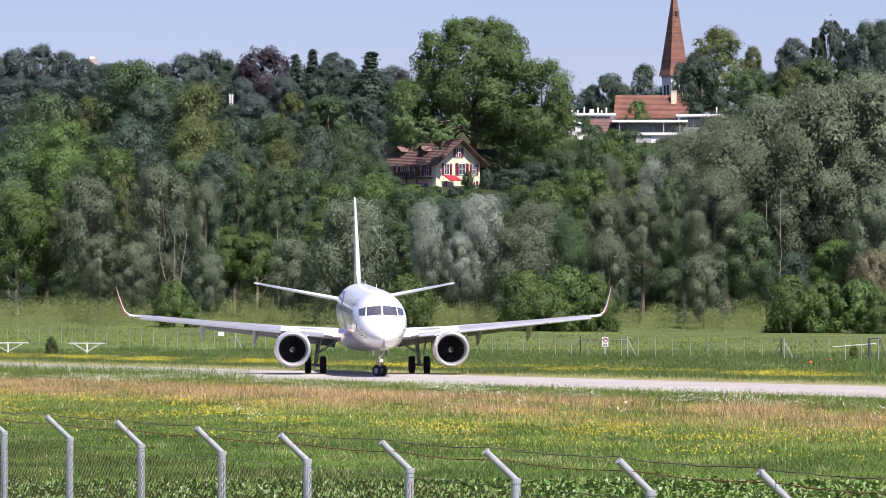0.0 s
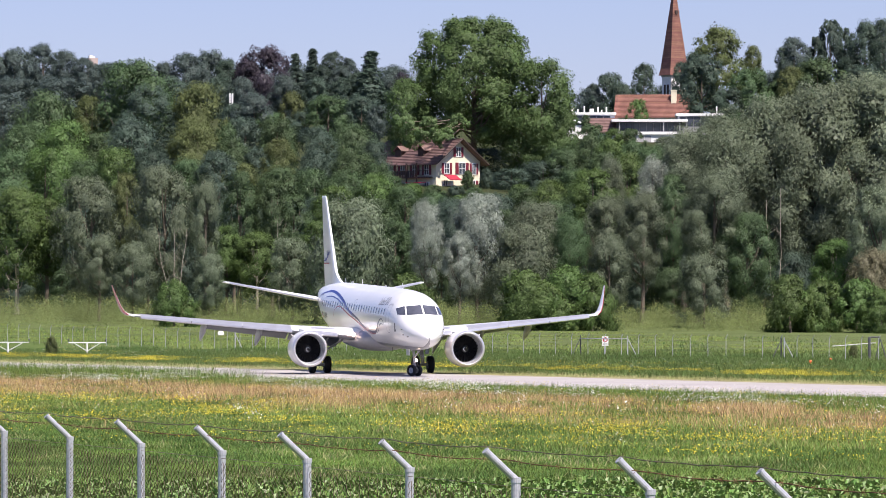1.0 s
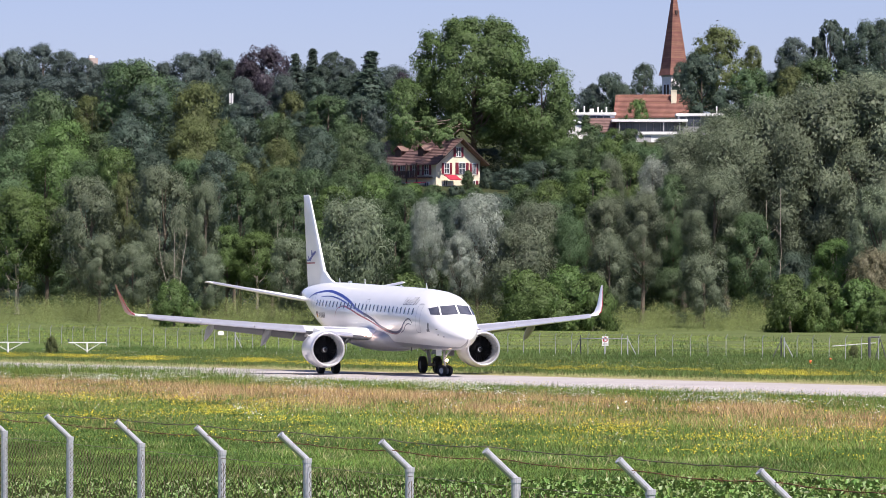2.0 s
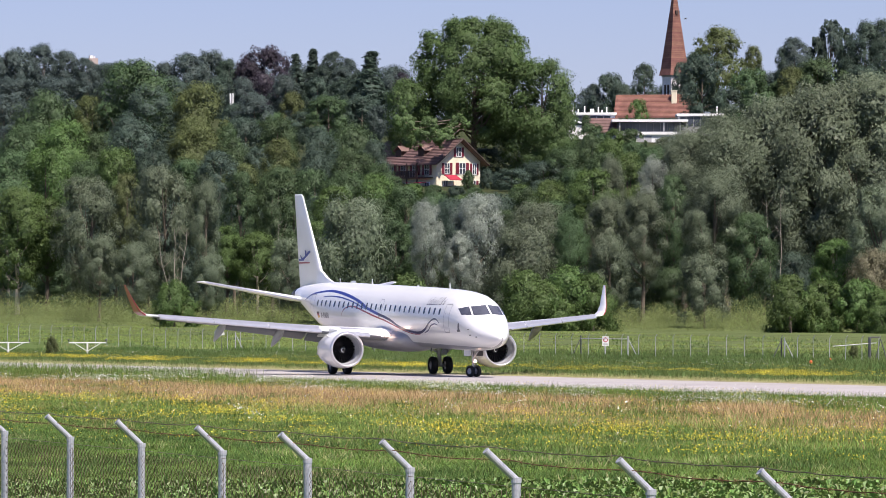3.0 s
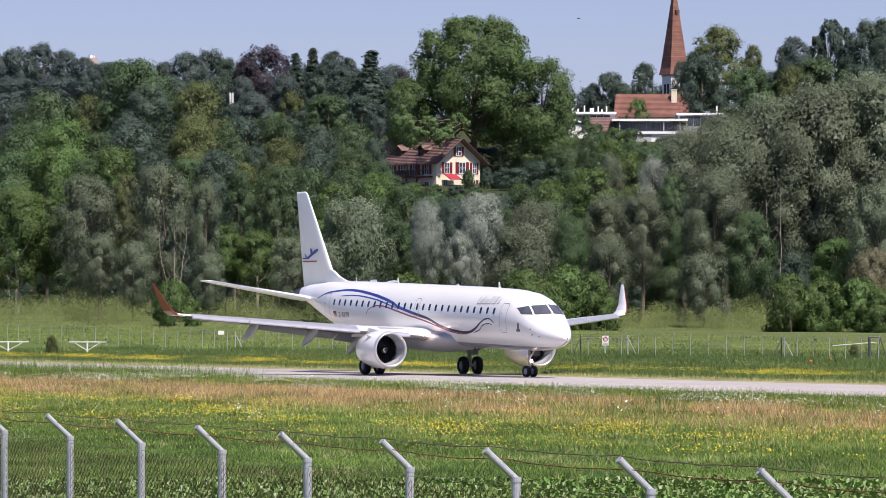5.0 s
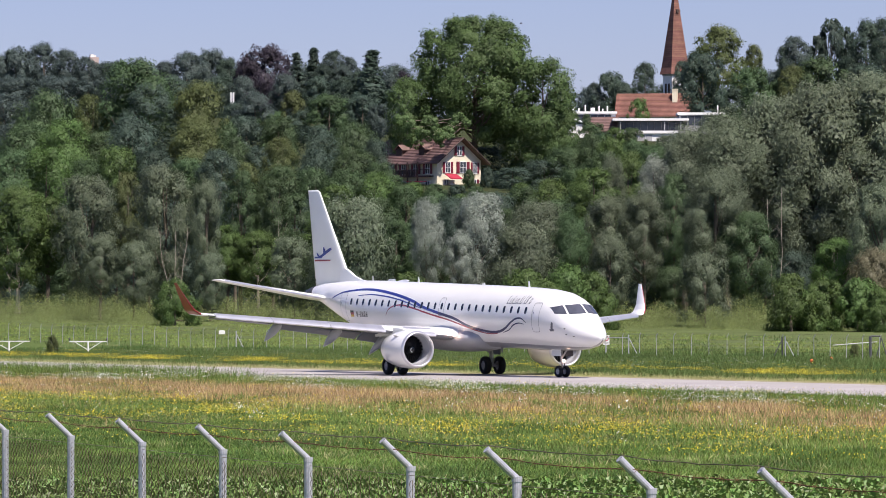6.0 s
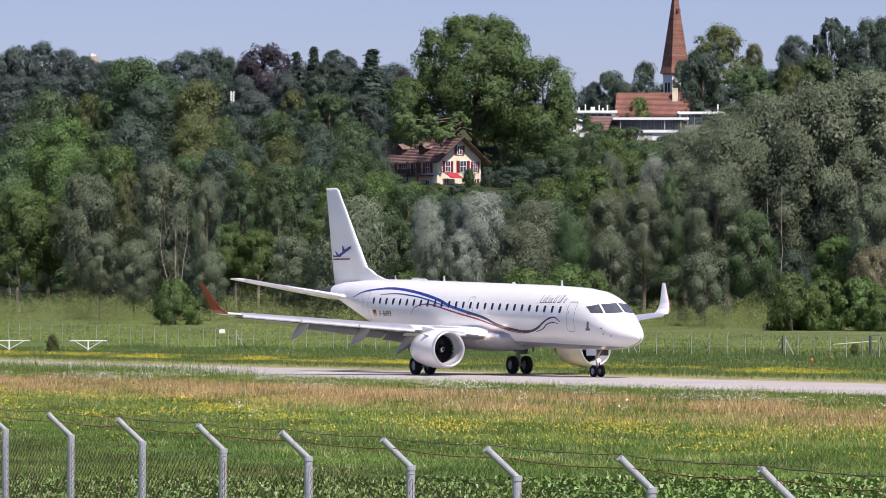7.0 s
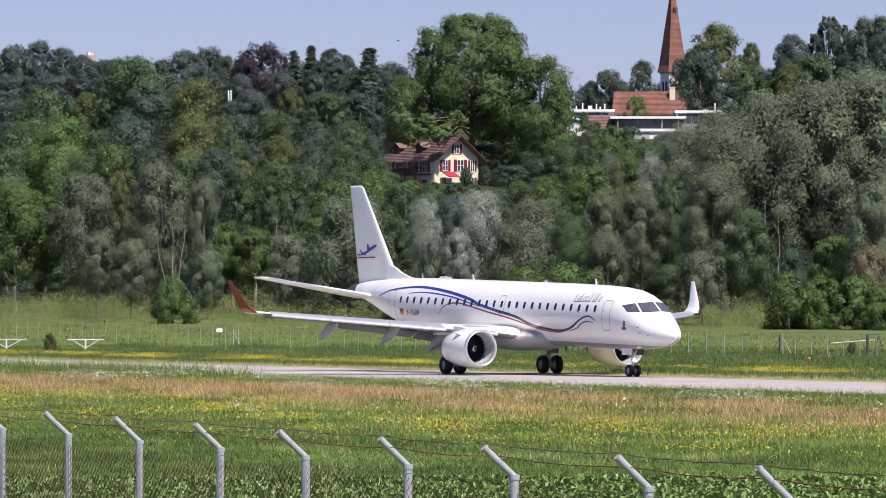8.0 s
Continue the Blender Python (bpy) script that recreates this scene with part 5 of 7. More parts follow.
def make_airfield_bits():
    # approach-lamp frames
    for x, y, w, lamp in ((-28.6, 429, 3.0, 0), (-35.2, 432, 3.4, 1)):
        t = thing("approach_light_frame", "white tubular frame with approach lamps on a post", "light frame", pose(x, y, 0), "approach light frames")
        bm = bmesh.new()
        rod(bm, (0, 0, -0.2), (0, 0, 0.95), 0.07, n=10)
        part("post", bm, M_POSTWHITE, t)
        bm = bmesh.new()
        rod(bm, (-w / 2, 0, 0.98), (w / 2, 0, 0.98), 0.045, n=8)
        part("crossbar", bm, M_POSTWHITE, t)
        for s in (-1, 1):
            bm = bmesh.new()
            rod(bm, (0, 0, 0.3), (s * w * 0.36, 0, 0.96), 0.03, n=8)
            part("brace", bm, M_POSTWHITE, t)
            bm = bmesh.new()
            rod(bm, (s * w / 2, 0, 0.98), (s * w / 2, 0, 1.16), 0.03, 0.04, 10)
            rod(bm, (s * w / 2, -0.02, 1.16), (s * w / 2, -0.10, 1.25), 0.055, 0.07, 10)
            part("lamp", bm, M_DKGREY, t, "unlit grey lamp head")
    # warning sign
    t = thing("warning_sign", "white warning sign with a red ring on a post", "sign", pose(13.0, 428, 0))
    bm = bmesh.new()
    rod(bm, (0, 0.03, -0.2), (0, 0.03, 1.2), 0.03, n=8)
    part("post", bm, M_GALV, t)
    bm = bmesh.new()
    box(bm, -0.26, 0.26, -0.015, 0.015, 0.72, 1.50)
    part("board", bm, M_POSTWHITE, t)
    bm = bmesh.new()
    for i in range(16):
        a0, a1 = i * math.pi / 8, (i + 1) * math.pi / 8
        bm.faces.new([bm.verts.new((r * math.cos(a), -0.02, 1.22 + r * math.sin(a))) for r, a in ((0.12, a0), (0.20, a0), (0.20, a1), (0.12, a1))])
    part("red_ring", bm, M_RED, t)
    bm = bmesh.new()
    for z in (0.80, 0.88):
        box(bm, -0.18, 0.18, -0.021, -0.018, z, z + 0.03)
    part("text_bars", bm, M_BLACK, t, "small unreadable lines as bars")
    # orange marker and small boxes in the grass
    for x, y, z0, s, mt, nm, lab in ((24.1, 350, 0, 0.2, M_ORANGE, "marker_lamp", "orange marker on a dark foot in the grass"), (-18.8, 452, 1.35, 0.3, M_POSTWHITE, "equipment_box", "small white equipment box on a stake"), (27.0, 372, 0, 0.16, M_ORANGE, "marker_lamp", "small orange marker in the grass")):
        t = thing(nm, lab, nm.replace("_", " "), pose(x, y, 0))
        bm = bmesh.new()
        fr = 0.03 if z0 else s * 0.38
        rod(bm, (0, 0, -0.1), (0, 0, z0 + s * 0.5), fr, fr * 0.8, 10)
        part("foot", bm, M_DKGREY, t)
        bm = bmesh.new()
        if z0:
            box(bm, -0.26, 0.26, -0.16, 0.16, z0 + 0.12, z0 + 0.40)
            box(bm, -0.2, 0.2, -0.13, 0.13, z0 + 0.40, z0 + 0.46)
            part("housing", bm, mt, t)
            continue
        lathe(bm, [(z0 + s * 0.5, 0.01), (z0 + s * 0.55, s * 0.5), (z0 + s * 1.1, s * 0.55), (z0 + s * 1.5, s * 0.42), (z0 + s * 1.6, 0.01)], 14, Matrix.Rotation(radians(-90), 4, "Y"))
        part("head", bm, mt, t, smooth=True)
    # boom and gate post at the road
    t = thing("barrier_boom", "white barrier boom resting on a dark gate frame", "barrier", pose(31.2, 392, 0))
    bm = bmesh.new()
    rod(bm, (-2.6, 0, 0.95), (0.6, 0, 1.2), 0.025, 0.03, 8)
    part("boom", bm, M_POSTWHITE, t)
    bm = bmesh.new()
    rod(bm, (0.1, 0, -0.2), (0.1, 0, 1.6), 0.11, n=8)
    rod(bm, (0.9, 0, 1.6), (0.1, 0, 1.6), 0.06, n=8)
    rod(bm, (0.5, 0, -0.2), (0.9, 0, 1.5), 0.04, n=8)
    rod(bm, (1.4, 0, -0.2), (0.9, 0, 1.5), 0.04, n=8)
    part("gate_frame", bm, M_DKGREY, t)


# ---- buildings on the hill ----
M_CREAM = mat("cream_render", (0.72, 0.66, 0.50), 0.85, var=0.08, scale=2.0, fine=0.05)
M_TIMBER = mat("dark_timber", (0.055, 0.035, 0.03), 0.8, var=0.25, scale=1.0, fine=0.2)
M_ROOF = mat("red_brown_tiles", (0.165, 0.10, 0.09), 0.8, var=0.25, scale=2.0, fine=0.2, bump=0.3, island=0.2)
M_TILE = mat("weathered_red_tiles", (0.23, 0.108, 0.08), 0.8, var=0.25, scale=2.0, fine=0.2, bump=0.3, island=0.2)
M_SHUTTER = mat("crimson_shutter_paint", (0.15, 0.015, 0.03), 0.5, var=0.1, scale=0.6)
M_AWNING = mat("red_awning_cloth", (0.36, 0.02, 0.045), 0.7, var=0.1, scale=1.0)
M_PANE = mat("window_pane", (0.05, 0.06, 0.075), 0.12, var=0.1, scale=1.0, spec=0.35)
M_WALLWHITE = mat("white_render", (0.78, 0.78, 0.77), 0.8, var=0.06, scale=3.0)
M_BLOCK = mat("pinkish_render", (0.42, 0.34, 0.31), 0.85, var=0.1, scale=3.0)
M_CONC = mat("grey_concrete", (0.36, 0.36, 0.37), 0.85, var=0.12, scale=2.0)


def prism_roof(bm, x0, x1, hw, z_eave, z_ridge, over=0.8, th=0.22):
    """A gabled roof along x with eaves; two slabs."""
    for s in (-1, 1):
        slope = (z_ridge - z_eave) / hw
        e = hw + over
        ze = z_ridge - slope * e
        pts = [(0, z_ridge), (s * e, ze), (s * e, ze + th), (0, z_ridge + th)]
        loft(bm, [[Vector((x, y, z)) for y, z in pts] for x in ((x0, x1) if s > 0 else (x1, x0))])


def tile_courses(bm, x0, x1, hw, z_eave, z_ridge, over, n, th=0.22):
    """Rows of tile edges standing proud of the slopes."""
    slope = (z_ridge - z_eave) / hw
    for s in (-1, 1):
        for i in range(n):
            e = (hw + over) * (i + 0.5) / n
            z = z_ridge - slope * e + th
            box(bm, x0, x1, s * e - 0.12, s * e + 0.12, z - 0.08, z + 0.05)


def window_set(house, m, w, h, shutters=True, pane_mat=None, mull=True):
    """A framed window with panes and open shutters on a wall that faces -y of m."""
    bm = bmesh.new()
    for a, b, c, d in ((-w / 2 - 0.1, -w / 2, -0.1, h + 0.1), (w / 2, w / 2 + 0.1, -0.1, h + 0.1), (-w / 2, w / 2, h, h + 0.1), (-w / 2, w / 2, -0.1, 0)):
        box(bm, a, b, -0.10, 0.06, c, d, m)
    if mull:
        box(bm, -0.05, 0.05, -0.07, 0.03, 0, h, m)
        box(bm, -w / 2, w / 2, -0.068, 0.028, h * 0.5 - 0.03, h * 0.5 + 0.03, m)
    win = part("window", bm, M_POSTWHITE, house, "white window frame")
    bm = bmesh.new()
    box(bm, -w / 2, w / 2, -0.03, 0.02, 0, h, m)
    part("pane", bm, pane_mat or M_PANE, win)
    if shutters:
        for s in (-1, 1):
            bm = bmesh.new()
            c = s * (w / 2 + 0.1 + w * 0.27)
            box(bm, c - w * 0.25, c + w * 0.25, -0.11, -0.03, -0.08, h + 0.08, m)
            for k in range(6):
                box(bm, c - w * 0.2, c + w * 0.2, -0.13, -0.10, h * (k + 0.3) / 6, h * (k + 0.7) / 6, m)
            part("shutter", bm, M_SHUTTER, win, "crimson wooden shutter")


def make_villa():
    """Long chalet-like villa: x along the ridge towards the gable, seen from the gable corner."""
    gx = Vector((0.66, -0.75, 0))
    rot = math.degrees(math.atan2(gx.y, gx.x))
    W, L = 11.0, 19.6
    corner = Vector((-1.3, 1000, 26.0))  # nearest corner, gable meets the long side
    v = thing("villa", "cream villa with red-brown roof, crimson shutters and dark timber balcony", "house", pose(corner.x, corner.y, corner.z, 0, 0, rot))
    # local: gable at x=0, house runs to -x; long visible side at y=0, depth to +y
    y0, y1 = 0.0, W
    EAVE, RIDGE = 5.6, 9.6
    bm = bmesh.new()
    t = 0.35
    box(bm, -L, 0, y0, y0 + t, -4, EAVE)
    box(bm, -L, 0, y1 - t, y1, -4, EAVE)
    box(bm, -L, -L + t, y0 + t, y1 - t, -4, EAVE)
    part("side_wall", bm, M_CREAM, v, "cream rendered wall")
    for x in (0.02, -L - 0.02):
        bm = bmesh.new()
        s = -0.33 if x > 0 else 0.33
        pts = [(y0 + 0.02, -4), (y1 - 0.02, -4), (y1 - 0.02, EAVE - 0.1), (W / 2, RIDGE - 0.1), (y0 + 0.02, EAVE - 0.1)]
        loft(bm, [[Vector((xx, y, z)) for y, z in pts] for xx in (x, x + s)])
        part("gable_wall", bm, M_CREAM, v, "cream gable wall")
    bm = bmesh.new()
    prism_roof(bm, -L - 0.9, 1.3, W / 2, EAVE, RIDGE, 1.2)
    for k in bm.verts:
        k.co.y += W / 2
    roof = part("roof", bm, M_ROOF, v, "red-brown tiled gable roof")
    bm = bmesh.new()
    tile_courses(bm, -L - 0.9, 1.3, W / 2, EAVE, RIDGE, 1.2, 16)
    for k in bm.verts:
        k.co.y += W / 2
    part("tile_course", bm, M_ROOF, roof, kind="stuff")
    for x in (-5.5, -12.0):
        bm = bmesh.new()
        prism_roof(bm, -1.6, 1.6, 0.9, 0.9, 1.6, 0.3, 0.12)
        for k in bm.verts:
            k.co = Vector((x + k.co.y, 2.3 + k.co.x, 6.9 + k.co.z))
        dm = part("dormer", bm, M_ROOF, roof, "small tiled dormer")
        bm = bmesh.new()
        box(bm, x - 0.8, x + 0.8, 0.95, 3.2, 6.3, 7.85)
        part("dormer_front", bm, M_TIMBER, roof)
    # gable barge boards and upper timber
    bm = bmesh.new()
    for s in (-1, 1):
        rod(bm, (1.34, W / 2, RIDGE + 0.1), (1.34, W / 2 + s * (W / 2 + 1.1), EAVE - 0.72), 0.16, n=6)
    part("barge_board", bm, M_TIMBER, v, "dark barge board")
    right = pose(0, 0, 0, 0, 0, 90)
    for y, z, w, h, sh in ((2.6, 3.2, 1.15, 1.9, True), (W / 2 + 0.9, 3.2, 1.5, 2.0, True), (W - 1.6, 3.2, 0.9, 1.9, True), (W / 2, 6.5, 1.1, 1.6, True), (2.2, -0.1, 1.0, 1.9, False), (W - 1.8, -0.3, 1.1, 2.2, True)):
        window_set(v, Matrix.Translation((0.06, y, z)) @ right, w, h, sh)
    # balcony along the side under the eaves
    bm = bmesh.new()
    box(bm, -L + 0.5, -1.0, -1.3, 0, 2.35, 2.6)
    for i in range(20):
        x = -L + 0.6 + i * 0.76
        box(bm, x, x + 0.55, -1.3, -1.22, 2.6, 3.6)
    box(bm, -L + 0.5, -1.0, -1.36, -1.2, 3.6, 3.75)
    for i in range(6):
        x = -L + 0.8 + i * 2.9
        box(bm, x, x + 0.2, -1.3, -1.1, -4, 5.2)
    part("balcony", bm, M_TIMBER, v, "dark timber balcony")
    for i in range(4):
        window_set(v, Matrix.Translation((-2.6 - i * 3.4, -0.05, 3.0)), 1.2, 1.9, True)
        window_set(v, Matrix.Translation((-2.6 - i * 3.4, -0.05, -0.4)), 1.2, 1.9, False)
    bm = bmesh.new()
    box(bm, 0.1, 2.2, 1.2, 4.2, 1.15, 1.25, Matrix.Translation((0.1, 0, 1.9)) @ Matrix.Rotation(radians(28), 4, "Y"))
    part("awning", bm, M_AWNING, v, "red cloth awning")
    bm = bmesh.new()
    box(bm, -5.0, -1.2, -3.3, -1.4, 1.4, 1.5)
    part("awning", bm, M_AWNING, v, "red cloth awning")
    return v


def make_church():
    c = thing("church", "church with a steep red-brown shingled spire and white tower", "church", pose(56.3, 1300, 49, 0, 0, 28))
    bm = bmesh.new()
    hw, z0 = 2.15, 12.5
    box(bm, -hw, hw, -hw, hw, -6, z0 - 1.2)
    tower = part("tower", bm, M_WALLWHITE, c, "white rendered tower")
    bm = bmesh.new()
    box(bm, -hw - 0.15, hw + 0.15, -hw - 0.15, hw + 0.15, z0 - 1.2, z0 - 0.8)
    part("cornice", bm, M_CONC, tower)
    for a in range(4):
        m = Matrix.Rotation(a * math.pi / 2, 4, "Z") @ Matrix.Translation((0, -hw - 0.02, 6.8))
        bm = bmesh.new()
        for s in (-1, 1):
            box(bm, s * 0.75 - 0.4, s * 0.75 + 0.4, -0.05, 0.05, 0, 2.6, m)
            for k in range(7):
                box(bm, s * 0.75 - 0.36, s * 0.75 + 0.36, -0.09, -0.05, 0.1 + k * 0.36, 0.34 + k * 0.36, m)
        part("belfry_louvre", bm, M_TIMBER, tower, "dark louvred belfry opening")
    bm = bmesh.new()
    rings = []
    for z, r in ((z0 - 0.8, 2.75), (z0 + 1.2, 2.35), (z0 + 8, 1.58), (z0 + 15, 0.80), (z0 + 21.6, 0.06)):
        rings.append([Vector((x * r, y * r, z)) for x, y in ((-1, -1), (1, -1), (1, 1), (-1, 1))])
    loft(bm, rings)
    sp = part("spire", bm, M_TILE, c, "steep red-brown shingled spire")
    bm = bmesh.new()
    for i in range(44):
        z = z0 + 0.2 + i * 0.46
        r = 2.35 - (z - z0 - 1.2) * 0.1125 + 0.02
        r = min(r, 2.62)
        if r < 0.15:
            break
        loft(bm, [[Vector((x * (r + e), y * (r + e), z + d)) for x, y in ((-1, -1), (1, -1), (1, 1), (-1, 1))] for e, d in ((0.02, 0.0), (0.0, 0.3))])
    part("shingle_course", bm, M_TILE, sp)
    for x, y, rz in ((0, -1, 0), (1, 0, 90)):
        bm = bmesh.new()
        box(bm, -0.35, 0.35, -0.5, 0.4, z0 + 14.2, z0 + 15.0, Matrix.Rotation(radians(rz), 4, "Z") @ Matrix.Translation((0, -0.8, 0)))
        part("spire_hatch", bm, M_TIMBER, sp, "small dark hatch")
    # nave
    n = thing("parish_hall", "long hall with an orange-red tiled gable roof and chimneys", "house", pose(50.4, 1262, 44.9, 0, 0, -8))
    bm = bmesh.new()
    box(bm, -9.0, 9.0, -5, 5, -6, 4.8)
    part("wall", bm, M_WALLWHITE, n)
    bm = bmesh.new()
    prism_roof(bm, -9.6, 9.6, 5.0, 4.6, 9.4, 0.7)
    rf = part("roof", bm, M_TILE, n, "orange-red tiled roof")
    bm = bmesh.new()
    tile_courses(bm, -9.6, 9.6, 5.0, 4.6, 9.4, 0.7, 18)
    part("tile_course", bm, M_TILE, rf, kind="stuff")
    for x, y in ((4.4, -1.8), (6.9, -0.6)):
        bm = bmesh.new()
        box(bm, x - 0.6, x + 0.6, y - 0.5, y + 0.5, 7, 10.4)
        box(bm, x - 0.7, x + 0.7, y - 0.6, y + 0.6, 10.4, 10.6)
        part("chimney", bm, M_CREAM, rf, "cream chimney")
    for x in (-6.0, -2.0, 2.0, 6.0):
        window_set(n, Matrix.Translation((x, -5.05, 1.2)), 1.2, 1.8, False)
    return c


def make_terrace_flats():
    """Stepped white flats with flat roofs and dark glass."""
    ox, oy, oz = 45.0, 1150.0, 36.0
    t = thing("terraced_flats", "white terraced flats with flat roofs and dark glass fronts", "apartment house", pose(ox, oy, oz))
    # the glass storey's dark grey holds both dark glazing and the roof's shade
    blocks = (("glass", -7.5, 6.5, 0, 8, 5.6, 8.1, M_DKGREY), ("low", -3.5, 5.0, -2, 7.6, -4, 5.3, M_WALLWHITE), ("upper", -18, -7.7, 10, 18, -2, 10.0, M_WALLWHITE), ("right", 6.0, 15.5, 8.2, 16, -2, 9.7, M_CONC))
    for nm, x0, x1, y0, y1, z0, z1, mt in blocks:
        bm = bmesh.new()
        box(bm, x0, x1, y0, y1, z0, z1)
        st = part("storey", bm, mt, t, "rendered storey")
        bm = bmesh.new()
        ov = 1.2 if nm == "glass" else 0.35
        box(bm, x0 - ov, x1 + ov, y0 - ov * 1.3, y1 + 0.2, z1 + 0.01, z1 + 0.5)
        part("flat_roof", bm, M_WALLWHITE, t, "white overhanging flat roof")
        k = int((x1 - x0 - 0.6) / 1.5)
        for j in range(k):
            bm = bmesh.new()
            x = x0 + 0.4 + j * 1.5
            zt = z1 - 0.25
            if nm == "low" and j > 1:
                continue
            box(bm, x, x + 1.38, y0 - 0.08, y0 + 0.05, zt - (2.0 if nm != "low" else 2.4), zt)
            part("pane", bm, M_PANE if nm != "low" else M_CONC, st)
    bm = bmesh.new()
    box(bm, -7.4, 6.4, -2.3, -1.9, 5.32, 5.95)
    part("planter", bm, M_CONC, t, "grey planter parapet")
    for x in (-7.0, 2.5, 6.0):
        bm = bmesh.new()
        box(bm, x - 0.12, x + 0.12, -1.1, -0.86, 5.4, 8.1)
        part("column", bm, M_CONC, t)
    bm = bmesh.new()
    rod(bm, (-17, 9.7, 8.9), (-9.5, 9.7, 6.2), 0.25, n=6)
    part("outer_stair", bm, M_WALLWHITE, t, "white outer stair flight")
    for x, h in ((-17, 1.2), (-15.6, 0.8), (-14.2, 1.5), (-12.6, 0.9), (-11.2, 1.3), (-10.4, 0.7), (-9.4, 1.3), (14.6, 1.7)):
        bm = bmesh.new()
        r = 0.45 if h in (1.2, 0.9) else 0.14
        y = 13.0 if x < 0 else 12.0
        z = 10.5 if x < 0 else 10.2
        box(bm, x - r, x + r, y - r, y + r, z, z + h)
        part("roof_vent", bm, M_WALLWHITE, t, "white roof vent")
    # brown roofs below
    r = thing("garden_house", "small house with a red-brown roof below the flats", "house", pose(34.4, 1155, 40.3, 0, 0, -4))
    bm = bmesh.new()
    box(bm, -3, 3, -3, 3, -6, 2.2)
    part("wall", bm, M_WALLWHITE, r)
    bm = bmesh.new()
    prism_roof(bm, -3.4, 3.4, 3.2, 2.0, 4.6, 0.6)
    rf = part("roof", bm, M_ROOF, r)
    bm = bmesh.new()
    tile_courses(bm, -3.4, 3.4, 3.2, 2.0, 4.6, 0.6, 9)
    part("tile_course", bm, M_ROOF, rf, kind="stuff")
    g = thing("gabled_house", "house with a red tiled gable behind the willows", "house", pose(73.8, 1230, 44, 0, 0, 50))
    bm = bmesh.new()
    loft(bm, [[Vector((x, y, z)) for y, z in ((-3.5, -4), (3.5, -4), (3.5, 2.6), (0, 5.6), (-3.5, 2.6))] for x in (-4, 4)])
    part("wall", bm, M_CREAM, g)
    bm = bmesh.new()
    prism_roof(bm, -4.6, 4.6, 3.5, 2.6, 5.7, 0.6)
    rf = part("roof", bm, M_TILE, g)
    bm = bmesh.new()
    tile_courses(bm, -4.6, 4.6, 3.5, 2.6, 5.7, 0.6, 10)
    part("tile_course", bm, M_TILE, rf, kind="stuff")
    bm = bmesh.new()
    box(bm, -3.0, -2.2, 0.5, 1.3, 4, 7.4)
    part("chimney", bm, M_WALLWHITE, rf)
    # a tower block far off on the left and a mast
    b = thing("tower_block", "pale tower block far beyond the wood", "building", pose(-161, 2450, 56, 0, 0, 12))
    bm = bmesh.new()
    box(bm, -2.1, 2.1, -3, 3, -20, 63)
    w = part("wall", bm, M_BLOCK, b)
    bm = bmesh.new()
    box(bm, -1.6, -0.2, -2, 2, 63, 64.3)
    box(bm, 0.4, 1.0, -1, 1, 63, 64.0)
    part("roof_box", bm, M_WALLWHITE, b)
    for i in range(12):
        for x in (-1.4, 0.0, 1.4):
            bm = bmesh.new()
            box(bm, x - 0.45, x + 0.45, -3.06, -2.97, 20 + i * 3.1, 21.5 + i * 3.1)
            part("window", bm, M_PANE, b)
    a = thing("antenna_mast", "slim mast with white antenna panels above the trees", "mast", pose(-47.6, 1200, 40))
    bm = bmesh.new()
    rod(bm, (0, 0, -2), (0, 0, 12), 0.12, 0.08, 8)
    part("pole", bm, M_GALV, a)
    for x in (-0.3, 0.3):
        bm = bmesh.new()
        box(bm, x - 0.14, x + 0.14, -0.1, 0.1, 9.6, 12.3)
        part("panel", bm, M_POSTWHITE, a)


def make_bird():
    b = thing("bird", "small dark bird gliding over the hill", "bird")
    bm = bmesh.new()
    lathe(bm, [(0.28, 0.01), (0.2, 0.05), (0.0, 0.08), (-0.2, 0.05), (-0.4, 0.02), (-0.45, 0.005)], 8)
    part("body", bm, M_TIMBER, b, smooth=True)
    for s in (-1, 1):
        bm = bmesh.new()
        loft(bm, [[Vector((u, s * y, z + e)) for u, e in ((0.14 - y * 0.1, 0), (0.0, 0.02), (-0.14 - y * 0.05, 0), (0, -0.01))] for y, z in ((0.05, 0), (0.35, 0.08), (0.75, 0.1))])
        part("wing", bm, M_TIMBER, b)
    bm = bmesh.new()
    loft(bm, [[Vector((x, y, 0)) for y in (-w, w)] + [Vector((x, y, 0.015)) for y in (w, -w)] for x, w in ((-0.3, 0.03), (-0.6, 0.12))])
    part("tail", bm, M_TIMBER, b)
    return b


# ---- build ----
make_ground()
strip("taxiway", 106.2, 122.0, 0.03, M_TARMAC, "pale worn asphalt taxiway crossing the meadow")
strip("taxiway_shoulder", 122.0, 124.6, 0.022, M_SHOULDER, "dusty grass-grown shoulder of the taxiway", 0.5)
make_field_soil()
JET, NOSE_GEAR = make_aircraft()
make_near_fence()
make_far_fence()
make_airfield_bits()
make_villa()
make_church()
make_terrace_flats()
BIRD = make_bird()
make_masters()


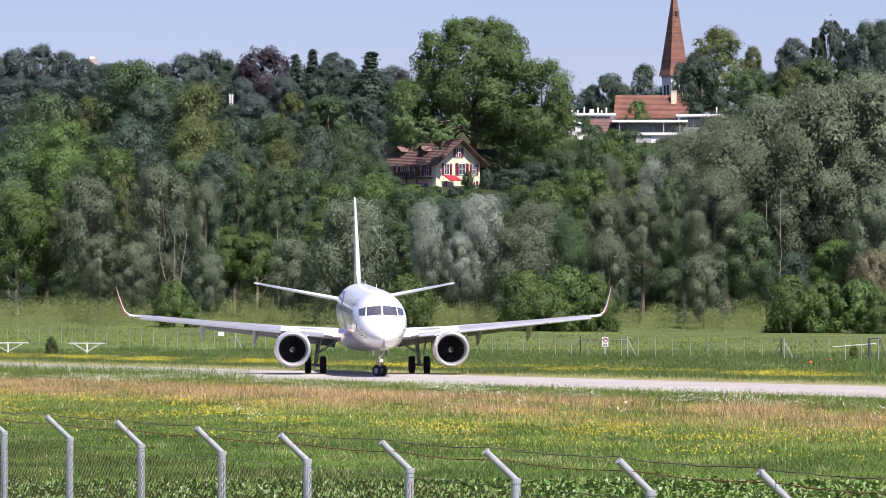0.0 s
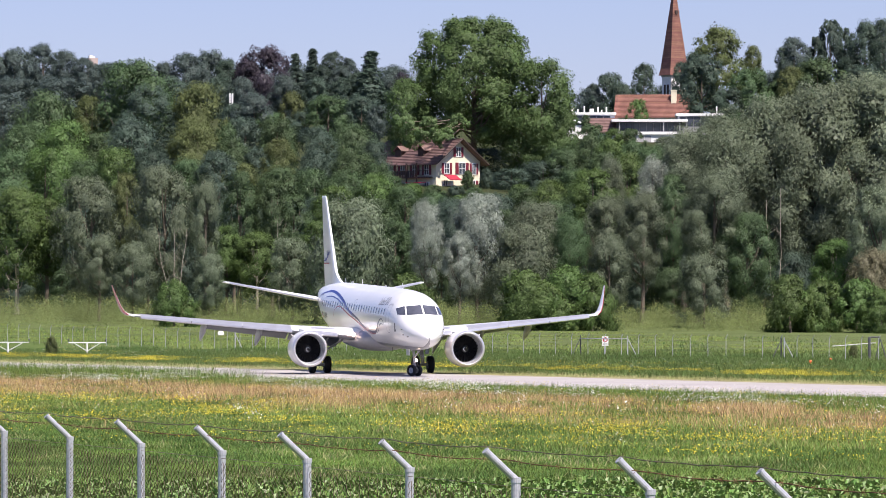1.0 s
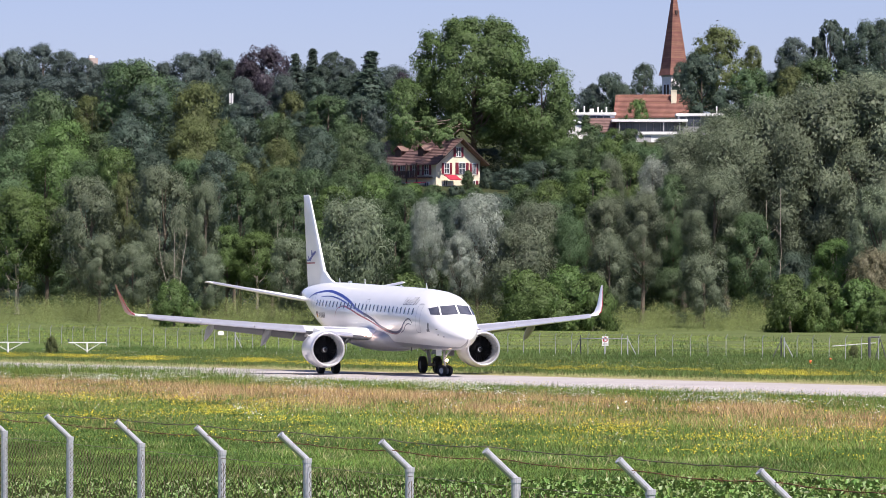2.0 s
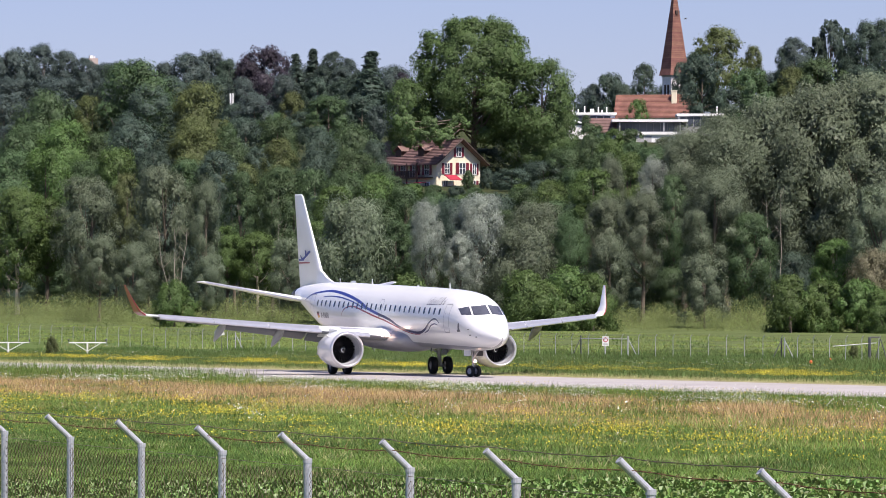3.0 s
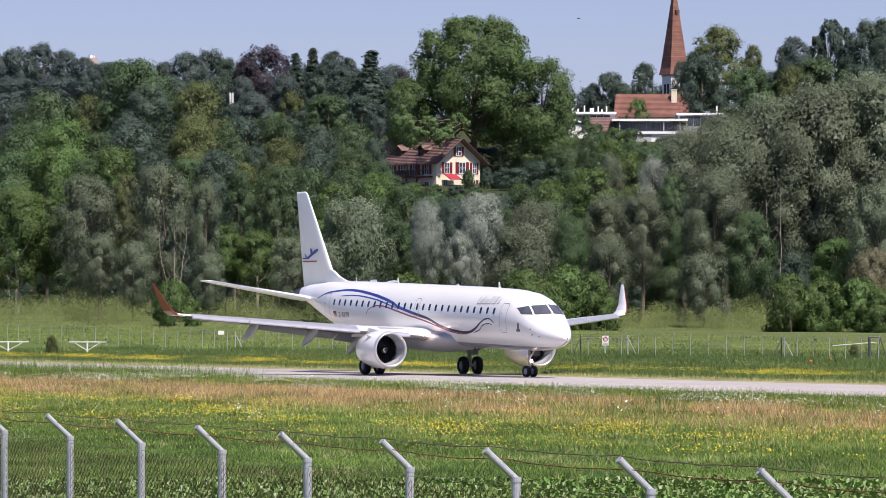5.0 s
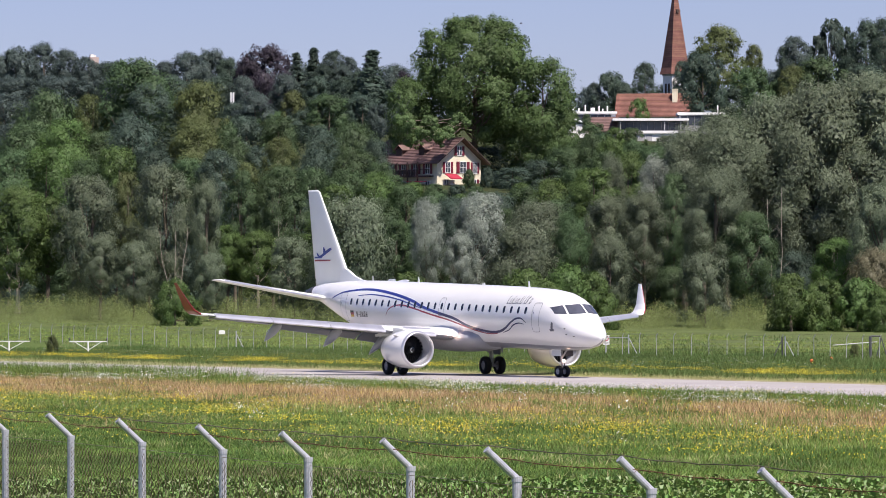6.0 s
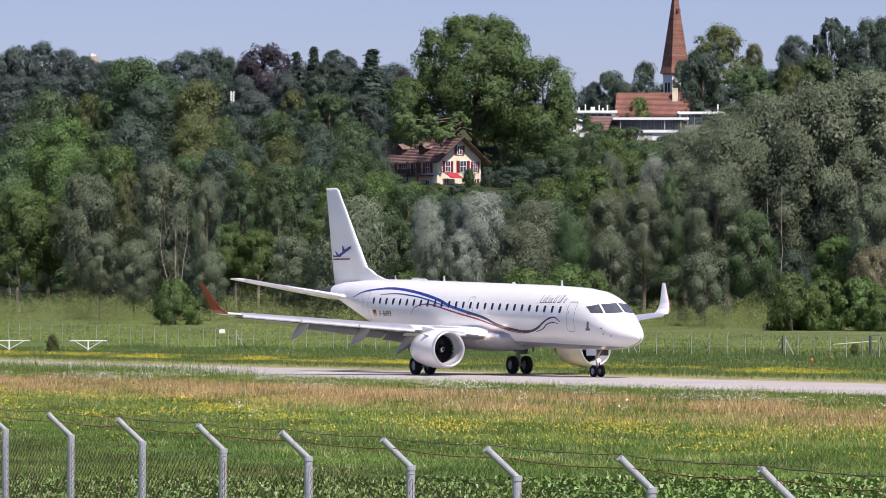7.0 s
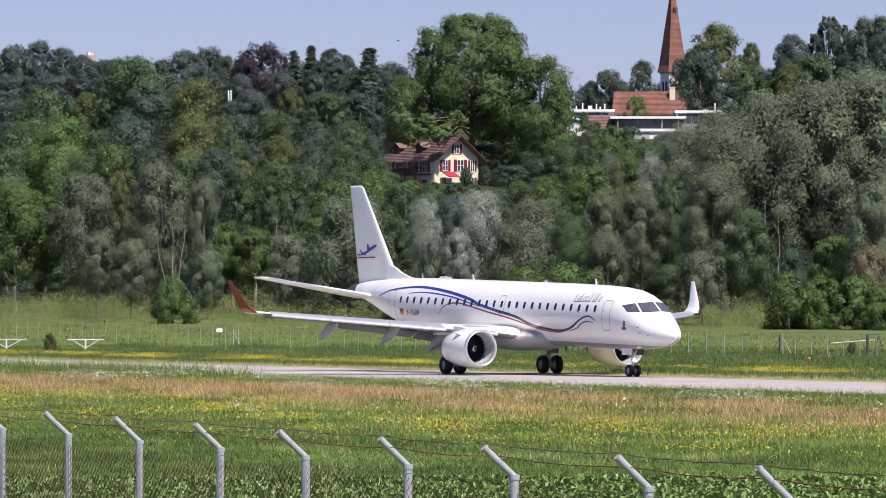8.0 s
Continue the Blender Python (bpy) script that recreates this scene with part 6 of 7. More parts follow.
def plant_wood():
    grow("shr0", -31.3, 427, 1.5, 1.25, "olive")
    grow("shr1", 30.6, 398, 1.0, 0.9, "olive")
    grow("shr0", -30.5, 605, 6.9, 5.9, "bright")
    grow("shr1", 9.3, 605, 8.1, 7.7, "bright")
    grow("shr0", 13.9, 606, 8.5, 8.3, "bright")
    grow("shr1", 17.0, 605, 7.8, 6.4, "bright")
    grow("shr0", 11.3, 604, 6.7, 8.3, "bright")
    grow("shr1", 39.4, 606, 7.6, 6.7, "bright")
    grow("shr0", 43.3, 610, 7.0, 7.4, "bright")
    grow("shr1", 47.3, 609, 7.1, 7.7, "bright")
    grow("shr0", 41.3, 609, 5.5, 7.7, "bright")
    grow("shr1", 49.7, 605, 6.0, 6.4, "bright")
    grow("shr0", -4.0, 607, 7.6, 7.1, "bright")
    grow("wil", -40.3, 625, 12.2, 4.8, "willow")
    grow("wil", -36.2, 624, 11.5, 5.6, "willow")
    grow("wil", -27.3, 624, 10.1, 4.5, "willow")
    grow("wil", -10.7, 624, 16.5, 11.9, "willow")
    grow("wil", -17.8, 629, 12.0, 6.4, "willow")
    grow("wil", 9.2, 628, 13.4, 10.3, "willow")
    grow("wil", 1.9, 628, 12.5, 4.4, "silver")
    grow("wil", 19.5, 628, 12.4, 5.8, "willow")
    grow("wil", 30.5, 624, 10.1, 7.2, "willow")
    grow("wil", 50.5, 627, 10.6, 7.6, "tan")
    grow("wil", 4.2, 641, 17.4, 8.0, "silver")
    grow("wil", 10.9, 642, 16.4, 9.1, "willow")
    grow("wil", 19.6, 642, 17.2, 6.5, "willow")
    grow("wil", 23.8, 638, 17.6, 6.6, "willow")
    grow("wil", 32.4, 641, 20.1, 9.0, "willow")
    grow("wil", 30.5, 641, 15.7, 4.6, "willow")
    grow("wil", 36.7, 640, 15.1, 8.0, "green")
    grow("wil", 51.9, 638, 18.3, 8.5, "willow")
    grow("wil", -2.0, 638, 16.6, 4.9, "silver")
    grow("wil", 15.2, 636, 14.8, 5.1, "green")
    grow("wil", -42.7, 641, 19.5, 9.1, "willow")
    grow("wil", -33.5, 640, 20.7, 9.1, "willow")
    grow("wil", -28.5, 638, 19.1, 4.6, "willow")
    grow("bro", -51.4, 644, 18.3, 9.0, "bright")
    grow("bro", -48.0, 647, 17.2, 6.3, "bright")
    grow("bro", 47.6, 645, 12.1, 6.9, "bright")
    grow("bro", -24.6, 647, 20.5, 5.2, "green")
    grow("bro", -20.7, 647, 19.5, 5.6, "green")
    grow("bro", -15.3, 645, 14.4, 5.4, "bright")
    grow("bro", -22.4, 644, 13.0, 6.5, "bright")
    grow("bro", -26.2, 646, 13.8, 4.7, "bright")
    grow("bro", -5.7, 645, 14.4, 5.1, "green")
    grow("bro", -0.3, 643, 11.1, 6.2, "green")
    grow("bro", -39.5, 667, 20.8, 5.1, "olive")
    grow("bro", -41.1, 670, 16.4, 5.7, "dark")
    grow("bro", -26.0, 665, 16.1, 4.8, "dark")
    grow("bro", -18.6, 665, 18.0, 6.1, "green")
    grow("bro", -13.7, 669, 19.2, 7.3, "bright")
    grow("bro", -8.2, 667, 17.6, 6.4, "green")
    grow("bro", -3.5, 668, 15.3, 4.8, "green")
    grow("bro", 7.5, 668, 16.2, 5.6, "green")
    grow("bro", 14.2, 667, 17.3, 5.6, "green")
    grow("bro", 18.9, 671, 21.4, 8.4, "bright")
    grow("bro", -54.2, 666, 14.2, 6.4, "green")
    grow("bro", 28.7, 667, 20.6, 5.2, "green")
    grow("wil", 26.7, 674, 22.6, 6.5, "silver")
    grow("wil", 21.2, 677, 22.9, 4.6, "willow")
    grow("wil", 30.6, 675, 26.2, 10.6, "willow")
    grow("wil", 35.8, 675, 28.3, 12.2, "willow")
    grow("wil", 41.7, 677, 30.4, 14.7, "willow")
    grow("wil", 47.6, 675, 31.9, 16.3, "willow")
    grow("wil", 54.5, 676, 33.2, 18.0, "willow")
    grow("wil", 39.2, 678, 24.3, 12.3, "willow")
    grow("wil", 45.3, 674, 25.0, 12.2, "willow")
    grow("wil", 52.5, 673, 26.4, 13.8, "willow")
    grow("wil", 31.5, 674, 21.4, 5.7, "willow")
    # inner rows all wear dark leaves, so colour deepens the wood's shade
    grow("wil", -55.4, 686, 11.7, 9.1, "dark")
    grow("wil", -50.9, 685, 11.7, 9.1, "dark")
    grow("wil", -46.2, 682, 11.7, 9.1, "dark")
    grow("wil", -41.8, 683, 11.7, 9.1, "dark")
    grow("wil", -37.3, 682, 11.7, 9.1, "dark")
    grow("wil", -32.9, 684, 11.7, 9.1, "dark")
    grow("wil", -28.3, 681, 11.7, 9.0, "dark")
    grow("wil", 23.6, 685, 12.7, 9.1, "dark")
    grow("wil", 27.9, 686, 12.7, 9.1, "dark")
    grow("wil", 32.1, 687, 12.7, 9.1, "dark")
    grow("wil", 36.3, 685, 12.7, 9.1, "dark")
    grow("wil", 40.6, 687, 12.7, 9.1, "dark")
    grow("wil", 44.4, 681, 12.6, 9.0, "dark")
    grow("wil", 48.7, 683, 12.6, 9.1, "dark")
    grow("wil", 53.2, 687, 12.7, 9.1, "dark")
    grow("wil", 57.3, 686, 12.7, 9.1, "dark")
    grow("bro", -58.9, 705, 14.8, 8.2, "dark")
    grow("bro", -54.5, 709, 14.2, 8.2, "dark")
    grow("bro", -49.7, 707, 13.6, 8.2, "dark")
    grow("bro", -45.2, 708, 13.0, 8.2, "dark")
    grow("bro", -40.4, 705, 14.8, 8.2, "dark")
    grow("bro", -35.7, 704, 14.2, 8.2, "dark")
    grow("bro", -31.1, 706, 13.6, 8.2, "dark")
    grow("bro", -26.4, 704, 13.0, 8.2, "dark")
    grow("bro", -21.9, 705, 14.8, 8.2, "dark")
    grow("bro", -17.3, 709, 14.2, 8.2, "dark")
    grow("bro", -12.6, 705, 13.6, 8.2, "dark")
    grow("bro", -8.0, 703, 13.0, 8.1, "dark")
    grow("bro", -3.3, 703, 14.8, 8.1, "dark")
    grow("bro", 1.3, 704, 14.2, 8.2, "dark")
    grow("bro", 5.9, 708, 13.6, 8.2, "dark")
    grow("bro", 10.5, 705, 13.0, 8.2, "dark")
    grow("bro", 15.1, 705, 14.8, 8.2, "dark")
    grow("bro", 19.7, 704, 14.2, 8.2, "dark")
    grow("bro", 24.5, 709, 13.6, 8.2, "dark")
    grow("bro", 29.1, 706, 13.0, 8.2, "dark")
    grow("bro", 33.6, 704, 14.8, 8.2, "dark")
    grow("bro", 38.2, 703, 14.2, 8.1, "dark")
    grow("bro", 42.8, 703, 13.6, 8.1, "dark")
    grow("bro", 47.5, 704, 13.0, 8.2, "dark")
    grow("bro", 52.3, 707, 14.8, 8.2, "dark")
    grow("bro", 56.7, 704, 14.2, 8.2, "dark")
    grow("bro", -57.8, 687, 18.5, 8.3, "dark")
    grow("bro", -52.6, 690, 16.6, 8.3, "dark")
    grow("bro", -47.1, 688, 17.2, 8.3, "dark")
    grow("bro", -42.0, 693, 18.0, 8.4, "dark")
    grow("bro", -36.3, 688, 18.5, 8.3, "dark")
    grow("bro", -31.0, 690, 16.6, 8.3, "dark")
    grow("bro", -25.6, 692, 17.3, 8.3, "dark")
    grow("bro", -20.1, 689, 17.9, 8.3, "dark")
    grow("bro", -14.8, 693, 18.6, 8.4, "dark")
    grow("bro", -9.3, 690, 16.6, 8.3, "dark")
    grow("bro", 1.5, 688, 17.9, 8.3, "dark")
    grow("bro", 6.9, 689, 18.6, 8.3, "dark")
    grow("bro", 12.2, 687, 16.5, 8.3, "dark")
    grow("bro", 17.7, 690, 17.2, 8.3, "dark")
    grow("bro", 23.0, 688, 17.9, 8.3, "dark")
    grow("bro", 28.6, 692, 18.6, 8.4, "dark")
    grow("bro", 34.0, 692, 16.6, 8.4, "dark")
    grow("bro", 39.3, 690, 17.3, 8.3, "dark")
    grow("bro", 44.5, 687, 17.9, 8.3, "dark")
    grow("bro", 50.0, 689, 18.5, 8.3, "dark")
    grow("bro", 55.4, 688, 16.6, 8.3, "dark")
    grow("far", -61.3, 758, 26.2, 10.1, "green")
    grow("far", -56.5, 758, 26.7, 9.2, "bright")
    grow("far", -51.2, 762, 24.9, 8.3, "green")
    grow("far", -46.4, 758, 26.7, 8.8, "bright")
    grow("far", -41.2, 757, 26.2, 8.2, "dark")
    grow("far", -36.6, 763, 25.2, 8.3, "green")
    grow("far", -32.1, 760, 26.3, 7.7, "dark")
    grow("far", -28.6, 763, 24.6, 7.4, "olive")
    grow("far", -23.2, 759, 24.0, 8.2, "green")
    grow("far", -18.7, 762, 23.8, 7.4, "green")
    grow("far", -14.0, 761, 23.5, 7.7, "green")
    grow("far", -9.8, 762, 23.1, 7.4, "bright")
    grow("far", -5.6, 761, 21.3, 6.4, "green")
    grow("far", -1.5, 760, 20.3, 6.4, "green")
    grow("far", 2.5, 758, 19.9, 5.5, "bright")
    grow("far", 6.9, 758, 20.0, 6.4, "green")
    grow("far", 11.4, 762, 21.2, 7.4, "green")
    grow("far", 15.2, 762, 22.2, 7.4, "bright")
    grow("far", 19.0, 763, 23.8, 7.4, "green")
    grow("far", 22.6, 759, 26.1, 7.3, "green")
    grow("far", 26.3, 761, 26.1, 7.3, "bright")
    grow("far", 29.5, 762, 26.8, 6.4, "green")
    grow("far", 32.7, 761, 27.1, 6.4, "green")
    grow("far", -63.5, 812, 31.8, 10.8, "green")
    grow("far", -57.6, 810, 32.4, 10.8, "bright")
    grow("far", -52.7, 811, 30.5, 7.8, "green")
    grow("far", -47.4, 811, 32.8, 10.8, "dark")
    grow("far", -37.6, 809, 31.7, 10.7, "olive")
    grow("far", -41.6, 813, 29.7, 6.9, "dark")
    grow("far", -32.2, 813, 29.9, 7.8, "green")
    grow("far", -24.8, 807, 29.5, 6.4, "olive")
    grow("far", -28.6, 813, 28.4, 5.9, "dark")
    grow("far", -19.3, 813, 28.0, 7.8, "dark")
    grow("far", -13.6, 811, 27.8, 8.8, "green")
    grow("far", -9.7, 807, 25.8, 5.8, "green")
    grow("far", -70.3, 858, 38.3, 9.3, "blue")
    grow("far", -63.4, 854, 38.3, 13.4, "green")
    grow("far", -56.9, 859, 38.1, 7.3, "olive")
    grow("far", -49.5, 857, 43.6, 15.1, "green")
    grow("far", -47.2, 853, 39.7, 10.3, "dark")
    grow("far", -39.2, 854, 40.0, 10.9, "olive")
    grow("far", -32.1, 857, 34.6, 8.3, "dark")
    grow("far", -26.7, 856, 34.4, 8.3, "green")
    grow("far", -20.3, 857, 33.0, 9.3, "dark")
    grow("far", -14.5, 859, 33.4, 10.4, "green")
    grow("far", -11.0, 854, 30.7, 6.2, "dark")
    grow("far", -34.7, 853, 33.6, 5.1, "green")
    grow("far", -9.7, 978, 28.2, 5.9, "green")
    grow("far", -14.8, 972, 35.1, 8.2, "dark")
    grow("far", -5.6, 977, 25.9, 4.7, "green")
    grow("far", 12.5, 973, 29.3, 9.4, "dark")
    grow("far", 18.2, 977, 30.9, 10.6, "dark")
    grow("far", 22.8, 977, 33.4, 9.4, "green")
    grow("far", 27.0, 977, 35.6, 8.3, "green")
    grow("far", 16.1, 975, 27.1, 8.2, "green")
    grow("far", 22.3, 977, 28.4, 10.6, "green")
    grow("far", 30.5, 973, 34.7, 7.0, "bright")
    grow("far", 34.7, 976, 34.4, 7.1, "green")
    grow("far", 39.3, 974, 33.7, 7.8, "green")
    grow("shr1", -9.0, 907, 25.3, 5.8, "green")
    grow("shr0", -5.2, 907, 25.1, 5.4, "bright")
    grow("shr1", -1.5, 905, 24.8, 5.2, "green")
    grow("shr0", 2.1, 905, 24.6, 5.0, "dark")
    grow("shr1", 5.5, 902, 24.3, 5.0, "green")
    grow("shr0", 13.0, 902, 24.8, 5.3, "bright")
    grow("shr1", 16.4, 906, 25.6, 6.7, "dark")
    grow("shr0", -7.1, 905, 23.7, 7.7, "green")
    grow("shr1", -2.3, 907, 23.4, 7.7, "bright")
    grow("shr0", 2.7, 906, 23.1, 8.1, "green")
    grow("shr1", 7.8, 903, 23.3, 8.0, "green")
    grow("shr0", 13.5, 904, 23.7, 8.0, "bright")
    grow("shr1", 18.0, 907, 24.9, 5.8, "green")
    grow("shr0", 10.6, 985, 27.5, 3.8, "dark")
    grow("shr1", 4.6, 982, 29.3, 2.9, "green")
    grow("shr0", 8.1, 987, 29.7, 3.6, "dark")
    grow("shr1", 13.7, 987, 28.0, 4.2, "green")
    grow("hil", 57.5, 1290, 63.5, 5.6, "dark")
    make_low_bough(grow("pla0", 5.8, 1016, 59.0, 26.5, "plane"))
    grow("far", 18.6, 1012, 51.3, 15.1, "plane")
    grow("far", 21.6, 1014, 45.4, 9.8, "plane")
    grow("far", -6.7, 1013, 47.6, 10.3, "plane")
    grow("far", -3.4, 1016, 43.6, 8.6, "plane")
    grow("far", 17.3, 1013, 42.2, 14.7, "plane")
    grow("far", 21.5, 1012, 37.9, 9.8, "plane")
    grow("far", -5.3, 1030, 42.8, 8.7, "plane")
    grow("far", 15.4, 1033, 38.6, 12.5, "dark")
    grow("far", 8.3, 1028, 34.9, 8.7, "dark")
    grow("far", 20.2, 1028, 34.3, 8.7, "dark")
    grow("hil", -91.4, 1131, 46.7, 13.6, "blue")
    grow("hil", -83.2, 1132, 45.5, 13.7, "dark")
    grow("hil", -72.3, 1130, 44.8, 12.3, "dark")
    grow("hil", -39.9, 1130, 49.2, 11.5, "blue")
    grow("hil", -44.1, 1132, 47.2, 8.2, "dark")
    grow("hil", -32.2, 1132, 49.6, 7.6, "olive")
    grow("hil", -24.3, 1127, 48.7, 12.0, "green")
    grow("hil", -17.3, 1132, 48.9, 10.9, "dark")
    grow("hil", -13.4, 1128, 46.6, 8.2, "blue")
    grow("hil", -29.2, 1129, 45.4, 10.9, "dark")
    grow("hil", -22.0, 1132, 44.1, 12.3, "dark")
    grow("hil", -36.3, 1130, 45.4, 10.9, "green")
    grow("hil", 30.3, 1092, 41.5, 7.4, "green")
    grow("hil", 35.0, 1088, 40.5, 5.5, "bright")
    grow("hil", 38.8, 1092, 40.5, 5.8, "green")
    grow("hil", 32.7, 1088, 39.3, 5.3, "green")
    grow("hil", 45.6, 1088, 38.9, 6.6, "willow")
    grow("hil", 50.3, 1090, 39.3, 7.9, "dark")
    grow("hil", 57.2, 1089, 42.8, 11.8, "green")
    grow("hil", 65.3, 1090, 44.0, 11.8, "dark")
    grow("hil", 73.5, 1092, 45.2, 11.9, "green")
    grow("hil", 82.7, 1091, 46.3, 11.9, "dark")
    grow("hil", 89.3, 1087, 47.3, 10.5, "green")
    grow("hil", 43.2, 1185, 50.2, 5.7, "bright")
    grow("hil", 30.5, 1140, 45.2, 2.8, "green")
    grow("hil", 58.6, 1209, 61.4, 13.4, "dark")
    grow("hil", 69.3, 1210, 57.9, 12.6, "green")
    grow("hil", 64.8, 1210, 53.5, 11.7, "dark")
    grow("hil", 76.4, 1211, 55.4, 11.7, "green")
    grow("hil", 84.7, 1210, 60.2, 18.4, "green")
    grow("hil", 95.3, 1207, 58.5, 16.0, "dark")
    grow("hil", 78.8, 1208, 58.6, 8.7, "olive")
    grow("hil", 41.2, 1332, 62.4, 10.9, "dark")
    grow("hil", 68.7, 1329, 73.9, 16.7, "olive")
    grow("hil", 77.4, 1332, 69.5, 6.7, "olive")
    grow("hil", 64.3, 1333, 69.0, 9.7, "olive")
    grow("hil", 87.5, 1331, 71.5, 10.9, "blue")
    grow("hil", 85.1, 1331, 69.2, 6.4, "dark")
    grow("hil", 105.8, 1331, 75.4, 13.5, "dark")
    grow("hil", 109.4, 1329, 75.9, 9.6, "dark")
    grow("hil", 101.8, 1332, 70.7, 9.6, "dark")
    grow("hil", 44.5, 1330, 59.9, 9.6, "dark")
    grow("hil", 37.5, 1332, 60.0, 5.8, "blue")
    grow("hil", 50.3, 1334, 65.1, 8.4, "dark")
    grow("pin0", 97.1, 1337, 76.3, 8.8, "conifer")
    grow("pin1", 100.5, 1337, 74.3, 6.2, "dark")
    grow("pin0", 93.6, 1336, 72.0, 6.2, "conifer")
    grow("con0", -16.3, 1200, 61.7, 15.2, "dark")
    grow("hil", -18.4, 1205, 57.1, 11.6, "dark")
    grow("hil", -46.5, 1390, 71.7, 18.8, "copper")
    grow("hil", -50.5, 1388, 68.2, 11.7, "copper")
    # skyline trees: haze of the distance sits in their blue leaf colour
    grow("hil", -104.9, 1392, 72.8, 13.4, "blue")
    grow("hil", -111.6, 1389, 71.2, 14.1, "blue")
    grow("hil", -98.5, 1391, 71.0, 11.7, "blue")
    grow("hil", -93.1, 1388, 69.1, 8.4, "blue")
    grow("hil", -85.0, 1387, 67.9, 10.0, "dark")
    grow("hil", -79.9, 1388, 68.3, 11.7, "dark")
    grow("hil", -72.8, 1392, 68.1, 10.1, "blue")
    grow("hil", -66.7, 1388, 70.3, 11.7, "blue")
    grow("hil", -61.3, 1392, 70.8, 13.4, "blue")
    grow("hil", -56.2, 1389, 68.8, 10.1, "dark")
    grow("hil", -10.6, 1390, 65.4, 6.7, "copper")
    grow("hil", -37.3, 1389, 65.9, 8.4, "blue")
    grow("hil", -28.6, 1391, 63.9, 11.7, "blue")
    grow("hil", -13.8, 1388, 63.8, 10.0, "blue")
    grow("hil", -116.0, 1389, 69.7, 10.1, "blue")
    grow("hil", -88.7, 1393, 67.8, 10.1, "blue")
    grow("con0", -37.0, 1343, 68.0, 9.1, "conifer")
    grow("con1", -32.9, 1346, 69.5, 10.5, "conifer")
    grow("hil", -27.9, 1344, 68.6, 8.8, "conifer")
    grow("hil", -23.8, 1344, 67.0, 6.5, "blue")
    grow("hil", -30.1, 1342, 64.9, 8.1, "conifer")
    grow("hil", -25.6, 1342, 64.6, 9.7, "blue")
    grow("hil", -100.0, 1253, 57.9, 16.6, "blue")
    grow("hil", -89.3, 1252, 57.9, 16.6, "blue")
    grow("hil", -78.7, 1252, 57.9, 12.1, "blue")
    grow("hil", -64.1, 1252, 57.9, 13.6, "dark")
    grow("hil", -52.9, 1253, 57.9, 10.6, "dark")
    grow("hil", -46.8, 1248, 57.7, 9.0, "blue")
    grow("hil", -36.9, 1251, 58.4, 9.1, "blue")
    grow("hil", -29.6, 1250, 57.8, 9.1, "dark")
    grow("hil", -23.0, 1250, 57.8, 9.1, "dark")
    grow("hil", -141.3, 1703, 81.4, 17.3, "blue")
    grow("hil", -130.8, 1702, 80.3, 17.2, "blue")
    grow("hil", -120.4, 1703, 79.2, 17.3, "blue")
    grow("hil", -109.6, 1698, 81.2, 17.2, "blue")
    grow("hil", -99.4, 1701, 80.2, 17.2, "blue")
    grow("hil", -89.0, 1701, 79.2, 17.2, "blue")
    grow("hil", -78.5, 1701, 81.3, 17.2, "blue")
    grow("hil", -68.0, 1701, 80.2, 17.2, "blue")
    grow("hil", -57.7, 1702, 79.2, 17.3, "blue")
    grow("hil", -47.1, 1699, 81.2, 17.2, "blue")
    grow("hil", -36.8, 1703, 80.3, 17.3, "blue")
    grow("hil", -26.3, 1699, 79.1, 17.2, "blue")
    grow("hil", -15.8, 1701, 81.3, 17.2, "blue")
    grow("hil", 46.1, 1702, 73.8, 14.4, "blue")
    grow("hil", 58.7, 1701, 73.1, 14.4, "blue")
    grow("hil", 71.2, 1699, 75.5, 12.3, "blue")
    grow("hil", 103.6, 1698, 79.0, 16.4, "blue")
    # low trees, mostly dark-leaved in place of the shade between the trunks
    grow("wil", 24.3, 668, 9.5, 7.4, "dark")
    grow("wil", 28.4, 667, 9.0, 7.1, "green")
    grow("wil", 40.2, 668, 9.0, 7.1, "dark")
    grow("wil", 43.5, 667, 10.7, 7.1, "dark")
    grow("wil", -54.0, 668, 9.8, 7.8, "dark")
    grow("wil", -47.6, 667, 9.2, 7.8, "green")
    grow("wil", -36.9, 668, 9.0, 6.4, "dark")
    grow("wil", -15.8, 668, 9.3, 6.4, "green")
    make_bare_tree(-31.7, 634, 11.1, 0.22, 3, 3)
    make_bare_tree(-28.4, 650, 15.0, 0.04, 2, 4)
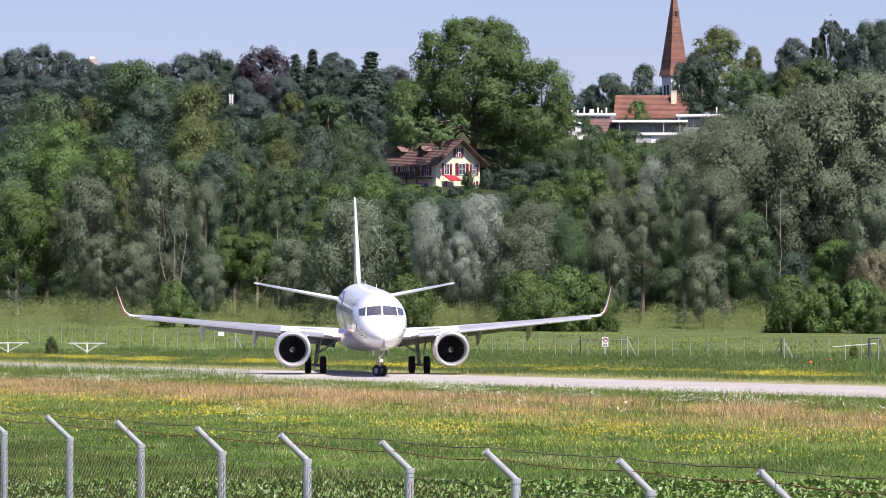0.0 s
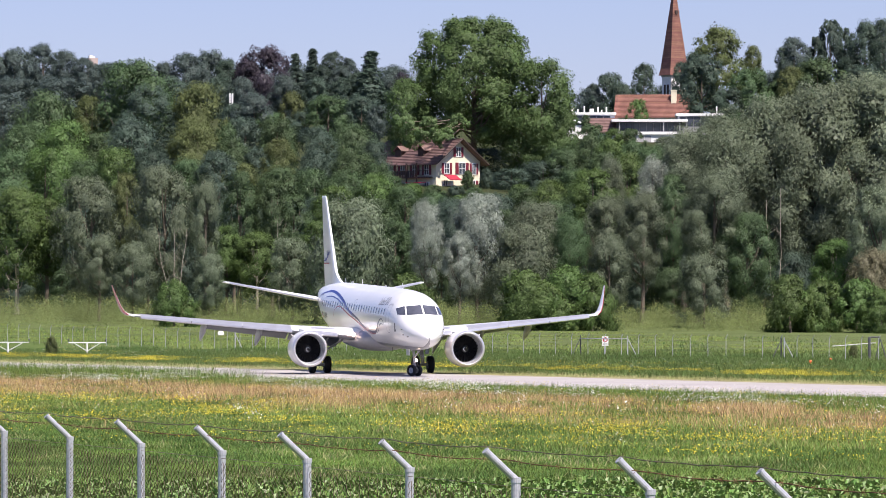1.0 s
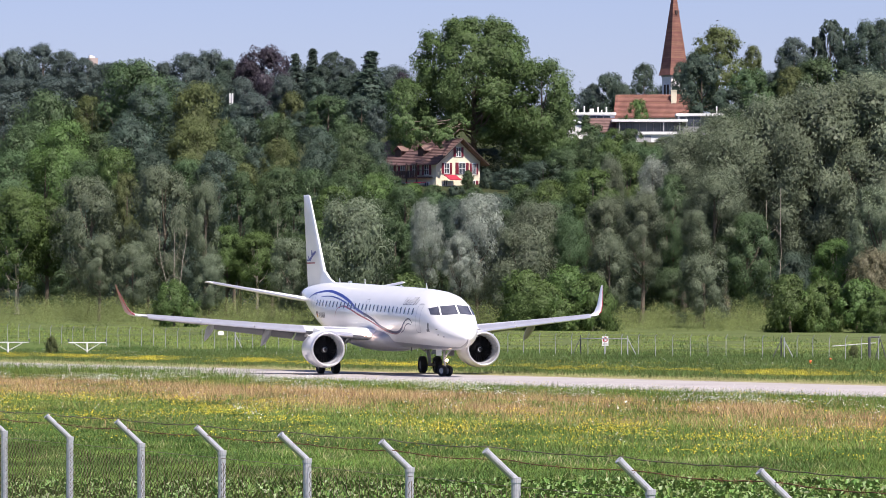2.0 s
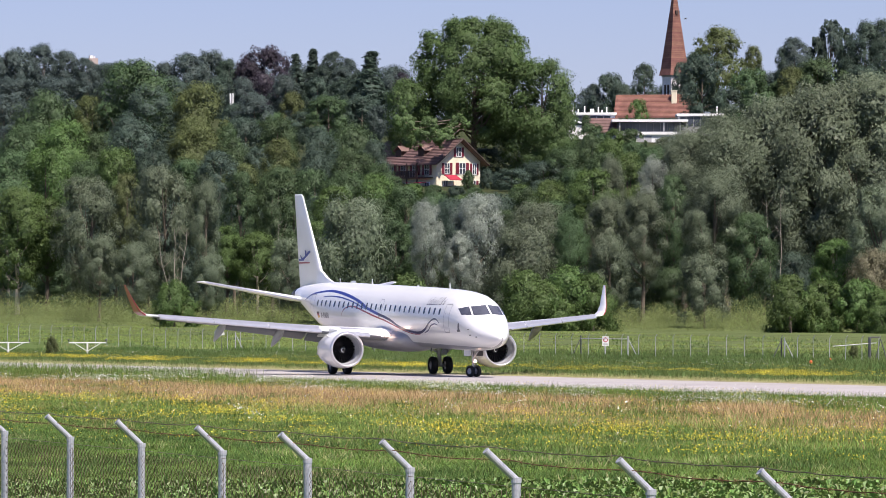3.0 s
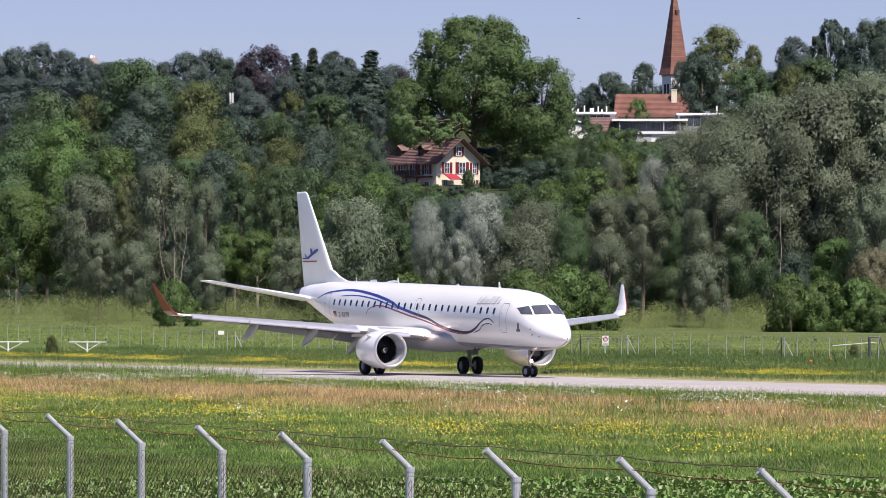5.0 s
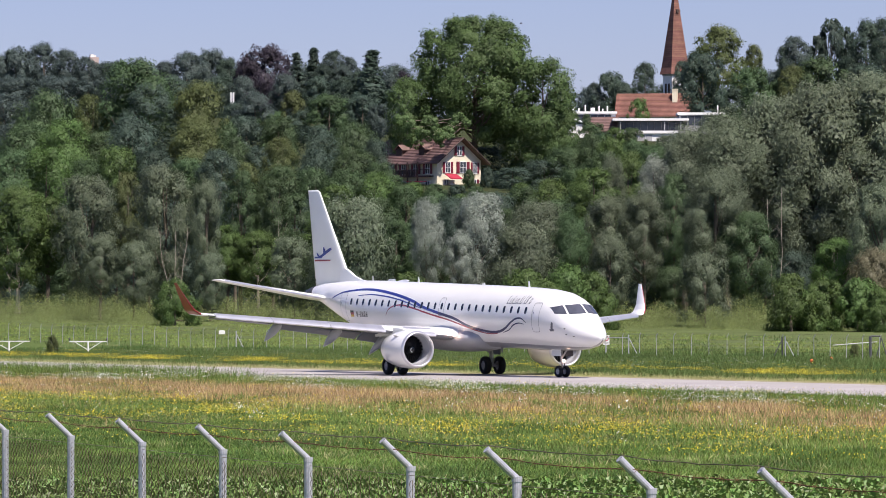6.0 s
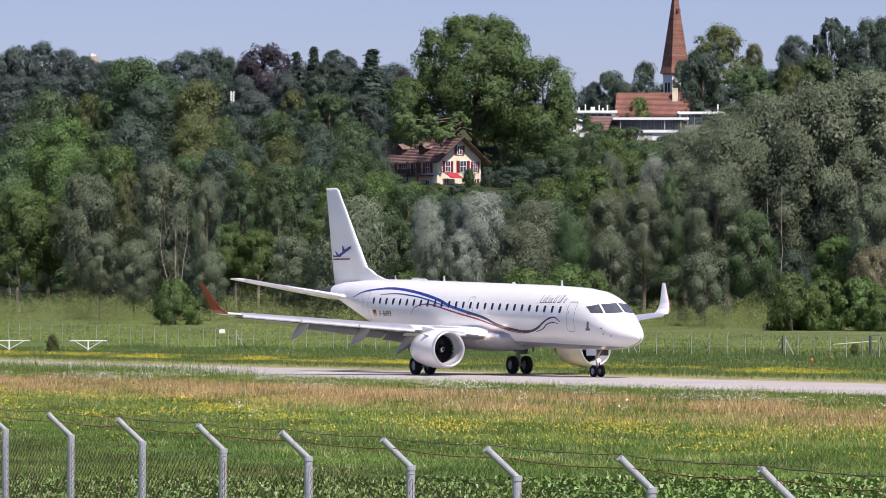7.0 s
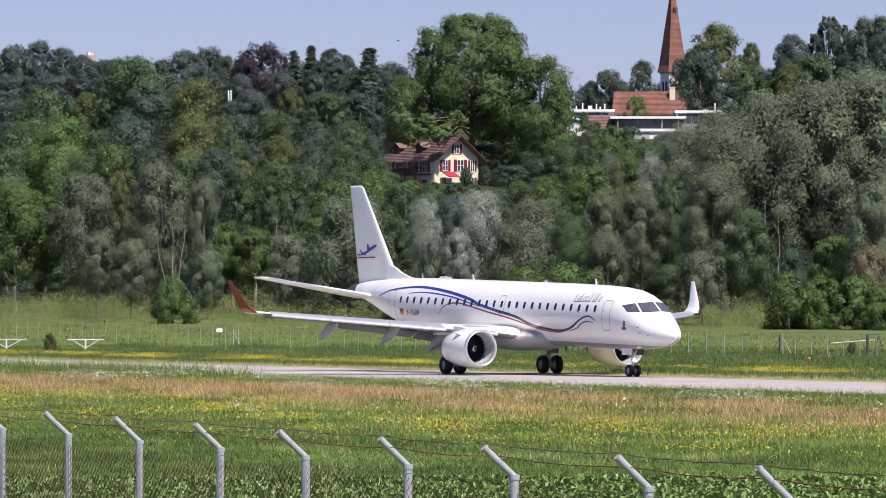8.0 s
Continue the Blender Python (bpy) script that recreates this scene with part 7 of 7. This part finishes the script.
    make_bare_tree(-25.0, 650, 15.5, 0.06, 3, 5)
    make_bare_tree(-19.7, 640, 12.4, 0.02, 1, 6)
    make_bare_tree(41.3, 662, 16.5, 0.05, 2, 7)


plant_wood()
make_meadow()


# ---- what moves ----
def taxi(t):
    """Heading in degrees and speed of the aircraft at t seconds."""
    u = t / 8
    return 3.5885 + 8.0865 * t - 1.2887 * t * t + 8 * t * (1.0918 * u * u - 0.4238 * u ** 3), 2.0725 - 0.8967 * u + 2.7943 * u * u


def motions():
    x, y, gone = -4.312, 305.116, 0.0
    n, sub = 64, 5
    jet_rows, steer_rows, rolled = [], [], []
    for i in range(n + 1):
        t = 8.0 * i / n
        a, v = taxi(t)
        rate = (taxi(t + 0.01)[0] - taxi(t - 0.01)[0]) / 0.02
        # local x is the heading: (sin a, -cos a)
        jet_rows.append((t, pose(x, y, 0.03, 0, 0, a - 90)))
        steer_rows.append((t, pose(13.83, 0, 0, 0, 0, math.degrees(math.atan2(13.83 * radians(rate), v)))))
        rolled.append((t, gone))
        for k in range(sub):
            tt = t + 8.0 / n * (k + 0.5) / sub
            a, v = taxi(tt)
            d = v * 8.0 / n / sub
            x, y, gone = x + d * math.sin(radians(a)), y - d * math.cos(radians(a)), gone + d
    walk(JET, jet_rows[::2])
    walk(NOSE_GEAR, steer_rows[::2])
    for ob in JET.children_recursive:
        if ob.name.startswith("main_wheel") or ob.name.startswith("nose_wheel"):
            r = 0.49 if ob.name.startswith("main") else 0.31
            p = ob.location.copy()
            walk(ob, [(t, Matrix.Translation(p) @ Matrix.Rotation(g / r, 4, "Y")) for t, g in rolled])
    walk(BIRD, [(0, pose(80, 1100, 64.5, 0, 0, 170)), (1, pose(56.0, 1100, 62.9, 0, 0, 175)), (1.5, pose(57.5, 1100, 63.0, 0, 0, 178)), (3.5, pose(45.0, 1100, 63.7, 0, 0, 180)), (4.5, pose(33.8, 1100, 63.7, 0, 0, 180)), (8, pose(-9, 1100, 58.4, 0, 0, 185))])


motions()
